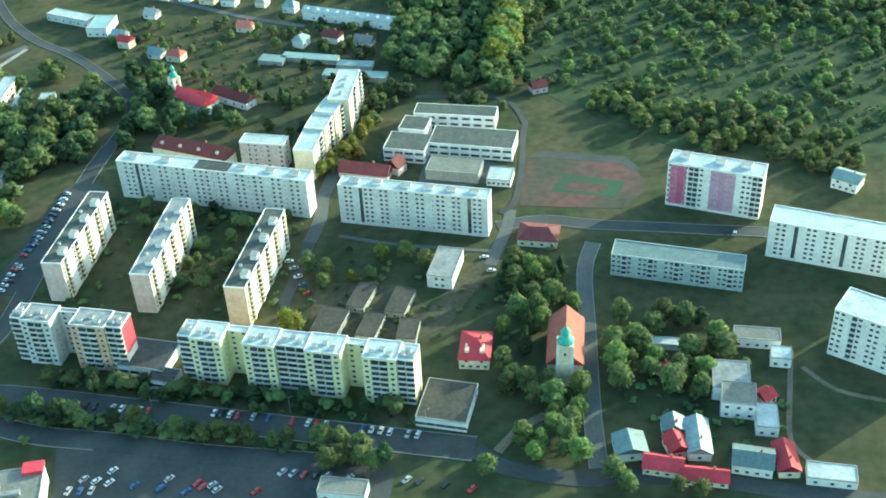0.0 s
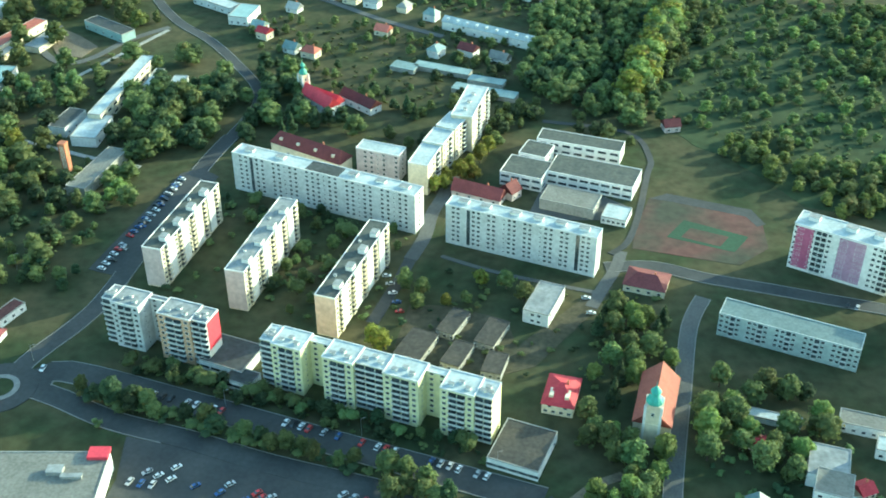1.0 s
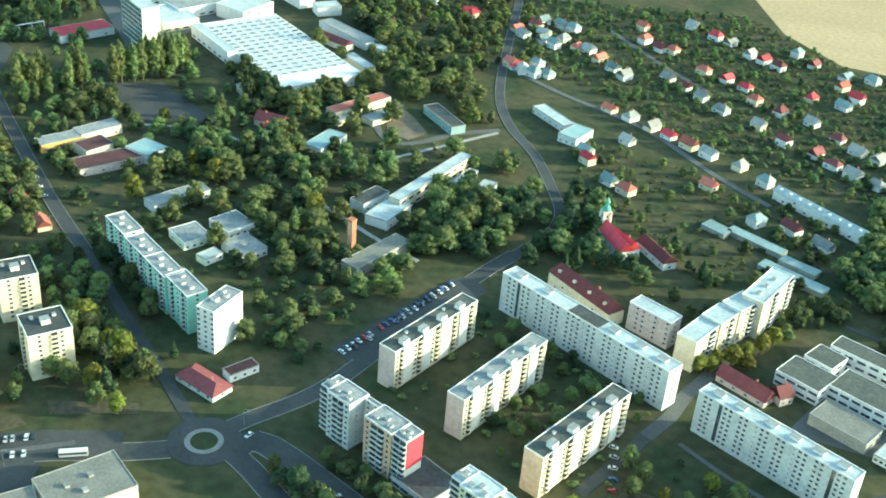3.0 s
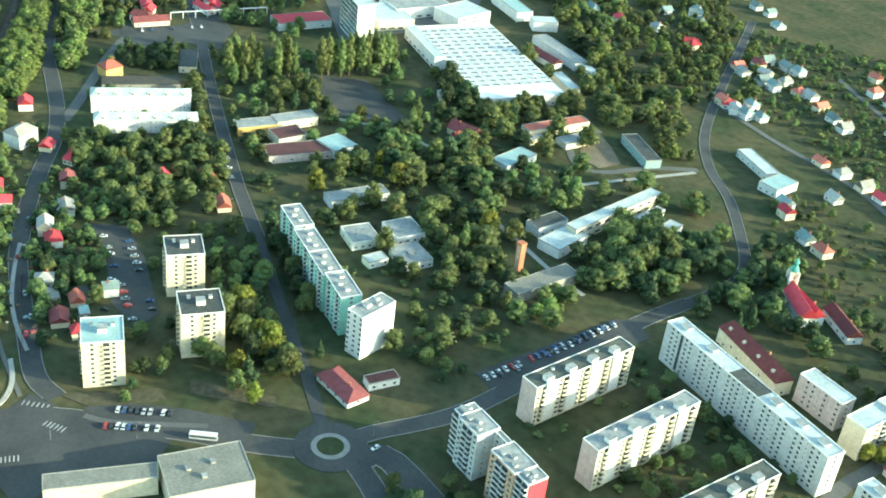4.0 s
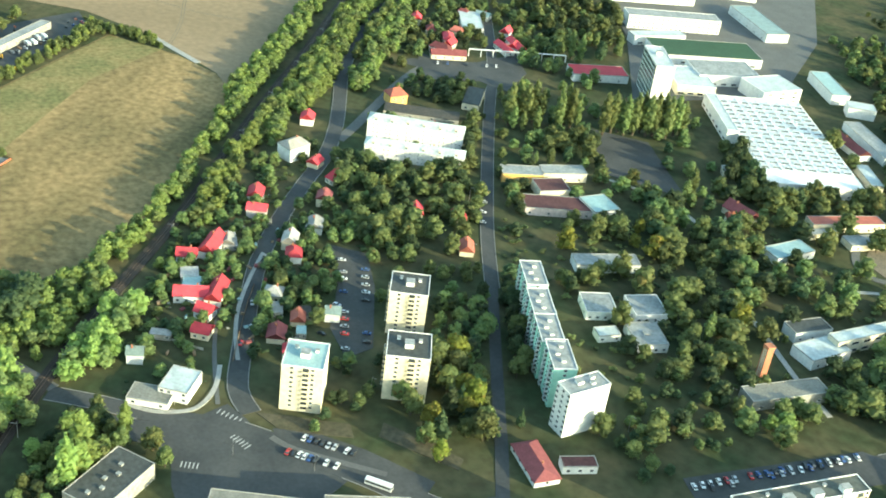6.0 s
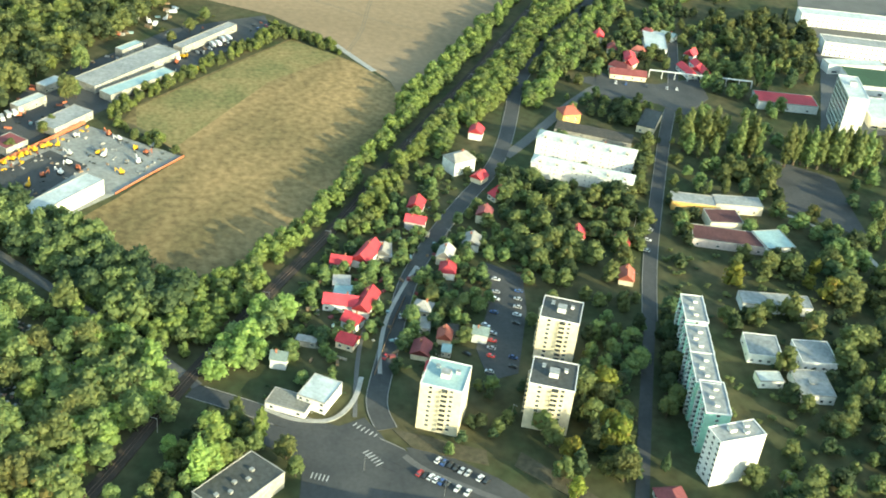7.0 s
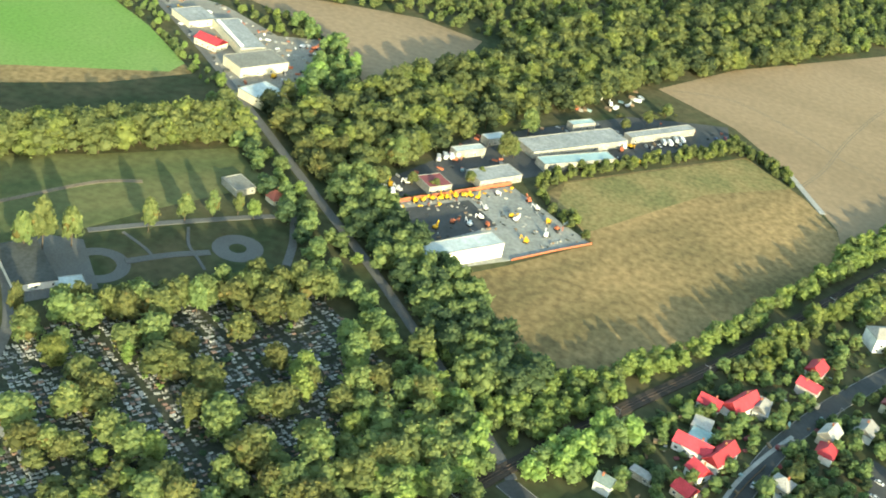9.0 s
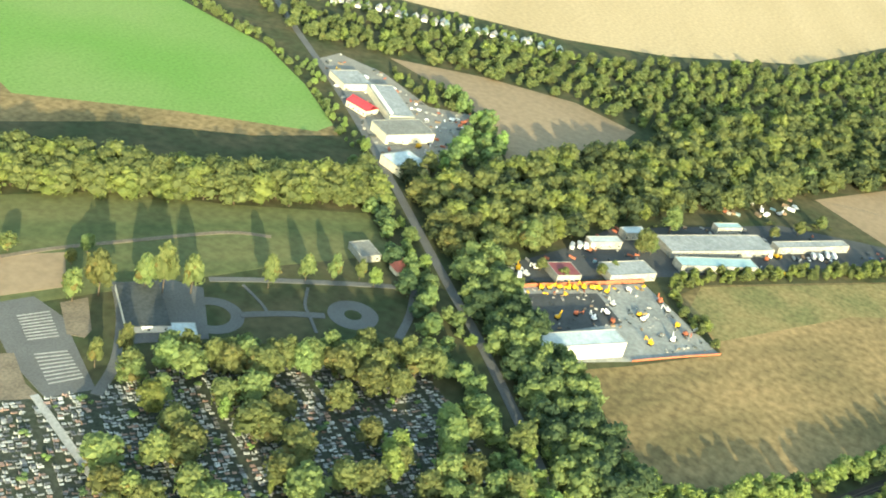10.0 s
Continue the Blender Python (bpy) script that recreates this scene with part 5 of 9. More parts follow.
row(-15.6, [(-534.2, 986.9, 10, "tw"), (-515.2, 980.0, 10, "tw"), (-488.2, 966.4, 10, "tw"), (-463.5, 950.6, 10, "tw"), (-445.6, 947.4, 10, "tw"), (-557.4, 1060.8, 10, "wc"), (-510.7, 1044.2, 10, "wc"), (-565.9, 1004.6, 10, "ww"), (-521.3, 913.6, 10, "rc"), (-479.5, 883.3, 10, "tw"), (-458.9, 862.3, 10, "tw"), (-423.5, 808.8, 10, "rc"), (-568.4, 831.8, 10, "ow"), (-458.2, 738.9, 10, "bc"), (-377.7, 808.7, 10, "oc"), (-366.7, 801.5, 10, "ww"), (-371.5, 840.1, 10, "tw"), (-347.0, 800.3, 10, "tw"), (-334.8, 798.0, 10, "tw"), (-335.9, 735.6, 10, "oc"), (-312.5, 731.7, 10, "tw"), (-421.9, 927.4, 10, "tw")], "suburban houses")
row(159.4, [(-461.5, 235.3, 10, "rw"), (-442.5, 231.1, 10, "rp"), (-449.2, 272.3, 10, "bc"), (-421.5, 258.2, 10, "gw"), (-407.8, 240.5, 10, "gc"), (-394.3, 238.7, 10, "rw"), (-554.8, 293.4, 10, "rw"), (-417.7, 344.2, 10, "rc"), (-426.2, 320.3, 10, "rc"), (-384.1, 334.6, 10, "oc"), (-382.2, 512.6, 10, "oc"), (-440.9, 550.8, 10, "gc"), (-414.5, 208.0, 8, "gg"), (-324.3, 145.0, 8, "tg"), (-337.7, 224.8, 7, "oc"), (-336.9, 242.2, 7, "tg"), (-327.8, 211.4, 11, "bc"), (-313.2, 213.4, 7, "rc"), (-703.7, 439.7, 10, "bc"), (-682.7, 446.1, 14, "rc"), (-725.4, 435.4, 8, "rc")], "houses along the western street")
row(42.6, [(-672.9, 443.5, 10, "rc"), (-694.9, 459.1, 10, "oc"), (-663.5, 431.8, 16, "bw"), (-730.9, 497.7, 12, "tw"), (-737.7, 482.5, 10, "bw"), (-690.5, 500.5, 9, "rw"), (-662.4, 494.8, 9, "rw"), (-495.4, 280.9, 9, "rc"), (-426.8, 808.1, 10, "rc"), (-474.6, 874.3, 13, "tw"), (-568.8, 828.8, 10, "rc"), (-322.5, 731.9, 10, "ww"), (-330.6, 735.6, 10, "rw"), (-520.5, 931.9, 10, "rc")], "houses in the west")
house(-57.3, 665.5, -16.9, 67.9, 9, 6, 2.5, "pw", chimney=False, label="long white terrace with a teal tin roof and dormers", name="terrace", wins=True, dormers=9)
house(-20.2, 861.1, -24.0, 48.0, 9, 5.5, 3, "bw", label="white terrace with a brown tiled roof", name="terrace")
house(-118.4, 478.0, -18.2, 47.9, 11, 9, 5, "bc", hip=3, label="long cream school with a wine-red hipped roof", name="school", dormers=4)
house(-130.3, 542.4, -23.7, 18.3, 10, 6, 5, "rw", hip=0, label="white church nave with a red tiled roof", name="church_nave")
house(-111.9, 548.9, -29.3, 27.2, 9, 5, 3.5, "bw", label="white parish house with a brown roof", name="house")
house(-20.0, 464.2, -10.7, 27.7, 9, 4, 4.5, "bp", label="long low house with a dark brown roof", name="house")
house(-3.8, 469.3, 60.6, 7.8, 9, 5, 4, "bp", label="pinkish house with a dark brown gable roof", name="house")
house(48.0, 315.5, -1.7, 13.1, 19.0, 5.5, 4.5, "rc", hip=6, label="cream parish house with a bright red hipped roof", name="house", dormers=2)
house(-473.4, 286.3, 26.5, 6.5, 9, 4, 5, "rc", hip=4, label="cream house with a steep red pyramid roof", name="house")
house(-361.4, 219.0, 63.0, 8.7, 9, 4, 3, "gc", hip=4, label="cream bungalow with a grey pyramid roof", name="house")
house(-410.5, 198.9, 146.9, 19.2, 9, 5, 4, "rw", label="white house with a bright red tiled roof and roof lights", name="house")
house(-405.0, 184.6, 71.7, 10.3, 8, 4, 3, "rw", label="white house wing with an orange-red roof", name="house")
house(-368.4, 179.2, 74.7, 16.6, 9, 4.5, 3.2, "rw", label="white house with a bright red roof", name="house")
house(-367.1, 191.6, 152.3, 18.8, 8, 4.5, 3.5, "rw", label="white house with a bright red gable roof", name="house")
house(-352.0, 182.6, 46.7, 8.1, 8, 4.5, 3.5, "rw", label="white house wing with a bright red roof", name="house")
house(-337.1, 178.0, 57.5, 8.6, 8, 4, 3, "rc", label="cream house with a bright red roof", name="house")
house(-579.5, 363.9, 96.2, 12.9, 11, 7, 4, "oy", hip=4, label="ochre villa with a red hipped roof", name="villa")
house(-509.9, 271.2, 115.4, 15.7, 12, 9, 3, "gw", hip=3, label="tall white villa with a grey roof", name="villa")
house(-472.4, -62.0, 146.7, 8.2, 8, 3.5, 3.5, "oc", hip=3, label="small cream cemetery lodge with an orange pyramid roof", name="lodge")
house(-649.7, -183.8, 74.3, 19.7, 12, 5, 3, "rc", label="cream works house with a bright red roof", name="house")
low_block("white flat-roofed modern villa", -298.7, 160.1, 55.9, 13.4, 16.8, 6, WHITE, PALE_ROOF, s="oo.o", e="oo", floors=2, name="villa", category="house")
low_block("low white wing of the villa", -295.1, 146.8, 61.0, 18.4, 11.0, 3.5, WHITE, GRAVEL_ROOF, s="o.o", name="villa_wing", category="house")
# long cream residence in two parallel wings
for x, y, yaw, L, W, h, rows, word in ((-520.7, 356.3, 61.8, 62.5, 13, 12, 4, "rear"), (-493.3, 345.2, 62.7, 62.9, 12, 9, 3, "front")):
    res = house(x, y, yaw, L, W, h, 2.6, "pw", hip=4, label=f"long cream-white {word} wing of the residence with a pale hipped roof", name="residence", wins=False)
    fill_face(res, face_at("s", L, W)[0], L, rows, (h - 0.6) / rows, 0.2, ".ss.ss.s.ss.ss.s.ss.ss.")
    for k in range(6):
        g = Geo()
        xx = -L / 2 + L * (k + 0.5) / 6
        g.box(xx - 1.0, xx + 1.0, -W * 0.42, -W * 0.18, h, h + 1.7)
        dm = part("dormer", g, CREAM, res)
        g = Geo()
        g.box(xx - 0.6, xx + 0.6, -W * 0.42 - 0.05, -W * 0.42, h + 0.5, h + 1.4)
        part("pane", g, GLASS, dm)
house(-460.9, 668.4, 175.8, 34.2, 10, 5, 3, "bw", label="white factory workshop with a red-brown roof", name="workshop")
house(-389.2, 522.7, -165.7, 20.6, 11, 4.5, 4.5, "bc", label="cream house with a dark brown gable roof among trees", name="house")
low_block("long low shed with a brown tar-paper roof", -555.3, 374.3, 63.8, 51.3, 14.0, 3.5, DULL_WALL, TAR, s="o.o.o.o", name="shed", category="shed", rim=TAR, rim_h=0.15)
low_block("small dark-roofed workshop with a pale end", -572.3, 420.2, 148.0, 31.1, 12.0, 5, CREAM, DARK_BITUMEN, w="oo", name="workshop", category="workshop", rim=DARK_BITUMEN)
# old houses at the street
house(74.7, 405.3, -6.2, 19.6, 15, 4, 3, "bc", hip=5, label="low cream house with a dark brown hipped roof at the corner", name="house")
house(111.3, 259.3, -81.7, 10.9, 12, 4.5, 2.2, "tw", chimney=False, label="white house with a teal tin roof", name="house")
house(129.2, 270.9, -87.0, 8.0, 9, 4, 3, "tw", label="white house with a blue-grey tin roof", name="house")
house(123.6, 249.7, -9.5, 15.0, 8, 4, 3, "rc", label="old street house with a red roof", name="house")
house(129.4, 260.6, -75.1, 9.5, 8, 4, 3, "rc", label="old house wing with a red roof", name="house")
house(138.1, 264.1, -90.6, 18.8, 9, 4.5, 2.5, "tw", label="long white house with a teal tin roof", name="house")
house(157.8, 252.9, -9.4, 15.1, 11, 5, 2.5, "tw", label="white house with a grey-blue tin roof", name="house")
house(170.5, 254.4, -87.2, 15.0, 8, 4, 2.5, "rc", label="narrow house with a red tin roof", name="house")
house(139.1, 244.7, -6.0, 16.8, 7, 3.5, 2.5, "rc", label="low street house with a red roof", name="house")
house(168.1, 290.5, 35.1, 6.2, 7, 3.5, 2, "rc", label="small shed house with a red roof", name="house")
house(128.7, 305.2, 44.1, 5.3, 7, 3.5, 2.5, "rp", label="small garden house with a reddish roof", name="house")
low_block("white commercial building with a grey flat roof", 156.4, 285.6, -6.6, 13.7, 13.1, 8, WHITE, GRAVEL_ROOF, s="ooo", w="oo", floors=2, name="shop", category="shop")
low_block("white flat-roofed hall behind the shop", 154.9, 298.0, -4.7, 15.3, 17.4, 7, WHITE, BITUMEN, w="oo", name="hall", category="hall")
low_block("white low wing of the shop", 166.4, 276.0, -4.5, 8.7, 13.8, 5, WHITE, PALE_ROOF, s="oo", name="shop", category="shop")
low_block("long white pavilion with dark windows", 170.0, 327.5, -5.2, 19.7, 8.6, 5, WHITE, GRAVEL_ROOF, s="ooooo", name="pavilion")
low_block("small white cube building on the grass", 178.2, 314.9, -8.3, 8.5, 8.2, 5, WHITE, PALE_ROOF, s="oo", name="pavilion")
low_block("row of garages with pale roofs", 134.5, 323.3, -5.6, 21.7, 5.1, 3, GREY_WHITE, PALE_ROOF, name="garage_row", category="garage")
low_block("pale low shop building by the street", 186.3, 247.0, -6.9, 18.3, 8.7, 4, WHITE, PALE_ROOF, s="ooo", name="shop", category="shop")
house(235.0, 456.4, -32.1, 13.5, 12, 6, 2.5, "tw", label="white villa with a teal roof at the wood", name="villa")
house(73.2, 563.7, 23.3, 9.3, 8, 4, 3, "bp", label="pinkish house at the wood edge", name="house")
for vals in ((-99.0, 604.0, -10.7, 16.7, 9.6), (-74.7, 606.5, -8.7, 37.6, 8.3), (-43.6, 596.1, -6.6, 23.3, 8.1), (-41.8, 581.6, -7.2, 40.9, 9.2)):
    low_block("row of garages with teal-grey flat roofs", *vals, 3, DULL_WALL, DULL_TIN, s="", rim=DULL_TIN, rim_h=0.12, name="garage_row", category="garage", group="garage rows")


def church(label, nx, ny, yaw, L, W, h, ridge, tower_w, tower_h, code):
    """A nave with a steep roof and a tower with a copper onion at its front end."""
    top = house(nx, ny, yaw, L, W, h, ridge, code, chimney=False, label=label, name="church", wins=False)
    tx = -L / 2 - tower_w * 0.2
    g = Geo()
    g.box(tx - tower_w / 2, tx + tower_w / 2, -tower_w / 2, tower_w / 2, 0, tower_h)
    for z in (tower_h * 0.55, tower_h - 0.3):
        g.box(tx - tower_w / 2 - 0.25, tx + tower_w / 2 + 0.25, -tower_w / 2 - 0.25, tower_w / 2 + 0.25, z, z + 0.35)
    tw = part("tower", g, CREAM, top, "pale church tower")
    for a in (-1, 1):
        for b in (-1, 1):
            g = Geo()
            g.box(tx + a * tower_w / 2 - 0.5, tx + a * tower_w / 2 + 0.5, b * tower_w / 2 - 0.5, b * tower_w / 2 + 0.5, 0, tower_h - 0.4)
            part("corner_pilaster", g, WHITE, tw)
    prof = [(tower_w * 0.56, 0), (tower_w * 0.56, 0.8), (tower_w * 0.46, 2.0), (tower_w * 0.3, 3.0), (tower_w * 0.24, 3.6), (tower_w * 0.24, 4.6), (tower_w * 0.36, 5.2), (tower_w * 0.25, 6.2), (0.12, 8.0), (0.05, 10.5)]
    g = Geo()
    n = 12
    g.v = [(tx + r * math.cos(2 * math.pi * i / n), r * math.sin(2 * math.pi * i / n), tower_h + z) for r, z in prof for i in range(n)]
    g.f = [(k * n + i, k * n + (i + 1) % n, (k + 1) * n + (i + 1) % n, (k + 1) * n + i) for k in range(len(prof) - 1) for i in range(n)] + [tuple(range(n))[::-1], tuple(range((len(prof) - 1) * n, len(prof) * n))]
    g.m = [0] * len(g.f)
    part("onion_dome", g, COPPER, tw, "green copper onion dome")
    for q in range(4):
        part("window", WIN["tall"], None, tw, "", pose(tx, 0, tower_h * 0.75, 0, 0, 90 * q) @ pose(0, -tower_w / 2, 0))
    for s in (-1, 1):
        for q in range(4):
            part("window", WIN["tall"], None, top, "", pose(0, 0, 0, 0, 0, 0 if s < 0 else 180) @ pose(-L / 2 + L * (q + 0.7) / 4.4, -W / 2, 2.5))
    return top


church("cream parish church with an orange tiled roof and green onion tower", 86.9, 315.9, 88.0, 30.4, 15, 9, 7, 6.2, 22, "oc")
church("small white church with a red roof and slender green tower", -135.4, 541.3, -35.7, 29.2, 9, 7, 5, 4.5, 17, "rw")
# brick chimney of the boiler house
c = thing("factory_chimney", "square orange-red brick chimney of the boiler house", "chimney", -243.8, 433.6)
g = Geo()
g.box(-1.9, 1.9, -1.9, 1.9, 0, 20)
g.box(-2.1, 2.1, -2.1, 2.1, 19.0, 20.4)
part("shaft", g, BRICK, c)
for i in range(3):
    g = Geo()
    g.box(-1.0 + i * 0.9, -0.6 + i * 0.9, -2.0, -1.9, 1, 18.8)
    part("rib", g, CREAM, c, "pale vertical stripe")
low_block("boiler house with a grey flat roof", -226.9, 435.5, 86.1, 43.6, 11.6, 6, DULL_WALL, GRAVEL_ROOF, s="oooo", name="boiler_house", category="boiler house")
house(-213.7, 294.1, -1.6, 24.7, 12, 3.2, 2.6, "bg", hip=4, label="restaurant with a dark wine-red roof by the roundabout", name="restaurant")
low_block("restaurant wing with pale windows", -207.7, 311.9, 76.3, 15.6, 6.8, 4, WHITE, MAROON, s="ooo", name="restaurant_wing", category="restaurant")

house(-652.2, 433.6, 76.2, 26.9, 9, 4, 3, "bc", label="long low house with a wine-red roof", name="house")
house(-660.4, 485.0, 4.0, 20.7, 8, 4, 2.5, "rw", label="white shed with a bright red roof", name="house")
house(-665.0, 497.9, -1.6, 24.4, 8, 4, 2.5, "rw", label="white shed with a bright red roof", name="house")
low_block("white hall with a rounded pale roof", -717.3, 480.4, 72.2, 17.6, 39.0, 5, WHITE, PALE_ROOF, s="o.o", name="hall", category="hall")

row(-12.2, [(-592.5, 880.2, 10, "ww"), (-525.4, 869.8, 10, "tw"), (-633.1, 859.5, 14, "gw"), (-621.4, 937.0, 12, "tw"), (-593.9, 947.0, 10, "bw"), (-553.3, 938.7, 10, "ww"), (-493.5, 856.2, 10, "tw"), (-556.9, 881.7, 10, "gw"), (-497.8, 798.2, 10, "rc"), (-525.8, 792.9, 14, "tw"), (-467.6, 813.4, 10, "ww")], "suburban houses")
# ---- trees ----
def ico():
    p = (1 + 5 ** 0.5) / 2
    v = [Vector(a).normalized() for a in ((-1, p, 0), (1, p, 0), (-1, -p, 0), (1, -p, 0), (0, -1, p), (0, 1, p), (0, -1, -p), (0, 1, -p), (p, 0, -1), (p, 0, 1), (-p, 0, -1), (-p, 0, 1))]
    f = [(0, 11, 5), (0, 5, 1), (0, 1, 7), (0, 7, 10), (0, 10, 11), (1, 5, 9), (5, 11, 4), (11, 10, 2), (10, 7, 6), (7, 1, 8), (3, 9, 4), (3, 4, 2), (3, 2, 6), (3, 6, 8), (3, 8, 9), (4, 9, 5), (2, 4, 11), (6, 2, 10), (8, 6, 7), (9, 8, 1)]
    return v, f


ICO_V, ICO_F = ico()


def crown_geo(seed, shape, lobes, leaves):
    """A crown for a tree of height 1: lobes with a rough core and loose leaf clumps round each."""
    r = random.Random(seed)
    g = Geo()
    for k in range(lobes):
        a = 2.4 * k + r.uniform(-0.5, 0.5)
        q = (k + 0.5) / lobes
        if shape == "broad":
            z = 0.36 + 0.52 * q + r.uniform(-0.04, 0.04)
            rad = 0.23 * math.sin(math.pi * min(0.97, 0.2 + 0.78 * q)) ** 0.7 * r.uniform(0.55, 1.1)
            s = r.uniform(0.16, 0.23) * (1.1 - 0.3 * q)
            c, sc = Vector((rad * math.cos(a), rad * math.sin(a), z)), Vector((s, s, s * 0.85))
        elif shape == "full":
            z = 0.20 + 0.68 * q + r.uniform(-0.04, 0.04)
            rad = 0.24 * math.sin(math.pi * min(0.97, 0.3 + 0.68 * q)) ** 0.7 * r.uniform(0.55, 1.1)
            s = r.uniform(0.17, 0.24) * (1.1 - 0.3 * q)
            c, sc = Vector((rad * math.cos(a), rad * math.sin(a), z)), Vector((s, s, s * 0.9))
        elif shape == "poplar":
            z = 0.12 + 0.80 * q
            w = 0.10 * math.sin(math.pi * min(0.98, 0.1 + 0.86 * q)) ** 0.6
            c, sc = Vector((0.45 * w * math.cos(a), 0.45 * w * math.sin(a), z)), Vector((w, w, 0.11))
        elif shape == "conifer":
            z = 0.12 + 0.82 * q
            w = 0.22 * (1.02 - q) * r.uniform(0.85, 1.15) + 0.015
            c, sc = Vector((0.3 * w * math.cos(a), 0.3 * w * math.sin(a), z)), Vector((w, w, 0.07))
        else:
            rad = 0.30 * r.random() ** 0.5
            s = r.uniform(0.2, 0.32)
            c, sc = Vector((rad * math.cos(a), rad * math.sin(a), 0.35 + 0.35 * r.random())), Vector((s, s, s))
        n = len(g.v)
        g.v += [tuple(c + Vector((p.x * sc.x, p.y * sc.y, p.z * sc.z)) * r.uniform(0.66, 0.98)) for p in ICO_V]
        g.f += [tuple(n + i for i in f) for f in ICO_F]
        for _ in range(leaves):
            d = Vector((r.gauss(0, 1), r.gauss(0, 1), r.gauss(0.25, 1))).normalized()
            p = c + Vector((d.x * sc.x, d.y * sc.y, d.z * sc.z)) * r.uniform(0.88, 1.16)
            nrm = (d + Vector((r.gauss(0, .5), r.gauss(0, .5), r.gauss(0.1, .5)))).normalized()
            u = nrm.orthogonal().normalized()
            u.rotate(Matrix.Rotation(r.uniform(0, 6.28), 3, nrm))
            w = nrm.cross(u)
            e = r.uniform(0.3, 0.5) * min(sc.x, 0.13)
            b = nrm * e * 0.35
            m = len(g.v)
            g.v += [tuple(p + u * e), tuple(p + w * e * 0.8 - b), tuple(p - u * e * 0.9), tuple(p - w * e - b)]
            g.f.append((m, m + 1, m + 2, m + 3))
    g.m = [0] * len(g.f)
    return g


def trunk_geo(seed, top):
    r = random.Random(seed)
    g = Geo()
    x = y = 0.0
    z, rad = 0.0, 0.028
    for k in range(4):
        z2, x2, y2, r2 = top * (k + 1) / 4, x + r.uniform(-.012, .012), y + r.uniform(-.012, .012), rad * 0.78
        n = len(g.v)
        for zz, xx, yy, rr in ((z, x, y, rad), (z2, x2, y2, r2)):
            g.v += [(xx + rr * math.cos(t * 1.0472), yy + rr * math.sin(t * 1.0472), zz) for t in range(6)]
        g.f += [(n + t, n + (t + 1) % 6, n + 6 + (t + 1) % 6, n + 6 + t) for t in range(6)]
        z, x, y, rad = z2, x2, y2, r2
    for k in range(4):
        a = k * 1.6 + r.uniform(-.4, .4)
        d = Vector((math.cos(a) * 0.17, math.sin(a) * 0.17, 0.2))
        p = Vector((x * 0.6, y * 0.6, top * (0.55 + 0.1 * k)))
        n = len(g.v)
        side = d.cross(Vector((0, 0, 1))).normalized() * 0.01
        up = Vector((0, 0, 0.012))
        g.v += [tuple(p + side), tuple(p - side), tuple(p + up), tuple(p + d)]
        g.f += [(n, n + 1, n + 3), (n + 1, n + 2, n + 3), (n + 2, n, n + 3)]
    g.m = [0] * len(g.f)
    return g


KINDS = {"broad": ("broad", 13, 34), "poplar": ("poplar", 14, 20), "conifer": ("conifer", 14, 18), "bush": ("bush", 7, 18)}
CROWN_GEO = {k: [crown_geo(100 + 7 * i, *v) for i in range(5 if k == "broad" else 2)] for k, v in KINDS.items()}
TRUNK = {k: [trunk_geo(50 + i, {"broad": 0.62, "poplar": 0.8, "conifer": 0.85, "bush": 0.3}[k]).mesh("trunk", BARK) for i in range(2)] for k in KINDS}
TONES = {"green": LEAF, "olive": LEAF_OLIVE, "yellow": LEAF_YELLOW, "dark": LEAF_DARK, "lime": LEAF_LIME}
CROWN = {}
TREE_LABEL = {"broad": "{} broad-crowned deciduous tree with a rough uneven crown", "poplar": "tall narrow {} poplar with upright branches", "conifer": "{} pointed conifer with dense needles", "bush": "low rounded {} bush on the grass"}
TONE_NAME = {"green": "mid-green", "olive": "olive-green", "yellow": "yellowing", "dark": "dark green", "lime": "bright lime-green"}
trng = random.Random(11)


def tree(x, y, h, kind="broad", tone="green", group="", spread=1.0):
    i = trng.randrange(len(CROWN_GEO[kind]))
    if (kind, tone, i) not in CROWN:
        CROWN[kind, tone, i] = CROWN_GEO[kind][i].mesh("crown", TONES[tone])
    top = thing({"broad": "tree", "poplar": "poplar_tree", "conifer": "conifer_tree", "bush": "bush"}[kind], TREE_LABEL[kind].format(TONE_NAME[tone]), "bush" if kind == "bush" else "tree", x, y, trng.uniform(0, 360), group=group)
    w = trng.uniform(0.85, 1.2) * spread
    top.scale = (h * w, h * w, h)
    part("trunk", TRUNK[kind][i % 2], None, top)
    part("crown", CROWN[kind, tone, i], None, top)
    return top


def pick(r, mix):
    return mix[r.randrange(len(mix))]


def scatter(poly, n, low, high, mix, gap, seed, group="", spread=1.0, clear=2.0):
    """Single trees spread over a plan outline, apart from one another and clear of buildings and roads; mix: (kind, tone) pairs."""
    r = random.Random(seed)
    xs, ys = [p[0] for p in poly], [p[1] for p in poly]
    got = []
    for _ in range(n * 14):
        if len(got) >= n:
            break
        x, y = r.uniform(min(xs), max(xs)), r.uniform(min(ys), max(ys))
        if not inside(x, y, poly) or not free(x, y, clear) or any((x - a) ** 2 + (y - b) ** 2 < gap * gap for a, b in got):
            continue
        got.append((x, y))
        kind, tone = pick(r, mix)
        tree(x, y, r.uniform(low, high) * (1.15 if kind != "broad" else 1), kind, tone, group, spread)


def planted(spots, kind="broad", tone="green", group="", spread=1.0):
    for x, y, h in spots:
        tree(x, y, h, kind, tone, group, spread)


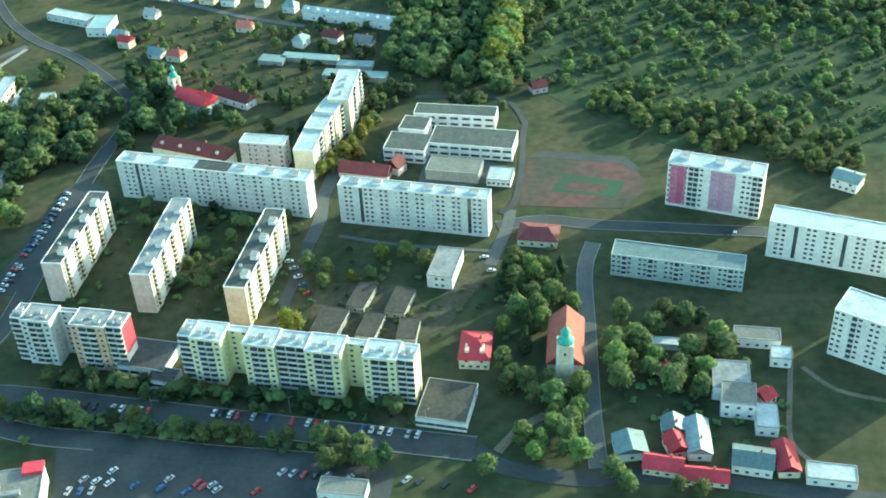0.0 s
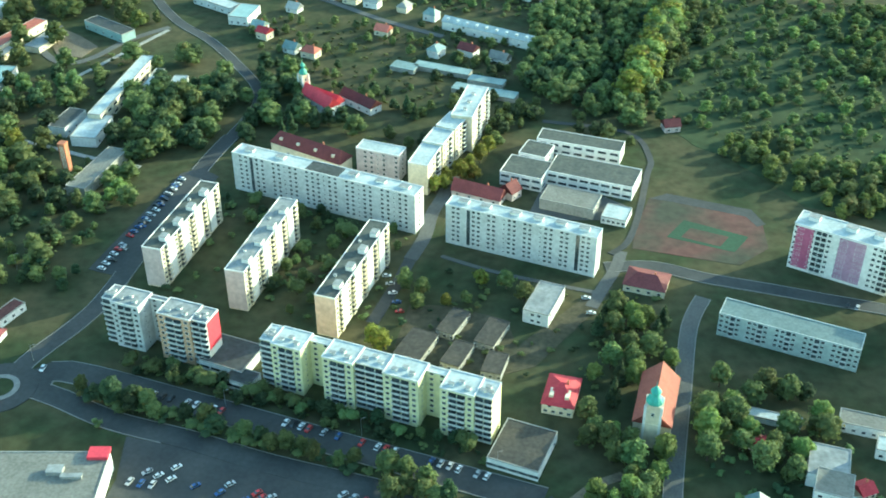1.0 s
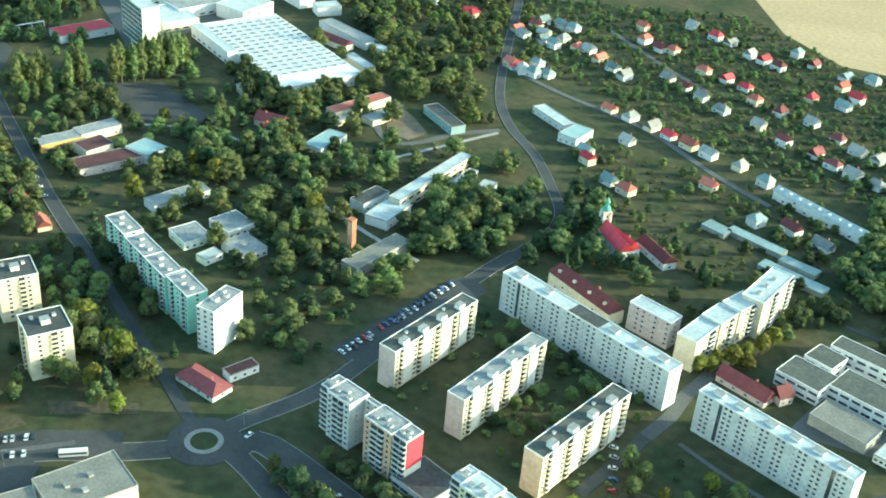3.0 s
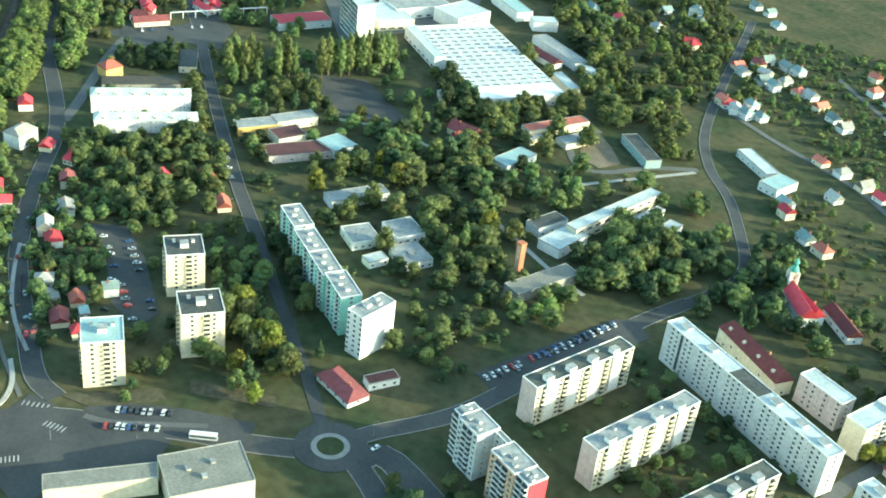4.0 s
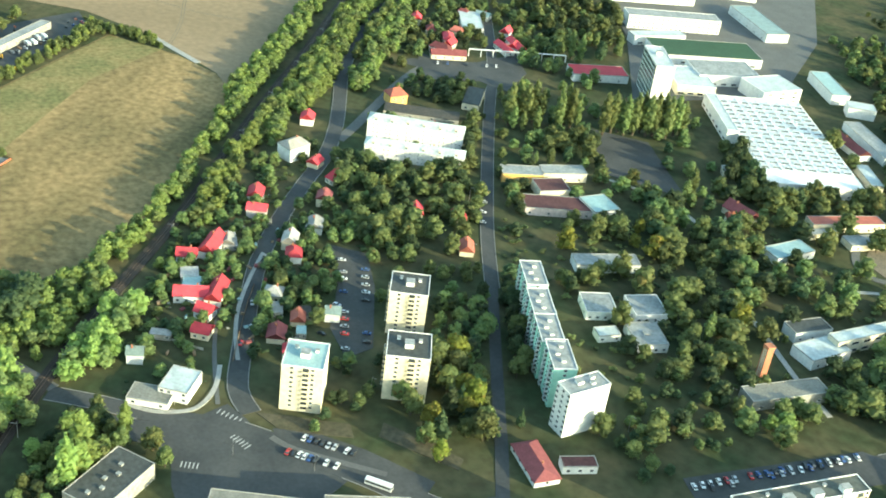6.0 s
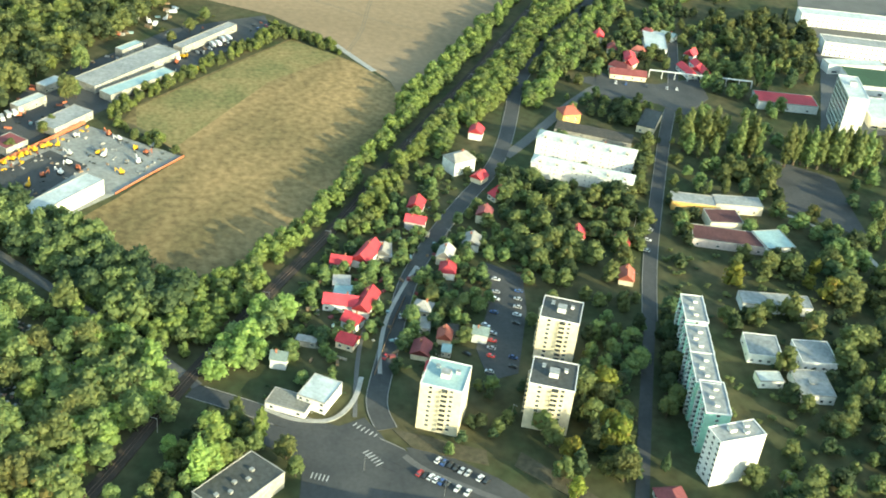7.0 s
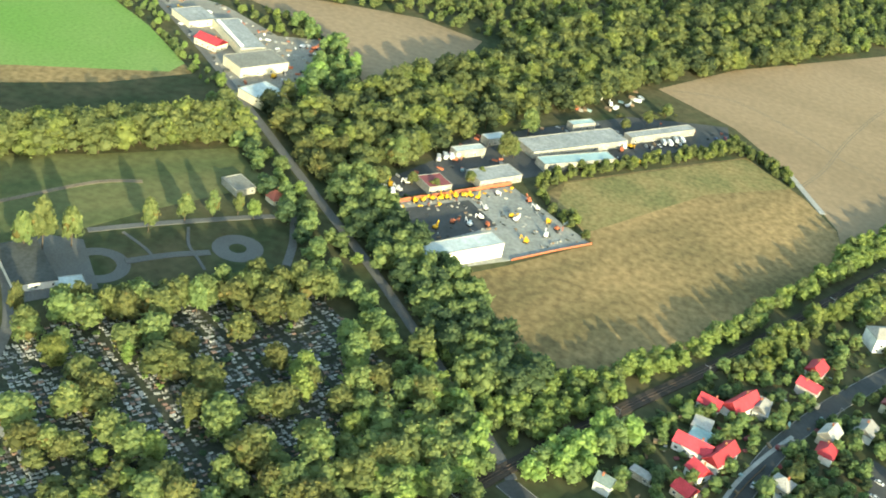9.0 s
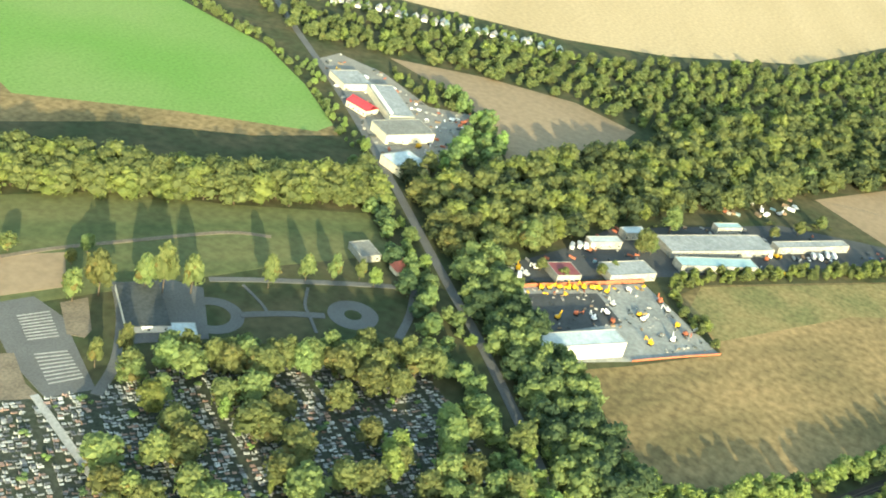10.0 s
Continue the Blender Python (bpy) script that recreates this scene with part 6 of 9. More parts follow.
LIGHT = [[crown_geo(300 + 5 * i, "full", 10, 20) for i in range(5)], [crown_geo(400 + 5 * i, "poplar", 8, 14) for i in range(2)]]
LIGHT_NP = [[(np.array(g.v, np.float32), g.f) for g in row_] for row_ in LIGHT]
WOOD_TRUNK = (np.array([(math.cos(i * 2.1) * 0.02, math.sin(i * 2.1) * 0.02, 0) for i in range(3)] + [(0, 0, 0.55)], np.float32), [(0, 1, 3), (1, 2, 3), (2, 0, 3)])


def wood(name, label, poly, spacing, low, high, mats, seed, poplar=0.0, clear=1.0, fill=1.0, spread=1.0):
    """A belt or wood of trees too many to count, as one mesh."""
    r = random.Random(seed)
    xs, ys = [p[0] for p in poly], [p[1] for p in poly]
    V, F, M, n = [], [], [], 0
    y = min(ys)
    while y < max(ys):
        x = min(xs)
        while x < max(xs):
            px, py = x + r.uniform(-.45, .45) * spacing, y + r.uniform(-.45, .45) * spacing
            x += spacing
            if r.random() > fill or not inside(px, py, poly) or not free(px, py, clear):
                continue
            row_ = LIGHT_NP[1] if r.random() < poplar else LIGHT_NP[0]
            v, f = row_[r.randrange(len(row_))]
            h, a = r.uniform(low, high), r.uniform(0, 6.28)
            w = h * r.uniform(0.95, 1.4) * spread
            m = r.randrange(len(mats))
            for vv, ff, mm in ((v, f, m), (*WOOD_TRUNK, len(mats))):
                p = vv.copy()
                p[:, 0], p[:, 1] = px + w * (vv[:, 0] * math.cos(a) - vv[:, 1] * math.sin(a)), py + w * (vv[:, 0] * math.sin(a) + vv[:, 1] * math.cos(a))
                p[:, 2] *= h
                V.append(p)
                F += [tuple(i + n for i in q) for q in ff]
                M += [mm] * len(ff)
                n += len(vv)
        y += spacing
    me = bpy.data.meshes.new(name)
    me.from_pydata(np.concatenate(V).tolist(), [], F)
    for m in (*mats, BARK):
        me.materials.append(m)
    me.polygons.foreach_set("material_index", M)
    me.update()
    return tagged(new(name, me), label, "trees", kind="stuff")


B, BO, BY, BD, BL = ("broad", "green"), ("broad", "olive"), ("broad", "yellow"), ("broad", "dark"), ("broad", "lime")
CO, PO, BU, BUO = ("conifer", "dark"), ("poplar", "olive"), ("bush", "green"), ("bush", "olive")
WOODS = (LEAF, LEAF, LEAF_OLIVE, LEAF, LEAF_LIME)
wood("hillside_wood", "dense dark wood on the hillside", [(-22.4, 603.7), (-30.0, 703.4), (-30.5, 789.5), (51.0, 786.9), (49.1, 645.4), (67.1, 571.7), (55.1, 555.4), (37.5, 564.3), (-17.4, 587.6)], 8.5, 9, 15, (LEAF, LEAF_DARK, LEAF_OLIVE, LEAF), 1, fill=0.9)
wood("orchard_trees", "old fruit trees scattered over the grassy slope", [(51.0, 786.9), (51.0, 645.4), (75.8, 571.6), (109.8, 556.7), (151.4, 532.1), (207.4, 518.8), (238.7, 502.9), (338.5, 512.7), (421.6, 775.3)], 9.5, 4, 8.5, (LEAF, LEAF_OLIVE, LEAF_LIME, LEAF), 110, fill=0.55, spread=1.15)
wood("orchard_trees", "scrub and bushes between the gardens on the slope", [(168.6, 783.2), (160.2, 680.2), (201.2, 643.3), (247.7, 660.3), (291.8, 616.9), (379.1, 640.8), (421.6, 775.3)], 8, 5, 9, (LEAF, LEAF_LIME, LEAF_OLIVE), 111, fill=0.45, spread=1.15)

wood("hillside_tree_row", "row of tall sunlit trees on the hillside", [(41.9, 591.0), (47.1, 645.3), (50.3, 732.3), (64.7, 732.0), (61.9, 663.1), (54.2, 594.9)], 7, 17, 22, (LEAF_OLIVE, LEAF_LIME, LEAF_YELLOW), 2)
wood("tree_belt", "tall dense tree belt between the crop and the meadow", [(-317.6, -319.0), (-334.8, -339.8), (-406.2, -277.9), (-470.3, -200.9), (-531.6, -134.0), (-555.9, -129.6), (-525.2, -103.1), (-463.2, -168.6), (-382.1, -254.9)], 7.5, 16.2, 22.5, (LEAF, LEAF_LIME, LEAF), 3)
wood("wood", "dense wood beside the depot", [(-566.4, -95.0), (-605.4, -91.4), (-635.4, -71.6), (-730.3, -21.0), (-795.9, 4.4), (-859.2, 16.1), (-950.4, 85.5), (-1034.1, 149.2), (-1129.9, 264.2), (-1010.1, 264.6), (-874.9, 165.0), (-808.3, 117.4), (-705.2, 58.1), (-635.0, 17.6), (-560.0, -9.6), (-531.6, -27.6), (-534.7, -54.8)], 9.5, 10, 21.0, (LEAF, LEAF, LEAF_DARK, LEAF_LIME, LEAF), 4, fill=0.9)
wood("field_wood", "tree belt between the fields", [(-776.2, -385.6), (-796.3, -308.5), (-838.9, -254.7), (-874.5, -189.1), (-918.2, -124.7), (-943.2, -78.8), (-916.1, -18.3), (-855.4, 17.0), (-808.0, -12.9), (-815.7, -72.8), (-792.2, -148.0), (-765.0, -216.3), (-753.4, -241.0), (-740.2, -285.4)], 9.5, 5, 12, WOODS, 5, fill=0.85)
wood("allotment_scrub", "scrub and small trees among the allotments", [(-907.1, -109.9), (-997.2, -50.8), (-1128.0, 56.4), (-1303.8, 122.5), (-1747.6, 337.8), (-1240.9, 319.5), (-1045.9, 148.0), (-868.2, 13.9), (-919.9, -29.6)], 10, 6.2, 12.5, WOODS, 6, fill=0.85)
wood("roadside_trees", "dense dark trees along the country road", [(-510.6, -47.2), (-517.5, -21.6), (-470.0, 18.3), (-446.3, 46.2), (-422.5, 72.5), (-407.1, 91.7), (-376.0, 109.1), (-352.4, 80.3), (-400.7, 35.3), (-447.8, -8.2)], 8, 12.5, 18.8, (LEAF, LEAF_DARK, LEAF), 7, clear=0.1)
wood("roadside_trees", "dense dark trees along the country road", [(-607.4, -177.7), (-549.1, -123.9), (-490.3, -66.2), (-436.7, -16.1), (-390.0, 29.5), (-342.5, 68.3), (-336.1, 60.5), (-386.6, 16.4), (-429.4, -27.1), (-474.7, -68.9), (-523.8, -117.8)], 8.5, 7.5, 13.8, (LEAF, LEAF_DARK, LEAF), 8, clear=0.1, fill=0.85)
wood("works_trees", "trees round the works yard", [(-733.3, -160.6), (-748.7, -143.5), (-710.0, -94.0), (-661.0, -71.6), (-629.5, -81.6), (-606.0, -95.8), (-613.7, -109.9), (-682.5, -109.3)], 9, 8.8, 13.8, WOODS, 9)
wood("railway_trees", "sunlit tree belt along the railway", [(-434.8, 53.9), (-397.8, 88.4), (-393.1, 120.3), (-422.6, 146.9), (-451.2, 168.3), (-478.6, 186.4), (-515.6, 207.3), (-557.0, 228.9), (-599.0, 248.3), (-635.9, 267.8), (-671.1, 287.9), (-727.0, 323.1), (-790.6, 363.3), (-845.4, 401.5), (-846.2, 414.8), (-690.4, 325.1), (-579.3, 257.6), (-467.0, 191.0), (-383.4, 138.5), (-329.9, 105.7), (-332.9, 84.0), (-353.8, 55.4)], 6.0, 7, 11, (LEAF_LIME, LEAF_LIME, LEAF, LEAF_LIME), 10, clear=0.5)
wood("railway_trees", "trees between the railway and the street", [(-847.6, 444.6), (-818.8, 453.6), (-725.5, 411.8), (-613.0, 333.9), (-577.5, 299.8), (-582.8, 277.6), (-526.3, 253.4), (-484.3, 227.0), (-446.0, 212.8), (-441.3, 196.2), (-450.8, 194.7), (-542.2, 249.6), (-668.7, 332.5), (-803.1, 409.4)], 6.5, 8, 12.0, (LEAF_LIME, LEAF_LIME, LEAF), 11, clear=0.8, fill=0.95)
wood("crossing_trees", "trees at the level crossing", [(-349.5, 122.1), (-368.4, 139.7), (-359.4, 154.7), (-338.4, 139.0), (-313.9, 131.3), (-312.6, 111.8), (-329.1, 111.8)], 7.5, 10.0, 15.0, (LEAF, LEAF_LIME), 12, clear=0.8)
wood("field_hedge", "low hedge along the fields", [(-603.0, 65.1), (-649.3, 110.4), (-740.4, 181.9), (-735.5, 194.4), (-700.5, 230.8), (-685.7, 223.0), (-716.6, 183.0), (-654.8, 128.9), (-598.7, 80.6), (-582.0, 72.8), (-532.8, 105.7), (-525.6, 100.2), (-569.1, 66.3)], 5, 3.8, 7.5, (LEAF, LEAF_LIME), 13)
wood("crop_hedge", "hedge along the crop field", [(-735.7, -385.1), (-704.4, -294.1), (-648.6, -220.0), (-602.7, -170.6), (-592.4, -173.3), (-645.8, -227.8), (-686.2, -292.5), (-715.9, -381.7)], 6, 3.8, 7.5, WOODS, 14)
wood("garden_trees", "fruit trees and shrubs in the suburban gardens", [(-424.5, 887.6), (-249.5, 1003.3), (-141.0, 940.6), (-9.1, 993.2), (55.3, 876.6), (18.9, 775.0), (-30.7, 724.6), (-47.1, 701.0), (-102.9, 700.6), (-192.1, 707.2), (-272.9, 744.9), (-328.9, 744.1)], 10.5, 3.6, 7.2, (LEAF, LEAF_DARK, LEAF_OLIVE, LEAF), 15, clear=1.6, fill=0.50)
wood("garden_trees", "fruit trees and shrubs in the western gardens", [(-659.5, 815.3), (-628.5, 935.5), (-557.1, 976.7), (-418.0, 883.6), (-308.2, 743.4), (-343.0, 724.7), (-386.3, 713.2), (-444.3, 731.4), (-531.0, 766.0)], 11, 5.0, 11.2, WOODS, 16, clear=1.2, fill=0.60)
wood("parkland_trees", "dense dark trees of the park round the white church", [(-226.9, 484.4), (-250.2, 530.8), (-240.6, 569.0), (-199.0, 542.0), (-175.1, 542.1), (-172.6, 581.9), (-153.5, 568.0), (-135.3, 554.8), (-106.8, 534.2), (-117.3, 518.3), (-147.5, 519.7), (-168.7, 503.6), (-186.1, 507.1), (-187.9, 472.7)], 9.5, 10.0, 16.2, (LEAF, LEAF_DARK, LEAF), 17, clear=1.5, fill=0.40)
wood("cemetery_edge_trees", "trees between the cemetery and the railway", [(-349.3, 62.3), (-342.6, 82.4), (-318.3, 105.8), (-292.1, 104.6), (-272.8, 65.7), (-280.8, 53.7), (-309.6, 58.8)], 9, 10.0, 16.2, (LEAF, LEAF_OLIVE, LEAF_LIME), 18, clear=0.8, fill=0.8)

wood("churchyard_trees", "tall dark trees round the white church and the road", [(-265.0, 557.8), (-221.8, 550.2), (-189.3, 550.1), (-187.4, 605.0), (-169.9, 596.6), (-138.9, 535.6), (-110.8, 549.9), (-94.7, 508.2), (-113.3, 501.5), (-153.1, 511.4), (-163.6, 479.0), (-194.5, 463.5), (-222.4, 451.4)], 9, 10, 15, (LEAF_DARK, LEAF, LEAF_DARK), 50, clear=1.5, fill=0.5)
wood("town_trees", "small trees and shrubs between the town houses", [(-560.6, 263.1), (-495.1, 314.8), (-563.2, 437.3), (-463.7, 390.0), (-383.8, 337.0), (-266.4, 253.6), (-261.6, 209.5), (-319.5, 207.1), (-414.2, 255.0), (-435.7, 237.7)], 9.5, 5, 10, (LEAF, LEAF_DARK, LEAF_OLIVE, LEAF), 51, clear=1.5, fill=0.34)
wood("town_trees", "small trees and shrubs between the town houses", [(-544.7, 215.8), (-553.9, 257.1), (-499.0, 265.4), (-437.0, 235.0), (-367.1, 197.2), (-345.5, 155.1)], 9, 5, 9, (LEAF, LEAF_OLIVE, LEAF), 52, clear=1.2, fill=0.32)
wood("town_trees", "trees between the workshops and the factory", [(-650.9, 496.7), (-612.7, 569.7), (-491.2, 568.9), (-427.4, 570.0), (-395.6, 674.7), (-357.0, 645.9), (-384.2, 558.4), (-365.9, 498.7), (-391.4, 403.6), (-426.9, 376.9), (-541.1, 438.7)], 11, 7, 13, (LEAF, LEAF_DARK, LEAF_OLIVE, LEAF), 53, clear=2.0, fill=0.26)
wood("town_trees", "trees round the far factory", [(-757.8, 458.9), (-728.3, 623.0), (-634.9, 584.7), (-637.5, 536.4), (-650.9, 496.7), (-685.2, 434.2)], 12, 7, 13, (LEAF, LEAF_OLIVE, LEAF), 54, clear=2.0, fill=0.40)
wood("town_trees", "trees beyond the factory", [(-655.4, 792.3), (-658.9, 854.4), (-562.5, 895.0), (-409.0, 695.0), (-512.3, 742.2)], 11, 7, 13, (LEAF, LEAF_OLIVE, LEAF, LEAF_DARK), 55, clear=2.0, fill=0.48)
wood("town_trees", "trees behind the slab blocks", [(-182.4, 508.2), (-149.2, 495.3), (-98.5, 507.6), (-79.5, 536.8), (-74.6, 571.8), (-83.5, 636.8), (-36.5, 630.5), (-4.3, 573.5), (-25.2, 539.3), (-54.1, 467.2), (-96.5, 501.3), (-145.2, 503.2)], 10, 6, 11, (LEAF, LEAF_DARK, LEAF), 56, clear=2.0, fill=0.30)
wood("town_trees", "trees and bushes on the park lawn", [(-329.8, 458.7), (-266.6, 471.3), (-206.8, 466.4), (-195.9, 407.7), (-211.0, 370.1), (-206.0, 325.6), (-242.6, 346.7), (-276.4, 397.9)], 11, 5, 10, (LEAF, LEAF_DARK, LEAF_OLIVE), 57, clear=1.5, fill=0.40)
wood("cemetery_grove", "mixed grove at the cemetery edge", [(-305.7, 22.4), (-340.1, 53.6), (-325.5, 79.6), (-314.9, 99.8), (-291.5, 89.1), (-231.1, 51.3), (-205.6, 29.7), (-204.5, -7.7), (-249.8, 0.8)], 12.5, 12, 17, (LEAF_OLIVE, LEAF_OLIVE, LEAF, LEAF_OLIVE), 58, clear=1.0, fill=0.75)
wood("school_trees", "trees and bushes round the school", [(-31.7, 537.7), (-24.3, 568.6), (-4.3, 573.5), (-1.3, 555.8), (-7.9, 536.5), (-16.1, 494.9), (-19.7, 481.6)], 9, 6, 10, (LEAF, LEAF_OLIVE), 59, clear=1.5, fill=0.6)
wood("slope_trees", "trees below the hillside wood", [(-38.7, 587.6), (-17.0, 587.5), (38.0, 560.5), (69.1, 549.5), (69.4, 528.6), (-13.7, 557.0), (-28.2, 508.4), (-38.6, 535.5)], 9, 6, 10, (LEAF, LEAF_DARK), 60, clear=1.5, fill=0.6)
SHRUB = [crown_geo(500 + i, "bush", 4, 9) for i in range(3)]
LIGHT_NP.append([(np.array(g.v, np.float32), g.f) for g in SHRUB])


def shrubs(label, poly, spacing, low, high, mats, seed, fill=0.5, clear=0.8):
    """Hedges and garden shrubs too many to count, as one mesh."""
    keep = LIGHT_NP[0]
    LIGHT_NP[0] = LIGHT_NP[2]
    ob = wood("garden_shrubs", label, poly, spacing, low, high, mats, seed, clear=clear, fill=fill, spread=1.5)
    LIGHT_NP[0] = keep
    return ob


SH = (LEAF, LEAF_DARK, LEAF_OLIVE, LEAF)
shrubs("garden shrubs and hedges along the western street", [(-379.0, 154.5), (-441.9, 190.1), (-484.3, 227.0), (-503.4, 258.8), (-501.4, 286.9), (-460.5, 268.9), (-412.8, 243.6), (-399.6, 259.2), (-420.4, 287.9), (-386.0, 280.6), (-367.8, 250.5), (-330.3, 234.6), (-315.0, 214.1), (-316.8, 201.1), (-352.6, 208.8), (-336.6, 186.2), (-335.3, 162.0), (-325.2, 140.1), (-351.8, 140.5)], 5.0, 1.5, 3.6, SH, 70, 0.6)
shrubs("garden shrubs in the suburb", [(-424.5, 887.6), (-249.5, 1003.3), (-141.0, 940.6), (-9.1, 993.2), (55.3, 876.6), (18.9, 775.0), (-30.7, 724.6), (-47.1, 701.0), (-102.9, 700.6), (-192.1, 707.2), (-272.9, 744.9), (-328.9, 744.1)], 7.0, 2.0, 4.0, SH, 71, 0.75)
shrubs("low shrubs on the estate lawns", [(-151.7, 440.6), (-40.1, 420.2), (-27.0, 340.9), (-48.1, 340.4), (-108.1, 334.9), (-152.8, 346.6), (-160.4, 392.9)], 8.0, 1.5, 3.5, SH, 72, 0.45)
shrubs("low shrubs round the nursery and the church", [(-38.8, 394.9), (20.3, 400.8), (59.9, 396.6), (93.2, 397.1), (94.0, 312.5), (77.1, 283.6), (58.2, 289.9), (56.8, 326.8), (26.6, 326.0), (-25.0, 328.7)], 7.0, 1.5, 3.5, SH, 73, 0.4)
shrubs("low shrubs between the old houses", [(104.9, 312.8), (157.6, 321.7), (179.9, 297.0), (172.9, 254.8), (106.9, 277.8)], 6.0, 1.5, 3.5, SH, 74, 0.5)
shrubs("low shrubs between the institutions", [(-420.5, 373.2), (-378.8, 528.6), (-271.7, 601.7), (-221.9, 497.8), (-224.6, 397.3), (-260.6, 325.1), (-354.1, 327.4)], 9.0, 1.5, 4.0, SH, 75, 0.5)
shrubs("shrubs among the depot sheds", [(-501.8, -14.9), (-569.8, -0.6), (-651.9, 31.9), (-771.8, 129.0), (-748.4, 189.8), (-608.3, 78.9), (-570.5, 50.0), (-512.5, -4.7)], 8.0, 1.5, 4.0, SH, 76, 0.5)
wood("street_side_trees", "dark trees shading the straight street", [(-360.8, 310.2), (-368.9, 334.3), (-301.5, 312.0), (-243.0, 289.7), (-241.3, 277.0), (-295.7, 289.3)], 9, 7, 12, (LEAF, LEAF_DARK), 77, clear=0.8, fill=0.44)
wood("street_side_trees", "dark trees shading the straight street", [(-367.5, 346.9), (-355.7, 353.5), (-295.3, 324.3), (-251.6, 308.3), (-242.0, 296.0), (-300.7, 317.6)], 9, 6, 10, (LEAF, LEAF_DARK), 78, clear=0.8, fill=0.44)
wood("street_side_trees", "trees along the straight street", [(-577.6, 406.4), (-586.2, 427.1), (-384.7, 345.6), (-386.0, 332.7)], 8, 7, 12, (LEAF, LEAF_OLIVE, LEAF_DARK), 79, clear=0.8, fill=0.48)
wood("garden_trees", "tall dark garden trees between town houses", [(-501.6, 299.0), (-472.1, 370.0), (-380.2, 329.5), (-373.5, 292.8), (-405.4, 274.3)], 8, 8.4, 15.4, (LEAF, LEAF, LEAF_OLIVE, LEAF_DARK), 21, clear=1.5, fill=0.48)
wood("park_trees", "mixed park trees between the institutions", [(-398.9, 404.4), (-385.1, 454.5), (-336.4, 492.5), (-255.7, 427.8), (-249.7, 391.7), (-267.1, 368.0), (-313.1, 359.9), (-347.3, 371.1)], 8.5, 8.4, 16.8, (LEAF, LEAF_OLIVE, LEAF_OLIVE, LEAF_DARK, LEAF_YELLOW), 22, clear=2.0, fill=0.29)
wood("park_trees", "loose park trees between the institutions", [(-411.0, 473.5), (-375.3, 506.4), (-327.4, 512.6), (-283.7, 557.9), (-269.7, 524.0), (-290.3, 479.4), (-294.0, 456.4), (-323.1, 454.8), (-376.1, 456.6)], 12, 9.8, 16.8, (LEAF, LEAF_OLIVE, LEAF, LEAF_DARK), 23, clear=2.0, fill=0.44)
wood("park_trees", "tall park trees along the footpaths", [(-295.5, 453.4), (-258.9, 447.0), (-221.6, 425.6), (-201.8, 443.0), (-204.5, 483.8), (-187.3, 518.7), (-216.9, 548.6), (-226.0, 515.9), (-239.0, 488.5), (-240.4, 459.5), (-277.2, 463.3)], 9, 9.8, 16.8, (LEAF, LEAF_DARK, LEAF, LEAF_OLIVE), 24, clear=2.0, fill=0.44)
scatter([(-294.9, 256.4), (-302.1, 284.9), (-275.5, 295.2), (-247.4, 290.9), (-225.0, 271.2), (-225.3, 254.0), (-259.0, 249.6)], 22, 9.8, 16.8, (BO, B, BY, CO), 6, 25, "trees by the towers")
scatter([(-322.5, 289.6), (-351.4, 347.5), (-297.1, 342.2), (-256.7, 322.5), (-270.6, 305.1), (-306.0, 300.0)], 14, 8.4, 14.0, (B, BD), 7, 26, "trees by the towers")
scatter([(-151.5, 273.8), (-89.5, 271.6), (-32.2, 260.3), (16.7, 255.6), (17.8, 245.8), (-48.0, 247.8), (-95.9, 253.3), (-144.6, 256.5)], 40, 8.4, 12.6, (B, BO, BD, B), 5.5, 27, "street trees")
scatter([(56.0, 384.0), (90.0, 380.0), (92.2, 343.7), (76.9, 327.3), (74.7, 293.9), (58.1, 293.4)], 22, 9.8, 15.5, (B, BL, B, CO, BO, BL), 6.5, 28, "church trees")
scatter([(60.4, 293.4), (77.0, 293.9), (98.2, 291.1), (97.2, 258.3), (85.9, 242.9), (53.4, 241.7), (50.4, 256.7), (77.1, 275.2)], 24, 8.4, 14.0, (B, BO, BL), 7, 29, "church trees")
scatter([(106.0, 340.0), (127.7, 344.6), (158.5, 329.4), (147.0, 292.5), (118.7, 284.9), (105.3, 294.8)], 18, 9.8, 15.4, (B, BL, BO, B), 8, 30, "garden trees")
scatter([(-142.7, 428.0), (-119.4, 433.7), (-94.9, 417.3), (-83.5, 384.0), (-96.7, 357.1), (-109.7, 354.0)], 9, 5.6, 9.8, (B, BU), 7, 31, "courtyard trees")
scatter([(-85.0, 388.6), (-72.3, 422.8), (-76.0, 362.2), (-75.4, 344.5), (-85.5, 342.0)], 6, 5.6, 9.8, (B, BU), 7, 32, "courtyard trees")
scatter([(-150.6, 290.9), (-130.0, 297.0), (-77.3, 289.4), (-72.6, 280.7), (-145.4, 283.8)], 8, 5.6, 8.4, (B, BU), 6, 33, "shrubs before the blocks")
scatter([(-72.4, 289.5), (16.3, 280.0), (21.6, 275.1), (-70.2, 280.8)], 14, 4.9, 8.4, (BD, BU, BU), 5, 34, "shrubs before the blocks")
scatter([(-27.1, 397.8), (26.2, 396.3), (25.6, 369.1), (-34.9, 354.3), (-36.9, 381.0)], 8, 7.0, 12.6, (B, BO, BY), 9, 35, "courtyard trees")
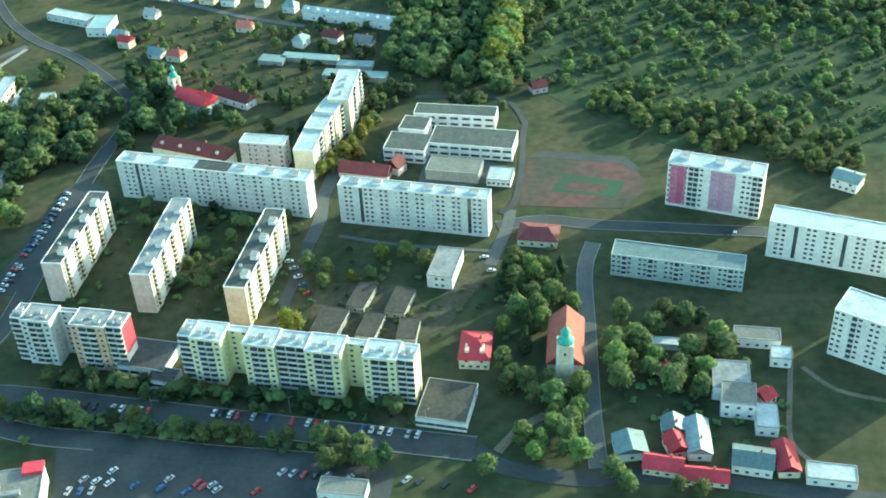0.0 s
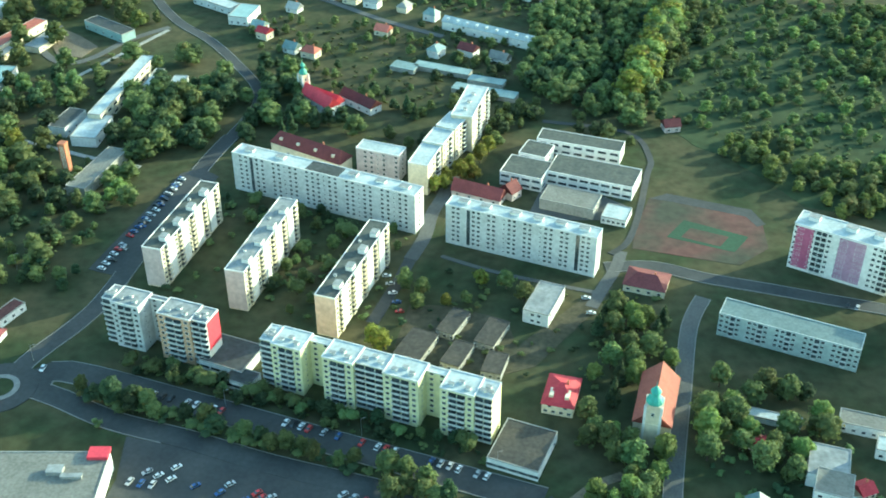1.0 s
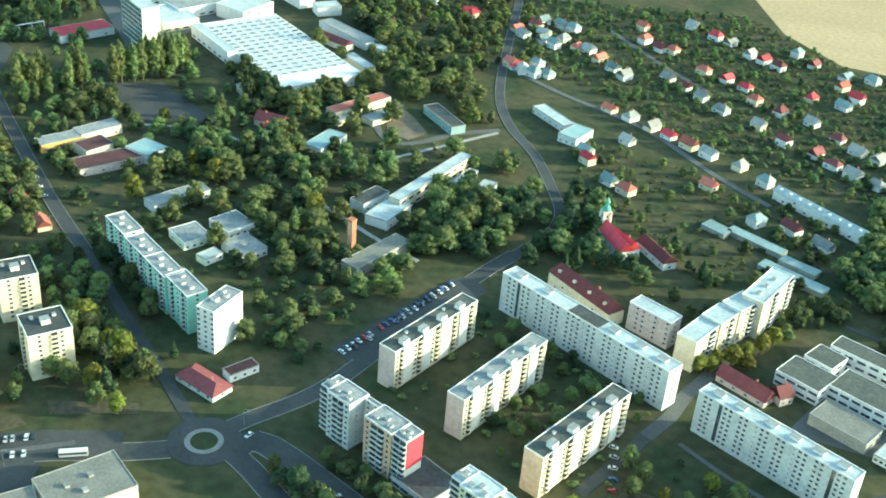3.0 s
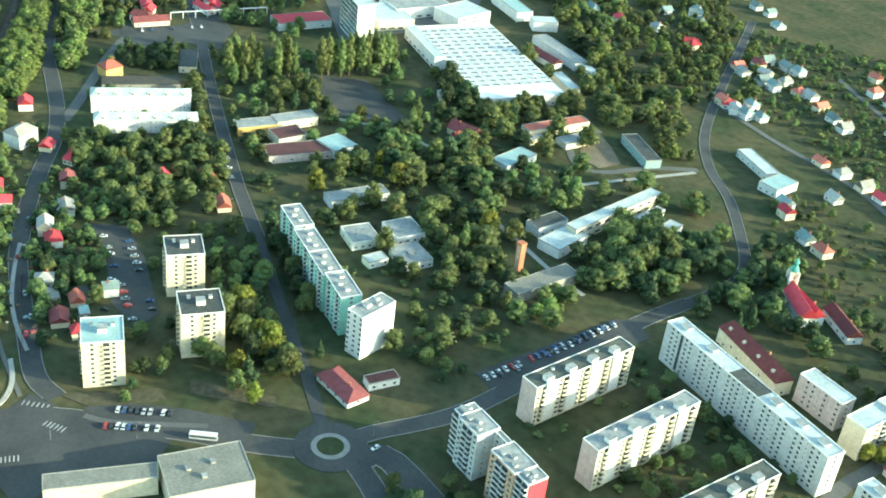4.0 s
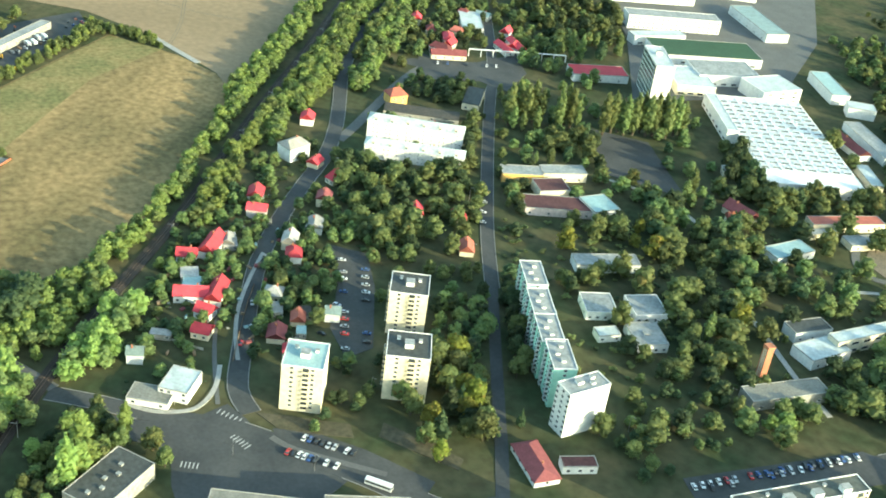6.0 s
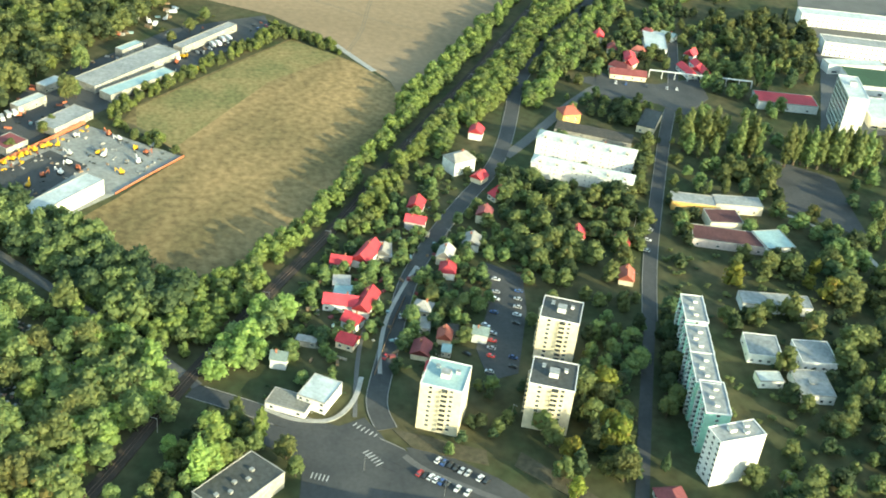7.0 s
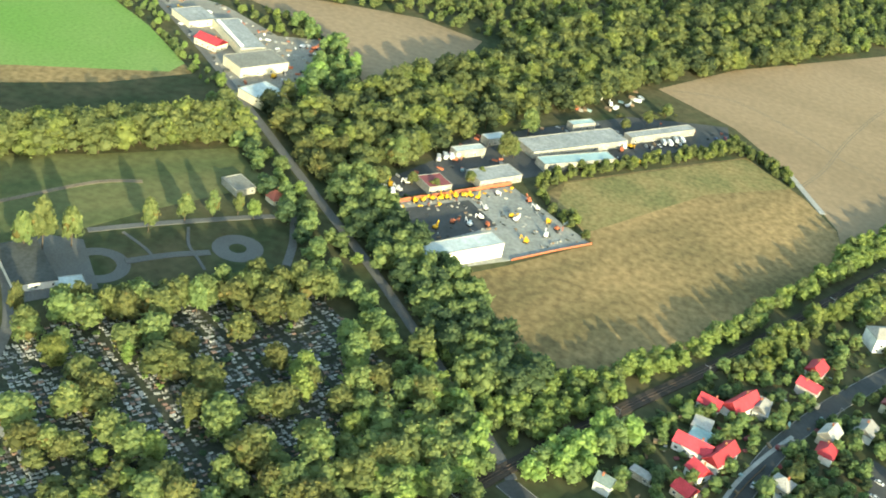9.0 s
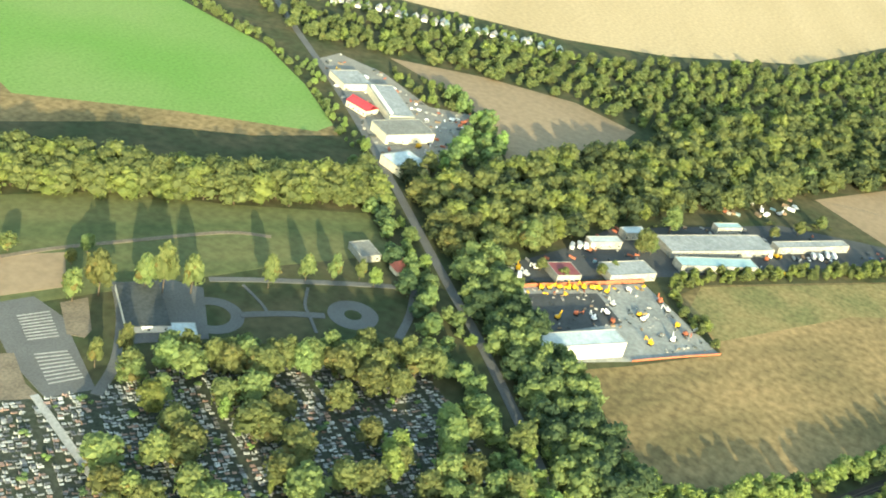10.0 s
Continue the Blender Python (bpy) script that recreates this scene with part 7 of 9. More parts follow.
wood("park_trees", "loose park trees between the institutions", [(-354.3, 378.1), (-329.8, 458.7), (-251.3, 440.6), (-209.3, 426.1), (-215.5, 366.7), (-210.3, 322.5), (-258.7, 347.8), (-267.1, 382.8)], 12, 7.0, 14.0, (LEAF, LEAF_OLIVE, LEAF, LEAF_DARK), 36, clear=2.0, fill=0.40)
wood("park_trees", "loose park trees between the institutions", [(-516.0, 631.5), (-426.7, 726.8), (-349.6, 726.4), (-301.1, 650.2), (-332.5, 624.1), (-329.4, 541.5), (-337.7, 452.5), (-363.9, 432.0), (-416.1, 460.8), (-422.6, 524.4)], 12, 9.8, 18.2, (LEAF, LEAF_OLIVE, LEAF, LEAF_DARK), 37, clear=2.0, fill=0.30)
wood("park_trees", "loose park trees between the institutions", [(-329.0, 553.2), (-268.6, 613.8), (-230.3, 609.9), (-197.2, 552.9), (-221.1, 524.8), (-225.5, 494.2), (-289.6, 490.2)], 12, 9.8, 15.4, (LEAF, LEAF_OLIVE, LEAF, LEAF_DARK), 38, clear=2.0, fill=0.24)
scatter([(-293.4, 119.7), (-290.9, 138.8), (-272.8, 133.7), (-260.2, 151.7), (-230.5, 128.7), (-229.1, 90.7), (-231.6, 65.6), (-260.2, 84.3)], 22, 8, 12.5, (B, BL, BO, B), 7, 39, "trees by the square")
scatter([(-326.4, 195.0), (-316.4, 203.7), (-393.9, 208.7), (-411.5, 256.0), (-386.0, 280.6), (-318.1, 256.7), (-312.1, 235.3), (-348.8, 239.5)], 14, 5.6, 9.8, (B, BU, BD), 7, 41, "garden trees")
wood("park_trees", "loose park trees between the institutions", [(-382.5, 421.6), (-396.2, 537.2), (-315.5, 507.7), (-278.2, 481.2), (-252.5, 408.9), (-268.6, 387.2), (-322.4, 451.9), (-357.3, 436.8)], 12, 8.4, 15.4, (LEAF, LEAF_OLIVE, LEAF, LEAF_DARK), 42, clear=2.0, fill=0.48)
wood("park_trees", "loose park trees between the institutions", [(-540.8, 439.4), (-543.0, 497.3), (-449.9, 531.9), (-388.5, 504.4), (-370.8, 447.1), (-398.1, 415.6), (-402.0, 366.5), (-462.2, 396.0)], 12, 8.4, 14.0, (LEAF, LEAF_OLIVE, LEAF, LEAF_DARK), 43, clear=2.0, fill=0.29)
scatter([(-345.5, -220.1), (-377.1, -198.5), (-348.6, -153.8), (-321.6, -167.2)], 4, 8.4, 12.6, (BO, B), 8, 44, "field trees")
planted([(-43.4, 462.4, 11.2), (-39.6, 472.3, 11.2), (-33.3, 478.7, 12.6), (-30.1, 485.6, 12.6), (-26.8, 499.2, 12.6), (-24.2, 509.6, 12.6), (-39.7, 466.4, 9.8), (-25.7, 480.1, 9.8)], "broad", "yellow", "yellow street trees")
planted([(-34.7, 328.7, 12.6), (-38.8, 331.9, 11.2)], "broad", "yellow", "yellow street trees")
planted([(-532.6, 429.1, 32.2), (-539.7, 439.0, 32.2), (-530.5, 440.5, 32.2), (-535.8, 449.6, 32.2), (-537.5, 456.9, 25.2), (-520.6, 461.3, 32.2), (-526.5, 469.6, 33.6), (-522.2, 471.7, 32.2), (-520.8, 475.8, 26.6), (-509.7, 490.8, 32.2), (-512.2, 498.8, 32.2), (-512.5, 504.2, 26.6), (-507.9, 506.7, 30.8)], "poplar", "green", "poplars before the factory", 1.05)
planted([(-506.8, 513.3, 32.2), (-509.6, 520.8, 32.2), (-503.6, 522.0, 32.2), (-503.1, 527.1, 33.6), (-504.6, 534.4, 32.2), (-498.7, 535.2, 32.2), (-501.3, 543.3, 32.2), (-501.4, 549.0, 26.6), (-639.8, 533.9, 25.2), (-631.7, 538.0, 25.2), (-417.9, 504.9, 21), (-276.8, 423.3, 19.6), (-411.4, 495.4, 18.2)], "poplar", "green", "poplars before the factory", 1.05)
planted([(-246.2, 106.6, 29.4), (-260.5, 113.4, 29.4), (-272.7, 132.4, 19.6)], "poplar", "lime", "poplars by the square", 1.15)
planted([(-342.8, -157.8, 26.6), (-359.6, -144.1, 22.4), (-364.8, -137.6, 29.4), (-374.6, -128.0, 23.8), (-406.4, -103.9, 21), (-425.7, -93.5, 16.8), (-330.0, -162.3, 19.6), (-312.6, -117.7, 18.2), (-298.0, -122.4, 16.8), (-438.0, -83.6, 15.4), (-447.4, -73.3, 14)], "broad", "olive", "trees by the chapel", 0.62)
planted([(-302.5, -107.4, 15.4), (-317.5, -88.3, 18.2), (-328.8, -74.8, 19.6), (-336.7, -61.8, 21), (-363.4, -37.9, 19.6), (-373.1, -24.5, 19.6), (-389.8, -11.4, 18.2)], "broad", "olive", "cemetery trees", 1.0)
planted([(-314.8, -96.9, 19.6), (-338.5, -71.8, 19.6), (-354.6, -52.6, 18.2), (-373.8, -33.2, 19.6), (-393.9, -3.8, 18.2)], "broad", "green", "cemetery trees", 0.95)
planted([(-353.1, -61.5, 15.7), (-363.1, -21.1, 17.2), (-304.7, -37.6, 14.7), (-286.6, -19.8, 15.7), (-302.8, 9.8, 18.2), (-268.2, 14.2, 15.4), (-258.7, 24.6, 16.9), (-259.3, 42.9, 15), (-253.6, -31.8, 16), (-291.5, 58.6, 16.7), (-303.0, 76.4, 17.6), (-329.0, 34.0, 18.1), (-234.0, -2.6, 18.3), (-247.2, 51.7, 15.7)], "broad", "olive", "cemetery trees", 1.2)
planted([(-358.5, -50.5, 16.9), (-369.5, -9.9, 17.4), (-304.5, -45.6, 18.2), (-284.6, -8.0, 18.9), (-278.9, -6.2, 16.7), (-286.6, 28.6, 17.4), (-259.4, 30.6, 17.8), (-239.1, -10.1, 17.9), (-362.1, 28.7, 14.8), (-276.2, 51.9, 17.8), (-351.6, 25.5, 18.6), (-373.4, 50.8, 16.5), (-229.9, 8.8, 15.1)], "broad", "green", "cemetery trees", 1.15)
planted([(-342.9, -25.9, 16.2), (-320.0, -44.6, 15), (-302.3, -21.7, 15.8), (-299.3, 2.3, 16.7), (-271.8, 10.0, 17.4), (-281.9, 32.9, 18.3), (-254.3, 37.9, 17.5), (-232.6, -12.5, 17.2), (-294.1, 63.0, 18.3), (-339.1, 62.1, 18.3), (-338.2, 41.1, 16.4), (-320.1, -56.3, 18.6), (-232.3, 21.1, 15.3)], "broad", "olive", "cemetery trees", 1.25)
planted([(-295.0, -86.8, 15.7), (-277.2, -59.8, 16.9), (-282.9, -68.9, 16.2), (-257.3, -43.3, 17.2), (-247.9, -78.8, 17.4), (-238.8, -67.4, 15), (-242.8, -59.6, 14.7), (-262.8, -64.2, 18.2)], "broad", "olive", "cemetery trees", 1.2)
planted([(-318.8, 12.3, 15.4)], "broad", "lime", "cemetery trees", 1.1)
planted([(-447.2, -64.5, 12.6), (-330.4, 9.1, 15.4)], "broad", "lime", "cemetery trees")
planted([(-650.9, 45.5, 19.6), (-815.1, 103.9, 18.2), (-554.6, -18.0, 19.6), (-609.7, 39.3, 16.8), (-810.0, 108.7, 19.6)], "broad", "olive", "depot trees")
planted([(-305.5, -61.0, 12.6), (-279.5, -20.7, 8.4), (-363.9, -40.2, 11.2)], "poplar", "lime", "cemetery cypresses", 1.4)
planted([(-256.8, 283.7, 15.4), (-264.0, 281.7, 14)], "broad", "yellow", "yellow street trees")
planted([(-82.5, 548.4, 12.6), (-74.8, 539.1, 12.6), (-139.7, 504.6, 16.8), (-141.5, 495.2, 15.4)], "conifer", "dark", "conifers")

wood("cemetery_grove", "low mixed scrub and trees below the cemetery", [(-238.9, -72.0), (-255.0, -35.9), (-251.8, -13.1), (-240.8, 9.8), (-251.8, 17.4), (-268.5, 33.0), (-266.8, 55.9), (-262.2, 65.7), (-247.6, 57.6), (-222.5, 44.1), (-206.8, 41.9), (-162.6, -37.2)], 8, 6.5, 11, (LEAF_OLIVE, LEAF_OLIVE, LEAF_LIME, LEAF_OLIVE), 80, clear=0.6, fill=0.85, spread=1.2)
wood("cemetery_grove", "trees between the cemetery and the railway", [(-329.9, 35.7), (-318.8, 57.8), (-298.6, 71.0), (-310.3, 88.6), (-328.1, 96.3), (-321.4, 102.1), (-284.8, 82.6), (-259.5, 68.5), (-255.9, 51.4), (-277.5, 42.2)], 9, 9, 14, (LEAF, LEAF_OLIVE, LEAF_LIME), 81, clear=0.6, fill=0.85, spread=1.2)
wood("garden_trees", "fruit trees and shrubs between the street houses", [(-323.4, 144.5), (-361.3, 161.8), (-408.0, 175.8), (-444.0, 209.7), (-485.6, 231.4), (-511.4, 253.5), (-458.1, 260.1), (-443.2, 307.2), (-398.3, 310.0), (-372.4, 279.7), (-365.6, 251.2), (-344.7, 235.4), (-339.1, 211.3), (-302.5, 186.7), (-307.7, 177.0), (-308.1, 162.2), (-309.1, 149.9)], 7.5, 4.5, 9.5, (LEAF, LEAF_DARK, LEAF_OLIVE, LEAF), 82, clear=0.8, fill=0.58)
wood("tower_trees", "dark trees and bushes round the tower blocks", [(-359.7, 299.2), (-343.7, 319.8), (-372.7, 354.7), (-270.2, 325.4), (-260.2, 274.2), (-301.0, 279.7), (-333.3, 291.2)], 9, 6, 12, (LEAF, LEAF_DARK, LEAF), 83, clear=1.5, fill=0.48)
wood("tower_trees", "dark trees and bushes round the tower blocks", [(-305.4, 233.5), (-328.0, 250.2), (-360.6, 266.8), (-343.8, 266.9), (-313.7, 254.5), (-276.1, 242.0), (-257.8, 230.4), (-251.1, 211.7), (-261.8, 203.5), (-283.3, 228.7)], 7.5, 4, 9, (LEAF, LEAF_DARK, LEAF), 84, clear=1.0, fill=0.48)
shrubs("clipped hedges and bushes between the graves", [(-219.4, -170.1), (-286.7, -112.0), (-333.6, -91.0), (-399.7, -13.9), (-361.8, 36.0), (-336.1, 60.5), (-180.1, -87.0)], 6.5, 1.5, 3.2, (LEAF, LEAF_LIME, LEAF_DARK), 85, 0.22)
shrubs("low shrubs on the corner lawn of the villa", [(-302.1, 135.6), (-294.4, 150.4), (-292.0, 163.6), (-301.3, 173.2), (-314.7, 174.6), (-309.8, 169.6), (-298.4, 159.9), (-304.3, 145.2), (-310.1, 137.6)], 3.5, 1.0, 2.2, (LEAF, LEAF_DARK), 86, 0.5)
wood("street_side_trees", "garden trees beside the western street", [(-310.5, 189.4), (-335.7, 196.8), (-364.1, 209.0), (-395.3, 222.4), (-424.3, 236.6), (-418.9, 239.9), (-385.7, 225.8), (-355.3, 212.5), (-328.7, 201.6), (-300.1, 192.7)], 7.5, 5, 9, (LEAF, LEAF_DARK, LEAF), 87, clear=1.0, fill=0.52)
wood("hillside_wood", "sunlit trees along the foot of the slope", [(95.9, 535.5), (103.0, 556.8), (130.4, 564.0), (155.5, 542.4), (196.6, 532.1), (221.4, 509.2), (244.8, 503.0), (251.7, 478.8), (230.5, 461.4), (208.1, 466.9), (198.8, 483.2), (151.0, 491.4), (124.6, 518.7)], 8, 6, 11, (LEAF_OLIVE, LEAF_LIME, LEAF), 90, clear=1.5, fill=0.8, spread=1.1)
wood("garden_trees", "garden trees behind the garages", [(-234.8, 659.1), (-40.6, 681.7), (-27.1, 595.7), (-51.2, 561.9), (-80.6, 536.4), (-131.2, 567.3), (-169.0, 570.6), (-200.6, 608.2)], 9, 4, 8, (LEAF, LEAF_DARK, LEAF_OLIVE, LEAF), 91, clear=1.0, fill=0.40)
shrubs("hedges and shrubs in the gardens behind the garages", [(-234.8, 659.1), (-40.6, 681.7), (-27.1, 595.7), (-51.2, 561.9), (-80.6, 536.4), (-131.2, 567.3), (-169.0, 570.6), (-200.6, 608.2)], 6, 1.2, 3, SH, 92, 0.5)
shrubs("dense dark shrub belt between the street and the main road", [(-150.5, 271.4), (-89.0, 269.9), (-31.9, 258.7), (16.9, 254.0), (17.8, 245.8), (-47.7, 246.6), (-95.4, 251.8), (-143.9, 254.9)], 4.0, 3.0, 6.0, (LEAF, LEAF_DARK, LEAF_OLIVE), 93, 0.9)
shrubs("shrubs along the yellow block", [(-136.3, 300.5), (-72.4, 289.5), (16.5, 279.0), (47.2, 274.3), (47.5, 269.4), (-6.3, 272.6), (-72.9, 281.7), (-133.1, 291.4)], 4.0, 1.2, 2.8, (LEAF, LEAF_DARK), 94, 0.6)
wood("courtyard_trees", "small trees in the slab-block courtyards", [(-176.0, 437.6), (-56.9, 432.0), (-29.8, 397.1), (-50.1, 350.6), (-90.5, 340.8), (-129.9, 367.9)], 13, 4, 8, (LEAF, LEAF_OLIVE, LEAF_DARK), 95, clear=2.0, fill=0.5)
wood("lawn_trees", "trees round the old houses and the church", [(87.4, 348.9), (139.2, 344.0), (169.1, 329.3), (159.4, 268.6), (126.1, 302.2), (94.0, 297.8)], 10, 6, 11, (LEAF, LEAF_DARK, LEAF_OLIVE), 96, clear=1.5, fill=0.5)
wood("garden_trees", "trees round the yards by the straight street", [(-762.7, 397.0), (-738.1, 438.1), (-726.2, 483.7), (-625.0, 442.8), (-587.4, 393.0), (-616.5, 381.8), (-668.3, 372.3)], 9, 5, 10, (LEAF, LEAF_DARK, LEAF_OLIVE), 97, clear=1.0, fill=0.48)
wood("garden_trees", "trees between the straight street and the factory", [(-765.7, 531.5), (-727.4, 610.6), (-611.8, 554.6), (-602.7, 516.3), (-624.4, 470.1)], 9, 6, 12, (LEAF, LEAF_DARK, LEAF_OLIVE), 98, clear=1.0, fill=0.48)
wood("street_side_trees", "trees along the straight street", [(-595.0, 446.2), (-594.6, 459.4), (-382.6, 365.2), (-383.4, 357.0)], 9, 6, 10, (LEAF, LEAF_OLIVE, LEAF_DARK), 99, clear=0.8, fill=0.48)
wood("garden_trees", "trees and bushes behind the red-roofed houses", [(-339.6, 143.9), (-379.7, 161.7), (-424.5, 179.0), (-479.8, 211.8), (-536.2, 245.9), (-532.3, 255.8), (-478.3, 227.6), (-436.7, 203.2), (-400.9, 187.2), (-373.1, 172.7), (-342.7, 156.8), (-324.6, 149.5)], 7.5, 4, 8, (LEAF, LEAF_LIME, LEAF_OLIVE), 100, clear=0.8, fill=0.56)
planted([(-603.0, 397.3, 7), (-590.9, 410.1, 9.8), (-594.9, 428.8, 7), (-505.8, 387.9, 11.2), (-597.4, 404.0, 8.4)], "broad", "dark", "trees by the yard")
planted([(-272.8, 226.1, 8.4)], "broad", "dark", "trees by the towers")
planted([(-237.2, 283.9, 14), (-238.9, 299.2, 11.2)], "conifer", "dark", "conifers")
wood("railway_trees", "tall lime-green tree belt beside the railway", [(-548.5, 258.0), (-588.1, 283.2), (-680.6, 342.1), (-795.3, 410.7), (-873.6, 462.3), (-879.3, 484.9), (-760.4, 415.5), (-652.5, 348.2), (-569.6, 294.8), (-527.1, 263.4)], 6, 8, 12, (LEAF_LIME, LEAF_LIME, LEAF), 101, clear=0.6, fill=0.95)
wood("railway_trees", "tall tree belt between the street and the railway", [(-604.7, 333.0), (-677.8, 379.9), (-751.3, 426.9), (-869.7, 502.8), (-876.8, 531.5), (-744.4, 448.2), (-660.5, 392.2), (-594.2, 346.2)], 6.5, 7, 12, (LEAF_LIME, LEAF, LEAF_OLIVE), 102, clear=0.6, fill=0.9)
wood("garden_trees", "trees and bushes along the upper street", [(-479.7, 290.6), (-531.5, 319.7), (-582.5, 351.0), (-642.2, 395.4), (-833.6, 521.7), (-842.8, 561.2), (-720.0, 491.0), (-634.8, 405.7), (-561.2, 368.2), (-516.7, 316.2), (-456.1, 301.9)], 8, 5, 10, (LEAF, LEAF_DARK, LEAF_OLIVE), 103, clear=0.8, fill=0.48)
wood("garden_trees", "trees in the far gardens by the factory street", [(-786.8, 427.6), (-798.9, 593.8), (-677.9, 542.0), (-680.9, 503.6), (-686.5, 425.8)], 9, 5, 10, (LEAF, LEAF_DARK, LEAF_OLIVE), 104, clear=0.8, fill=0.48)
wood("railway_trees", "dark trees between the railway and the flat hall", [(-226.3, 76.4), (-254.0, 89.1), (-285.3, 105.7), (-293.4, 119.7), (-283.1, 129.1), (-255.5, 120.0), (-233.3, 107.3), (-224.4, 103.4)], 6.5, 5, 9, (LEAF, LEAF_LIME, LEAF_DARK), 105, clear=0.6, fill=0.85)
wood("tower_trees", "dark bushes and trees on the shaded lawns of the towers", [(-323.9, 287.0), (-362.4, 326.4), (-301.4, 313.0), (-236.6, 290.2), (-236.0, 273.4), (-277.0, 279.8)], 9, 5, 10, (LEAF, LEAF_DARK), 106, clear=1.0, fill=0.40)
wood("field_wood", "wood edge beyond the brown field", [(-1257.5, 246.2), (-1581.3, 480.5), (-1209.7, 428.1), (-1063.1, 307.8), (-948.0, 212.3), (-906.7, 174.3), (-1063.9, 243.5)], 9, 7, 13, (LEAF, LEAF_DARK, LEAF_LIME, LEAF), 107, clear=0.6, fill=0.85)
wood("hillside_wood", "open trees at the edge of the hillside", [(41.1, 931.9), (234.8, 1005.6), (224.0, 813.9), (108.2, 792.4), (58.4, 807.7)], 10, 6, 11, (LEAF, LEAF_OLIVE, LEAF_LIME), 108, clear=0.8, fill=0.6)
wood("hut_trees", "small trees between the allotment huts", [(-855.9, -344.2), (-909.3, -244.5), (-943.2, -142.1), (-923.7, -121.2), (-895.9, -127.4), (-855.7, -230.0), (-815.4, -319.9)], 8, 4, 7, (LEAF, LEAF_LIME, LEAF), 109, clear=0.4, fill=0.6)
wood("street_belt", "dense dark belt of trees and bushes between two streets", [(-156.8, 288.5), (-118.7, 292.4), (-79.2, 290.8), (-34.4, 283.8), (-12.0, 277.1), (-12.6, 267.1), (-43.0, 266.2), (-78.2, 269.7), (-114.7, 272.7), (-145.8, 275.3)], 6, 4.5, 8.5, (LEAF_DARK, LEAF, LEAF_OLIVE, LEAF_DARK), 128, clear=0.2, fill=0.85)
planted([(-5.6, 245.6, 11), (-1.5, 248.2, 10), (6.5, 247.6, 11), (11.1, 246.2, 10), (16.7, 276.7, 7), (-122.6, 272.3, 9), (104.3, 243.6, 12), (109.3, 237.9, 10), (128.3, 237.2, 9), (136.5, 236.1, 9)], "broad", "olive", "trees at the park edge", 1.1)
planted([(-321.5, -101.8, 17.6), (-327.3, -96.1, 17.6), (-329.2, -83.3, 19.1), (-335.3, -80.6, 17.1), (-344.7, -76.9, 16.9), (-346.6, -64.1, 19.2), (-357.9, -61.5, 17.2), (-358.7, -52.5, 19.4), (-371.6, -48.5, 18.4), (-373.4, -40.2, 16.7), (-383.1, -36.2, 19.7), (-386.4, -25.5, 17.2), (-392.8, -18.2, 19.5), (-399.9, -11.7, 17.7)], "broad", "green", "tall trees along the cemetery edge", 0.85)
planted([(-528.9, -17.3, 11), (-536.0, -2.2, 9), (-537.3, 11.5, 8), (-558.7, 28.0, 9), (-571.8, 32.0, 7), (-606.1, 37.9, 13), (-610.7, 44.1, 12), (-703.7, 104.5, 10), (-726.5, 118.2, 11), (-750.4, 129.7, 11)], "broad", "olive", "depot trees", 1.0)
wood("works_trees", "scrub and trees behind the works", [(-738.5, -207.4), (-749.4, -168.2), (-711.3, -122.0), (-673.4, -83.2), (-637.0, -80.5), (-662.6, -113.6), (-695.1, -151.6), (-716.4, -190.9)], 6.5, 3.5, 8, (LEAF, LEAF_LIME, LEAF_OLIVE), 124, clear=0.5, fill=0.7)
wood("verge_trees", "bushes along the country road by the crop", [(-695.1, -267.8), (-700.9, -251.3), (-632.2, -191.9), (-596.8, -154.2), (-581.3, -156.2), (-614.6, -188.4)], 6, 3, 6, (LEAF, LEAF_LIME), 125, clear=0.4, fill=0.6)
wood("town_trees", "dark trees and poplars before the factory offices", [(-766.2, 556.0), (-788.4, 608.3), (-768.2, 643.6), (-702.1, 621.5), (-660.4, 586.6), (-655.1, 552.3), (-666.7, 532.9), (-695.9, 531.5)], 9, 9, 16, (LEAF_DARK, LEAF, LEAF_OLIVE), 126, clear=0.8, fill=0.60, poplar=0.2)
wood("far_trees", "trees and gardens beyond the factory", [(-849.3, 477.7), (-806.8, 516.3), (-816.3, 576.0), (-867.8, 684.6), (-882.5, 962.9), (-961.2, 1022.4), (-932.1, 628.6)], 11, 6, 12, (LEAF, LEAF_DARK, LEAF_OLIVE), 127, clear=0.8, fill=0.6)
planted([(-251.6, 108.5, 17), (-252.6, 112.3, 20), (-255.3, 116.0, 18)], "poplar", "lime", "poplars by the square", 1.7)
scatter([(-250.0, -140.0), (-286.7, -112.0), (-333.6, -91.0), (-362.0, -60.7), (-395.0, -13.9), (-361.8, 36.0), (-336.1, 58.0), (-277.6, 37.1), (-215.0, -60.0)], 14, 12, 17, (BO, B, BO, BL), 14, 121, "cemetery trees", 1.15, 0.5)
wood("roadside_trees", "dense trees between the country road and the depot", [(-586.0, -122.3), (-604.2, -107.4), (-536.5, -44.4), (-522.8, -14.8), (-495.7, -8.9), (-486.0, -18.4), (-513.1, -57.5)], 8, 10, 17, (LEAF, LEAF_DARK, LEAF, LEAF_OLIVE), 122, clear=0.3, fill=0.9)
wood("roadside_trees", "low trees and bushes on the meadow side of the country road", [(-604.6, -158.6), (-554.9, -119.0), (-504.0, -65.9), (-453.5, -20.6), (-426.3, 7.8), (-414.4, 8.4), (-446.8, -27.4), (-505.6, -81.3), (-546.2, -126.3), (-577.0, -149.6)], 7.5, 5, 10, (LEAF, LEAF_LIME, LEAF), 123, clear=0.3, fill=0.7)
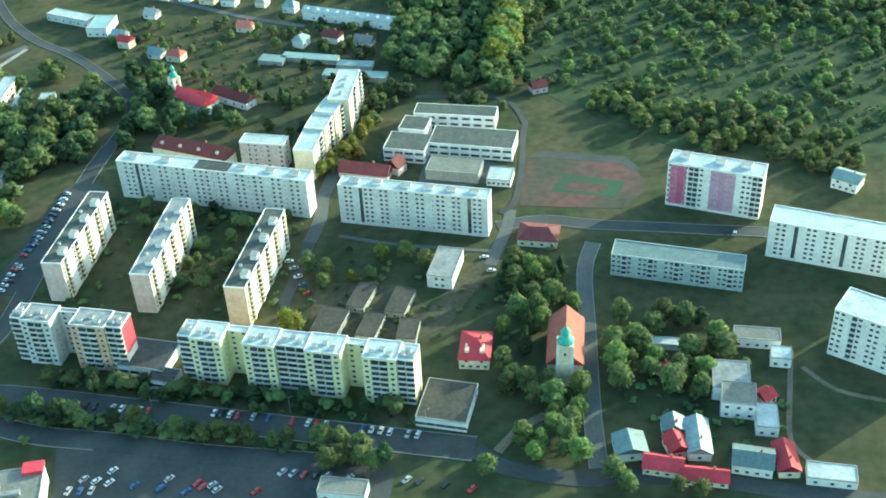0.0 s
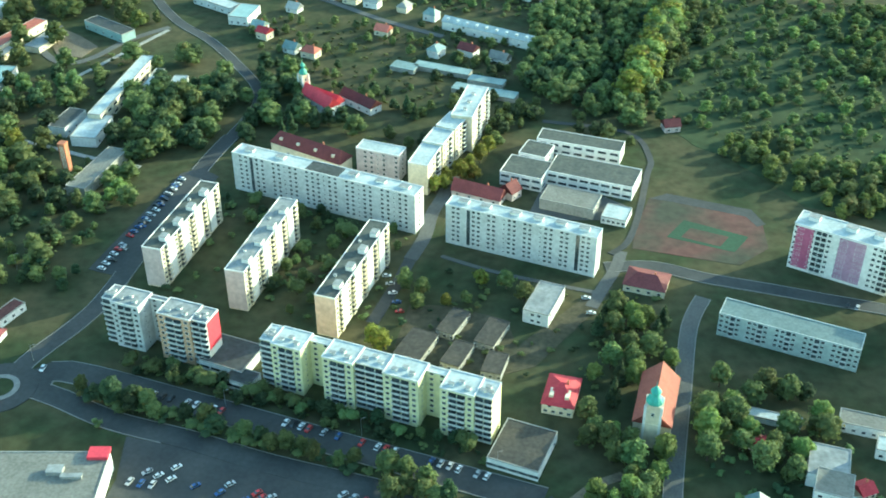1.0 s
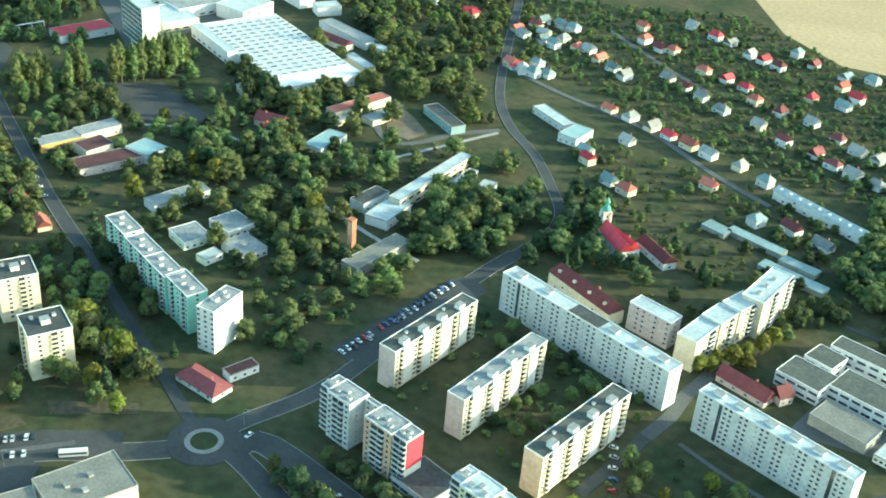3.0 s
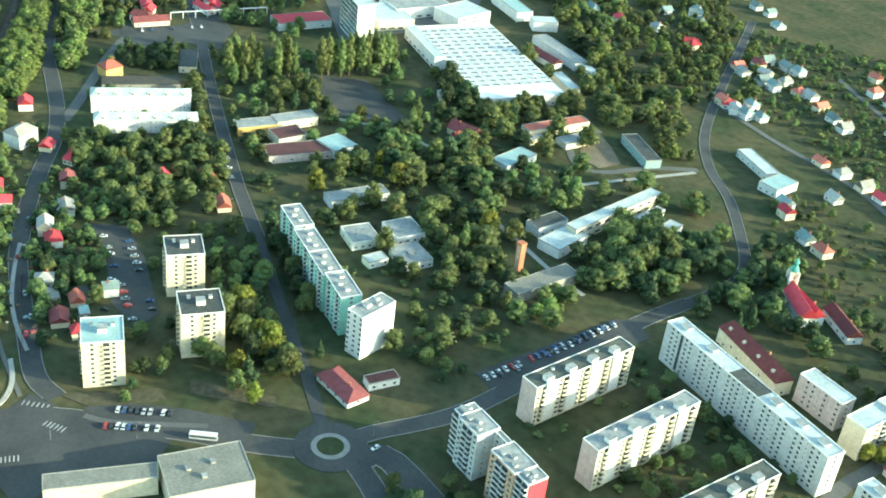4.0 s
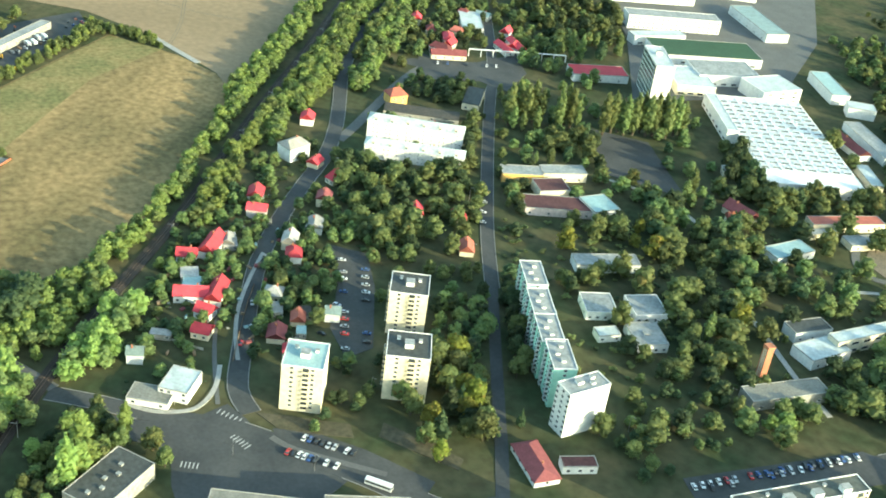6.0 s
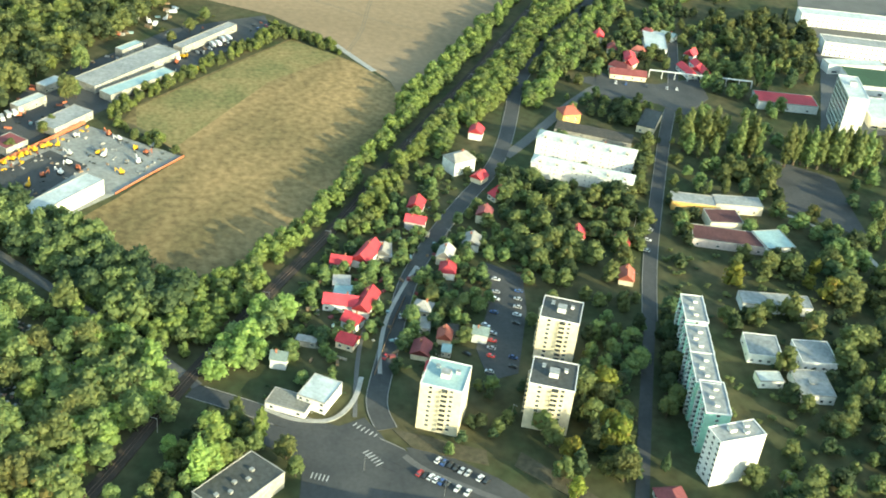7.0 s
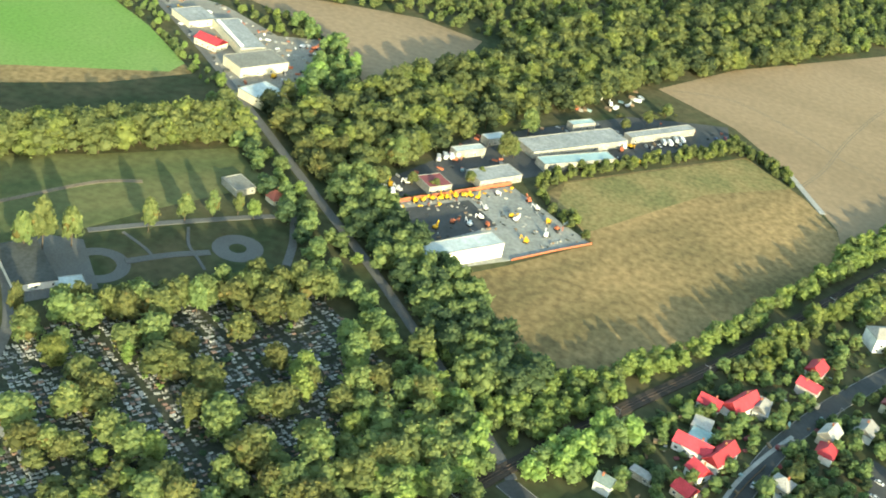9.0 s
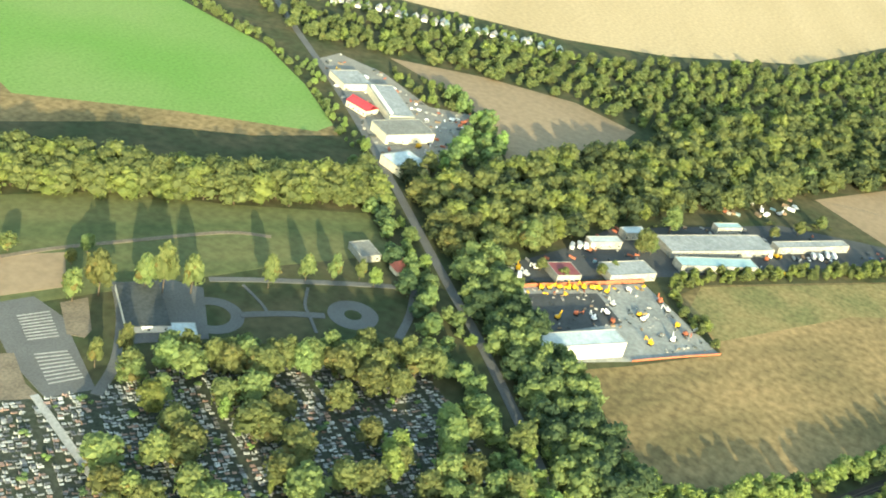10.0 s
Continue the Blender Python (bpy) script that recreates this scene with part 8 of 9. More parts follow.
wood("town_trees", "dark round trees behind the residence", [(-632.2, 403.7), (-616.3, 443.7), (-563.6, 413.6), (-578.5, 375.9)], 8, 6, 11, (LEAF_DARK, LEAF), 120, clear=0.8, fill=0.60)
planted([(-527.9, 430.8, 17), (-523.3, 435.7, 15), (-522.6, 445.8, 18), (-475.7, 422.4, 10), (-471.4, 430.7, 14)], "poplar", "green", "tall poplars by the asphalt court", 1.5)
planted([(-429.9, 541.9, 19), (-434.5, 553.7, 22), (-423.9, 553.6, 20), (-417.3, 556.3, 17), (-414.5, 541.6, 15), (-406.1, 557.9, 14), (-390.7, 568.0, 14), (-392.9, 583.7, 13)], "broad", "dark", "tall dark trees before the factory hall", 0.8)
shrubs("low scrub and brambles over the shaded slope", [(51.0, 786.9), (54.8, 645.3), (70.6, 571.7), (109.5, 549.6), (150.5, 522.0), (205.9, 509.1), (237.5, 496.7), (335.6, 503.3), (421.6, 775.3)], 6.5, 1.2, 3.2, (LEAF, LEAF_DARK, LEAF_OLIVE), 118, 0.55)
wood("orchard_trees", "scattered fruit trees on the far slope", [(3.4, 719.9), (38.5, 622.1), (56.0, 601.3), (95.3, 728.6), (83.8, 827.8), (55.3, 833.2)], 8.5, 7, 13, (LEAF, LEAF_DARK, LEAF_OLIVE), 119, clear=0.6, fill=0.5)
wood("park_trees", "dark bushes and trees between the mint block and the car park", [(-241.4, 357.5), (-240.5, 382.9), (-224.8, 406.6), (-206.5, 402.3), (-200.0, 379.2), (-189.8, 338.1), (-203.4, 322.7), (-225.5, 328.4)], 8, 4, 9, (LEAF, LEAF_DARK, LEAF_OLIVE), 112, clear=1.0, fill=0.48)
wood("park_trees", "tall trees round the boiler house", [(-228.6, 409.8), (-230.4, 430.2), (-204.1, 441.4), (-192.2, 434.0), (-198.2, 409.7), (-207.6, 399.6)], 8, 8, 14, (LEAF, LEAF_OLIVE, LEAF_LIME), 113, clear=1.0, fill=0.64)
wood("town_trees", "trees along the lane beside the factory", [(-607.0, 796.4), (-587.5, 813.0), (-436.0, 723.0), (-334.2, 673.7), (-285.7, 646.4), (-282.1, 615.8), (-344.6, 645.7), (-418.1, 681.0), (-514.2, 737.1)], 9, 8, 15, (LEAF, LEAF_DARK, LEAF_OLIVE, LEAF_LIME), 114, clear=1.0, fill=0.48, poplar=0.15)
wood("garden_trees", "dark trees and orchards beyond the factory lane", [(-714.5, 894.2), (-589.9, 858.3), (-393.8, 721.4), (-328.2, 689.9), (-367.4, 797.6), (-624.0, 1116.8), (-730.1, 1180.4), (-762.0, 1030.1)], 9, 5, 11, (LEAF, LEAF_DARK, LEAF_OLIVE, LEAF), 115, clear=1.0, fill=0.40)
wood("town_trees", "tall dark trees before the factory hall", [(-484.3, 578.4), (-445.2, 573.5), (-412.9, 557.4), (-392.3, 627.8), (-372.2, 619.3), (-378.8, 553.6), (-412.7, 532.7), (-462.0, 553.5)], 9, 10, 19, (LEAF_DARK, LEAF, LEAF_OLIVE), 116, clear=1.0, fill=0.60)
# ---- cars, masts, fences and graves ----
CAR_PAINT = {n: mat("car_paint_" + n, c, 0.3, 0.05, 0.2, 1.0, spec=0.6) for n, c in {"white": (.75, .75, .74), "silver": (.45, .46, .47), "black": (.02, .02, .022), "red": (.45, .03, .03), "blue": (.04, .09, .25), "green": (.05, .15, .10)}.items()}


def car_meshes(paint):
    b = Geo()
    prof = [(-2.1, .35), (-2.15, .7), (-1.9, .85), (1.0, .9), (2.05, .78), (2.15, .5), (2.1, .3)]
    for s in (-1, 1):
        f = [(x, s * 0.86, z) for x, z in prof]
        b.face(f if s < 0 else f[::-1])
    for (xa, za), (xb, zb) in zip(prof, prof[1:] + prof[:1]):
        b.face([(xa, 0.86, za), (xb, 0.86, zb), (xb, -0.86, zb), (xa, -0.86, za)])
    b.box(-1.25, 0.25, -0.66, 0.66, 1.40, 1.46)
    c = Geo()
    c.hull([(-1.8, -.8, .86), (1.1, -.8, .9), (1.1, .8, .9), (-1.8, .8, .86), (-1.3, -.66, 1.4), (.3, -.66, 1.4), (.3, .66, 1.4), (-1.3, .66, 1.4)],
           [(0, 1, 5, 4), (1, 2, 6, 5), (2, 3, 7, 6), (3, 0, 4, 7), (4, 5, 6, 7)])
    return b.mesh("body", paint), c.mesh("glazing", GLASS)


w = Geo()
n = 8
w.hull([(0.31 * math.cos(2 * math.pi * i / n), -0.1, 0.31 * math.sin(2 * math.pi * i / n)) for i in range(n)] + [(0.31 * math.cos(2 * math.pi * i / n), 0.1, 0.31 * math.sin(2 * math.pi * i / n)) for i in range(n)],
       [tuple(range(n)), tuple(range(n, 2 * n))[::-1]] + [(i, i + n, (i + 1) % n + n, (i + 1) % n) for i in range(n)])
WHEEL = w.mesh("wheel", TYRE)
CARS = {k: car_meshes(p) for k, p in CAR_PAINT.items()}
crng = random.Random(3)


def car(x, y, yaw, colour=None, group="parked cars"):
    colour = colour or crng.choice(("white", "silver", "silver", "black", "black", "blue", "red", "white"))
    top = thing("car", f"{colour} passenger car parked on asphalt", "car", x, y, yaw, ground_z(x, y), group)
    part("body", CARS[colour][0], None, top)
    part("glazing", CARS[colour][1], None, top, "dark car windows")
    for wx in (-1.35, 1.35):
        for wy in (-0.8, 0.8):
            part("wheel", WHEEL, None, top, "", pose(wx, wy, 0.31))


def car_row(a, b, n, turn, skip=0.25, group="parked cars"):
    """Cars parked side by side along a line; turn: their angle to it."""
    a, b = Vector(a), Vector(b)
    yaw = math.degrees(math.atan2(b.y - a.y, b.x - a.x))
    for i in range(n):
        if crng.random() < skip:
            continue
        p = a.lerp(b, i / max(1, n - 1))
        car(p.x + crng.uniform(-.2, .2), p.y + crng.uniform(-.2, .2), yaw + turn + crng.uniform(-3, 3) + crng.choice((0, 180)), group=group)


car_row(*[(-184.0, 356.5), (-181.7, 443.8)], 22, 80, 0.2)
car_row(*[(-254.3, 203.9), (-240.2, 221.1)], 9, 85, 0.1)
car_row(*[(-247.6, 194.9), (-234.1, 211.9)], 10, 85, 0.1)
car_row(*[(-59.1, 274.9), (-15.3, 270.0)], 14, 85, 0.3)
car_row(*[(-15.3, 270.0), (27.2, 264.8)], 12, 85, 0.35)
car_row(*[(-181.7, 363.8), (-180.9, 443.1)], 16, 80, 0.35)
car_row(*[(-50.7, 389.8), (-33.9, 357.9)], 6, 80, 0.3)
car_row(*[(-106.2, 229.5), (-97.0, 230.2)], 3, 80, 0.0)
car_row(*[(-92.0, 241.0), (-26.5, 231.5)], 12, 60, 0.55)
car_row(*[(-59.5, 234.7), (-30.6, 229.9)], 6, 60, 0.3)
car_row(*[(-326.1, 194.2), (-356.6, 213.3)], 2, 0, 0.0)
car_row(*[(-325.8, 233.4), (-347.8, 248.0)], 4, 80, 0.2)
car_row(*[(-387.9, 263.8), (-311.3, 240.6)], 14, 80, 0.35)
car_row(*[(-375.9, 272.7), (-314.1, 252.7)], 10, 80, 0.45)
car_row(*[(-688.0, 125.2), (-747.8, 181.6)], 10, 80, 0.3, "cars in the depot")
car_row(*[(-317.5, 195.9), (-398.3, 218.6)], 5, 0, 0.6)
car_row(*[(-445.0, 373.2), (-412.0, 356.6)], 4, 80, 0.2)
car_row(*[(46.1, 393.9), (52.3, 377.6)], 4, 80, 0.2)
car_row(*[(155.0, 412.8), (171.3, 410.6)], 5, 80, 0.3)
car_row(*[(-77.7, 307.0), (-70.3, 308.0)], 3, 0, 0.0)
car_row(*[(25.0, 240.7), (55.8, 236.0)], 7, 60, 0.4)
car_row(*[(-173.3, 282.2), (-173.4, 286.0)], 1, 0, 0.0)


def bus(x, y, yaw):
    top = thing("bus", "white city bus standing on the road", "bus", x, y, yaw, ground_z(x, y))
    g = Geo()
    g.box(-5.9, 5.9, -1.25, 1.25, 0.4, 2.95)
    g.box(-5.6, 5.6, -1.1, 1.1, 2.95, 3.1)
    part("body", g, CAR_PAINT["white"], top)
    g = Geo()
    for s in (-1, 1):
        g.box(-5.6, 5.5, s * 1.26 - 0.015, s * 1.26 + 0.015, 1.4, 2.4)
    g.box(5.89, 5.93, -1.1, 1.1, 1.2, 2.6)
    part("glazing", g, GLASS, top, "dark bus windows")
    for wx in (-3.6, 3.6):
        for wy in (-1.1, 1.1):
            part("wheel", WHEEL, None, top, "", pose(wx, wy, 0.45) @ Matrix.Scale(1.45, 4))


bus(*(-218.5, 224.8, 47.7, 11.5)[:3])


def lamp(x, y, yaw, h=9.0):
    top = thing("street_lamp", "tall grey street lamp with a curved arm", "street lamp", x, y, yaw, group="street lamps")
    g = Geo()
    g.tube(0, 0, 0, h, 0.13, 0.07, 6)
    part("pole", g, STEEL, top)
    g = Geo()
    g.box(0, 1.6, -0.05, 0.05, h - 0.1, h)
    part("arm", g, STEEL, top)
    g = Geo()
    g.box(1.4, 2.1, -0.15, 0.15, h - 0.2, h - 0.05)
    part("lantern", g, CONCRETE, top)


for lx, ly in [(-251.8, 172.4), (-234.0, 202.1), (-287.5, 292.6), (-377.6, 335.3), (-438.4, 359.7), (-277.3, 241.7), (-315.5, 215.2), (-224.0, 346.6), (-231.0, 406.6), (-289.5, 155.8), (-425.5, 245.0), (-488.0, 291.3)] + [(-27.1, 276.0), (-87.0, 278.7), (30.0, 270.5), (-180.0, 286.0)]:
    lamp(lx, ly, 40)


def mast(x, y, yaw):
    top = thing("railway_mast", "grey railway mast with a short cross arm", "mast", x, y, yaw, group="railway masts")
    g = Geo()
    g.tube(0, 0, 0, 8.5, 0.16, 0.12, 6)
    part("pole", g, CONCRETE, top)
    g = Geo()
    g.box(-0.1, 3.2, -0.06, 0.06, 7.3, 7.5)
    part("arm", g, STEEL, top)


acc = 0.0
for a, b in zip(RAIL, RAIL[1:]):
    acc += math.hypot(b[0] - a[0], b[1] - a[1])
    if acc > 45:
        acc = 0.0
        d = Vector((b[0] - a[0], b[1] - a[1])).normalized()
        mast(b[0] + d.y * 5.2, b[1] - d.x * 5.2, math.degrees(math.atan2(d.y, d.x)) + 90)


def fence(label, pts, h, material, step=3.0):
    """Posts with solid panels between them."""
    top = thing("fence", label, "fence", *pts[0])
    o = Vector(pts[0])
    post = Geo()
    post.box(-.09, .09, -.09, .09, 0, h + .12)
    post = post.mesh("post", material)
    for a, b in zip(pts, pts[1:]):
        a, b = Vector(a) - o, Vector(b) - o
        n = max(1, round((b - a).length / step))
        yaw = math.degrees(math.atan2(b.y - a.y, b.x - a.x))
        pl = Geo()
        pl.box(0.09, (b - a).length / n - 0.09, -.04, .04, 0.1, h)
        pm = pl.mesh("panel", material)
        for i in range(n):
            p = a.lerp(b, i / n)
            part("post", post, None, top, "", pose(p.x, p.y, 0, 0, 0, yaw))
            part("panel", pm, None, top, "", pose(p.x, p.y, 0, 0, 0, yaw))


RUST = mat("rust_red_fence", (0.40, 0.13, 0.07), 0.8, 0.2, 0.2, 1.0)
fence("rust-red panel fence round the machine yard", [(-500.8, -11.8), (-532.8, 16.9), (-573.0, 51.2)], 2.6, RUST, 6)
fence("rust-red panel fence round the machine yard", [(-484.5, 70.6), (-507.8, 90.1), (-528.8, 108.7)], 1.3, RUST, 6)

YELLOW = mat("machine_yellow", (0.70, 0.42, 0.03), 0.5, 0.15, 0.2, 1.0)


def digger(x, y, yaw, material, name_, s=1.0):
    top = thing("excavator", f"{name_} building machine standing in the yard", "machine", x, y, yaw, ground_z(x, y), "machines in the yard")
    for q in (-1, 1):
        g = Geo()
        g.box(-1.8 * s, 1.8 * s, q * 1.1 - .3, q * 1.1 + .3, 0, 0.8)
        part("track", g, TYRE, top)
    g = Geo()
    g.box(-1.7 * s, 1.2 * s, -1.2, 1.2, 0.9, 2.0)
    g.box(0, 1.2 * s, -1.2, -0.1, 2.0, 3.0)
    part("cab", g, material, top)
    g = Geo()
    g.hull([(1.2, 0, 1.4), (1.2, .4, 1.4), (3.6, .4, 3.6), (3.6, 0, 3.6), (1.2, 0, 1.9), (1.2, .4, 1.9), (3.6, .4, 4.0), (3.6, 0, 4.0)], [(0, 1, 2, 3), (4, 7, 6, 5), (0, 3, 7, 4), (1, 5, 6, 2), (3, 2, 6, 7)])
    g.box(3.4, 3.8, 0, .4, 1.2, 3.8)
    part("boom", g, material, top)


MIX = [(YELLOW, "yellow"), (YELLOW, "yellow"), (CAR_PAINT["silver"], "grey"), (CAR_PAINT["white"], "white"), (RUST, "rust-red")]
for i, (mx, my) in enumerate([(-517.3, 5.8), (-525.8, 13.7), (-521.2, 9.1), (-529.5, 17.8), (-536.7, 24.9), (-542.6, 32.5), (-532.1, 20.6), (-540.9, 28.7), (-543.2, 36.9), (-532.2, 44.0), (-520.1, 44.3), (-514.6, 49.6), (-532.8, 60.0), (-529.5, 63.1), (-557.6, 65.2), (-550.8, 71.8), (-539.0, 80.9), (-533.2, 87.1), (-541.6, 90.7), (-521.5, 82.6), (-508.5, 73.6), (-503.9, -0.3), (-555.3, 46.3), (-506.1, 31.0), (-494.3, 24.2), (-508.6, 40.4)]):
    digger(mx, my, i * 67 % 360, *MIX[i % 2 if i < 9 else 2 + i % 3 if i % 4 else 0], 0.8)
for i, (mx, my) in enumerate([(-576.9, 2.9), (-584.0, 6.5), (-583.5, 12.2), (-592.3, 15.5), (-527.0, -12.7), (-524.6, -6.8), (-536.4, -5.1), (-669.1, 107.7), (-678.6, 112.4), (-656.8, 120.9), (-750.2, 101.3), (-743.3, 89.4), (-717.6, 67.2)] + [(-629.6, -137.1), (-628.0, -127.7), (-640.7, -125.2), (-691.1, -131.3), (-693.9, -123.5), (-697.5, -210.0), (-696.7, -229.1), (-624.1, -117.1)]):
    digger(mx, my, i * 51 % 360, *MIX[(i + 2) % 5], 1.2)

# graves: slabs and headstones in uneven rows, far too many to count
grng = random.Random(5)
GRAVE = [(STONE, Geo()), (DARK_STONE, Geo()), (ROSE_STONE, Geo())]
GP = [(-219.4, -170.1), (-257.3, -136.0), (-268.9, -123.2), (-286.7, -112.0), (-305.3, -106.2), (-333.6, -91.0), (-362.0, -60.7), (-399.7, -13.9), (-382.8, 12.3), (-361.8, 36.0), (-336.1, 60.5), (-277.6, 37.1), (-180.1, -87.0)]
GX = Vector((-331.9, -92.8)) - Vector((-278.8, -19.4))
GX.normalize()
GY = Vector((-GX.y, GX.x))
GO = Vector((-301.2, -56.3))
for i in range(-75, 76):
    for j in range(-48, 49):
        if j % 9 == 0 or (i + j // 9 * 5) % 17 == 0 or grng.random() < 0.24:
            continue
        p = GO + GX * (i * 1.9 + grng.uniform(-.55, .55)) + GY * (j * 2.7 + grng.uniform(-.6, .6))
        if not inside(p.x, p.y, GP) or not free(p.x, p.y, 0.3):
            continue
        q = grng.random()
        g = GRAVE[0 if q < 0.55 else 1 if q < 0.83 else 2][1]
        a, b, hh, turn = grng.uniform(0.35, 0.8), grng.uniform(0.7, 1.15), grng.uniform(0.5, 1.5), grng.gauss(0, 0.07)
        ux, uy = GX * math.cos(turn) + GY * math.sin(turn), GY * math.cos(turn) - GX * math.sin(turn)
        quad = lambda u0, u1, v0, v1: [tuple(p + ux * u + uy * v) for u, v in ((u0, v0), (u1, v0), (u1, v1), (u0, v1))]
        g.prism(quad(-a, a, -b, b), 0, grng.uniform(0.15, 0.4))
        w = a * grng.uniform(0.5, 1.0)
        g.prism(quad(-w, w, b, b + grng.uniform(.15, .35)), 0, hh)
for (gm, g), word in zip(GRAVE, ("grey and white", "dark granite", "reddish granite")):
    tagged(new("graves", g.mesh("graves", gm)), word + " grave slabs and headstones in uneven rows", "graves", kind="stuff")


def clutter(label, poly, n, mats, seed, low=0.5, high=2.2):
    """Stacked goods, crates, pipes and scrap that nobody could count, as one mesh."""
    r = random.Random(seed)
    xs, ys = [p[0] for p in poly], [p[1] for p in poly]
    g, k = Geo(), 0
    while k < n:
        x, y = r.uniform(min(xs), max(xs)), r.uniform(min(ys), max(ys))
        k += 1
        if not inside(x, y, poly) or any(abs((x - fx) * c + (y - fy) * s) < a + 1.5 and abs((y - fy) * c - (x - fx) * s) < b + 1.5 for fx, fy, c, s, a, b in FOOT):
            continue
        L, W, h, t = r.uniform(low, high), r.uniform(low, high) * 0.5, r.uniform(0.3, 1.0) * high * 0.7, r.uniform(0, 3.14)
        z = ground_z(x, y)
        c, s = math.cos(t), math.sin(t)
        was = len(g.f)
        g.prism([(x + u * c - v * s, y + u * s + v * c) for u, v in ((-L, -W), (L, -W), (L, W), (-L, W))], z, z + h)
        m = r.randrange(len(mats))
        g.m[was:] = [m] * (len(g.f) - was)
    return tagged(new("yard_stock", g.mesh("yard_stock", *mats)), label, "stock", kind="stuff")


s = thing("cemetery_spire", "small chapel with a pointed grey spire among the trees", "chapel", -381.7, 25.5)
g = Geo()
g.box(-1.3, 1.3, -1.3, 1.3, 0, 5)
part("wall", g, GREY_WHITE, s)
g = Geo()
g.tube(0, 0, 5, 11, 1.6, 0.05, 8)
part("spire", g, PALE_ROOF, s)
# striped bays of the cemetery car park
for k in range(2):
    for i in range(9):
        a = Vector((-304.6, -171.3)).lerp(Vector((-294.2, -155.9)), i / 8) if k == 0 else Vector((-288.1, -146.6)).lerp(Vector((-276.7, -128.6)), i / 8)
        b = Vector((-317.1, -163.9)).lerp(Vector((-305.7, -148.3)), i / 8) if k == 0 else Vector((-299.5, -138.2)).lerp(Vector((-289.8, -121.2)), i / 8)
        g = Geo()
        strip_geo(g, [tuple(a), tuple(b)], -0.4, 0.4, 0.0, 0.24)
        tagged(new("parking_strip", g.mesh("parking_strip", CONCRETE)), "pale paved strip between parking bays", kind="structure")
# rooftop details of the works and the far allotment huts
for i in range(26):
    q = i / 25
    a, b = Vector((-841.0, -318.0)), Vector((-924.9, -135.4))
    p = a.lerp(b, q)
    house(p.x + crng.uniform(-3, 3), p.y + crng.uniform(-3, 3), 20 + crng.uniform(-10, 10), 7, 5, 3.0, 2.2, crng.choice(("gw", "ww", "gw", "tw")), chimney=False, label="small white allotment hut with a pale roof", name="hut", group="allotment huts", wins=False)
# red corner and canopy of the supermarket
SM = (-134.2, 214.9, 13.7, 45.5, 30.4)
sc = thing("corner_sign", "bright red cladding on the supermarket corner", "cladding", -117.1, 233.1, SM[2], 9.0)
g = Geo()
g.box(-6, 2, -3, 3, 0.0, 1.6)
part("cladding", g, RED_PAINT, sc)

STOCK = (YELLOW, CONCRETE, DULL_WALL, RUST, WOOD, CAR_PAINT["white"], DARK_BITUMEN)
clutter("stacked parts, pipes and pallets in the machine yard", [(-499.9, -4.1), (-565.7, 52.8), (-528.8, 103.0), (-507.8, 83.6), (-516.8, 58.5), (-474.1, 20.2)], 230, (DULL_WALL, DARK_BITUMEN, CONCRETE, WOOD, DARK_BITUMEN), 1, 0.4, 1.3)
clutter("yellow and red machine parts along the fence", [(-503.6, -5.3), (-569.3, 52.0), (-563.5, 55.8), (-499.3, -0.6)], 150, (YELLOW, YELLOW, RUST, DULL_WALL), 2, 0.5, 1.5)
clutter("stacked goods and scrap among the depot sheds", [(-525.0, -21.2), (-574.8, -0.3), (-624.6, 13.1), (-732.5, 105.1), (-753.6, 150.1), (-761.8, 173.1), (-732.7, 176.1), (-598.1, 65.9), (-509.6, -11.2)], 420, (DULL_WALL, DARK_BITUMEN, CONCRETE, WOOD, DARK_BITUMEN, TEAL_ROOF, RUST), 3, 0.5, 2.2)
clutter("stacked goods and scrap in the works yard", [(-706.0, -254.4), (-733.0, -250.0), (-729.0, -207.5), (-699.9, -154.1), (-716.3, -124.3), (-678.9, -112.1), (-604.2, -107.4), (-578.0, -119.0), (-603.2, -149.2)], 320, (DULL_WALL, DARK_BITUMEN, CONCRETE, WOOD, CAR_PAINT["white"], RUST), 4, 0.5, 2.2)
clutter("huts and scrap behind the depot", [(-751.7, 46.8), (-799.8, 110.1), (-749.9, 110.1), (-706.0, 66.0)], 60, (CAR_PAINT["white"], DULL_WALL, TEAL_ROOF, WOOD), 5, 1.5, 3.0)
clutter("garden clutter and small sheds behind the houses", [(-324.6, 149.5), (-391.5, 170.0), (-444.0, 209.7), (-479.3, 230.9), (-504.6, 252.8), (-459.0, 263.4), (-401.7, 247.3), (-339.1, 211.3), (-313.7, 187.1), (-311.9, 162.2)], 150, (WOOD, DULL_WALL, TEAL_ROOF, BROWN_ROOF), 6, 0.6, 2.2)


def truck(x, y, yaw, paint, name_):
    top = thing("truck", name_ + " delivery truck parked in the depot", "truck", x, y, yaw, ground_z(x, y), "trucks in the depot")
    g = Geo()
    g.box(-3.6, 2.0, -1.2, 1.2, 0.9, 3.3)
    part("box_body", g, CAR_PAINT["white"] if paint != "white" else CAR_PAINT["silver"], top)
    g = Geo()
    g.box(2.1, 3.9, -1.15, 1.15, 0.6, 2.6)
    cab = part("cab", g, CAR_PAINT[paint], top)
    g = Geo()
    g.box(3.9, 3.93, -1.0, 1.0, 1.6, 2.4)
    part("windscreen", g, GLASS, cab)
    for wx in (-2.4, 2.8):
        for wy in (-1.0, 1.0):
            part("wheel", WHEEL, None, top, "", pose(wx, wy, 0.45) @ Matrix.Scale(1.45, 4))


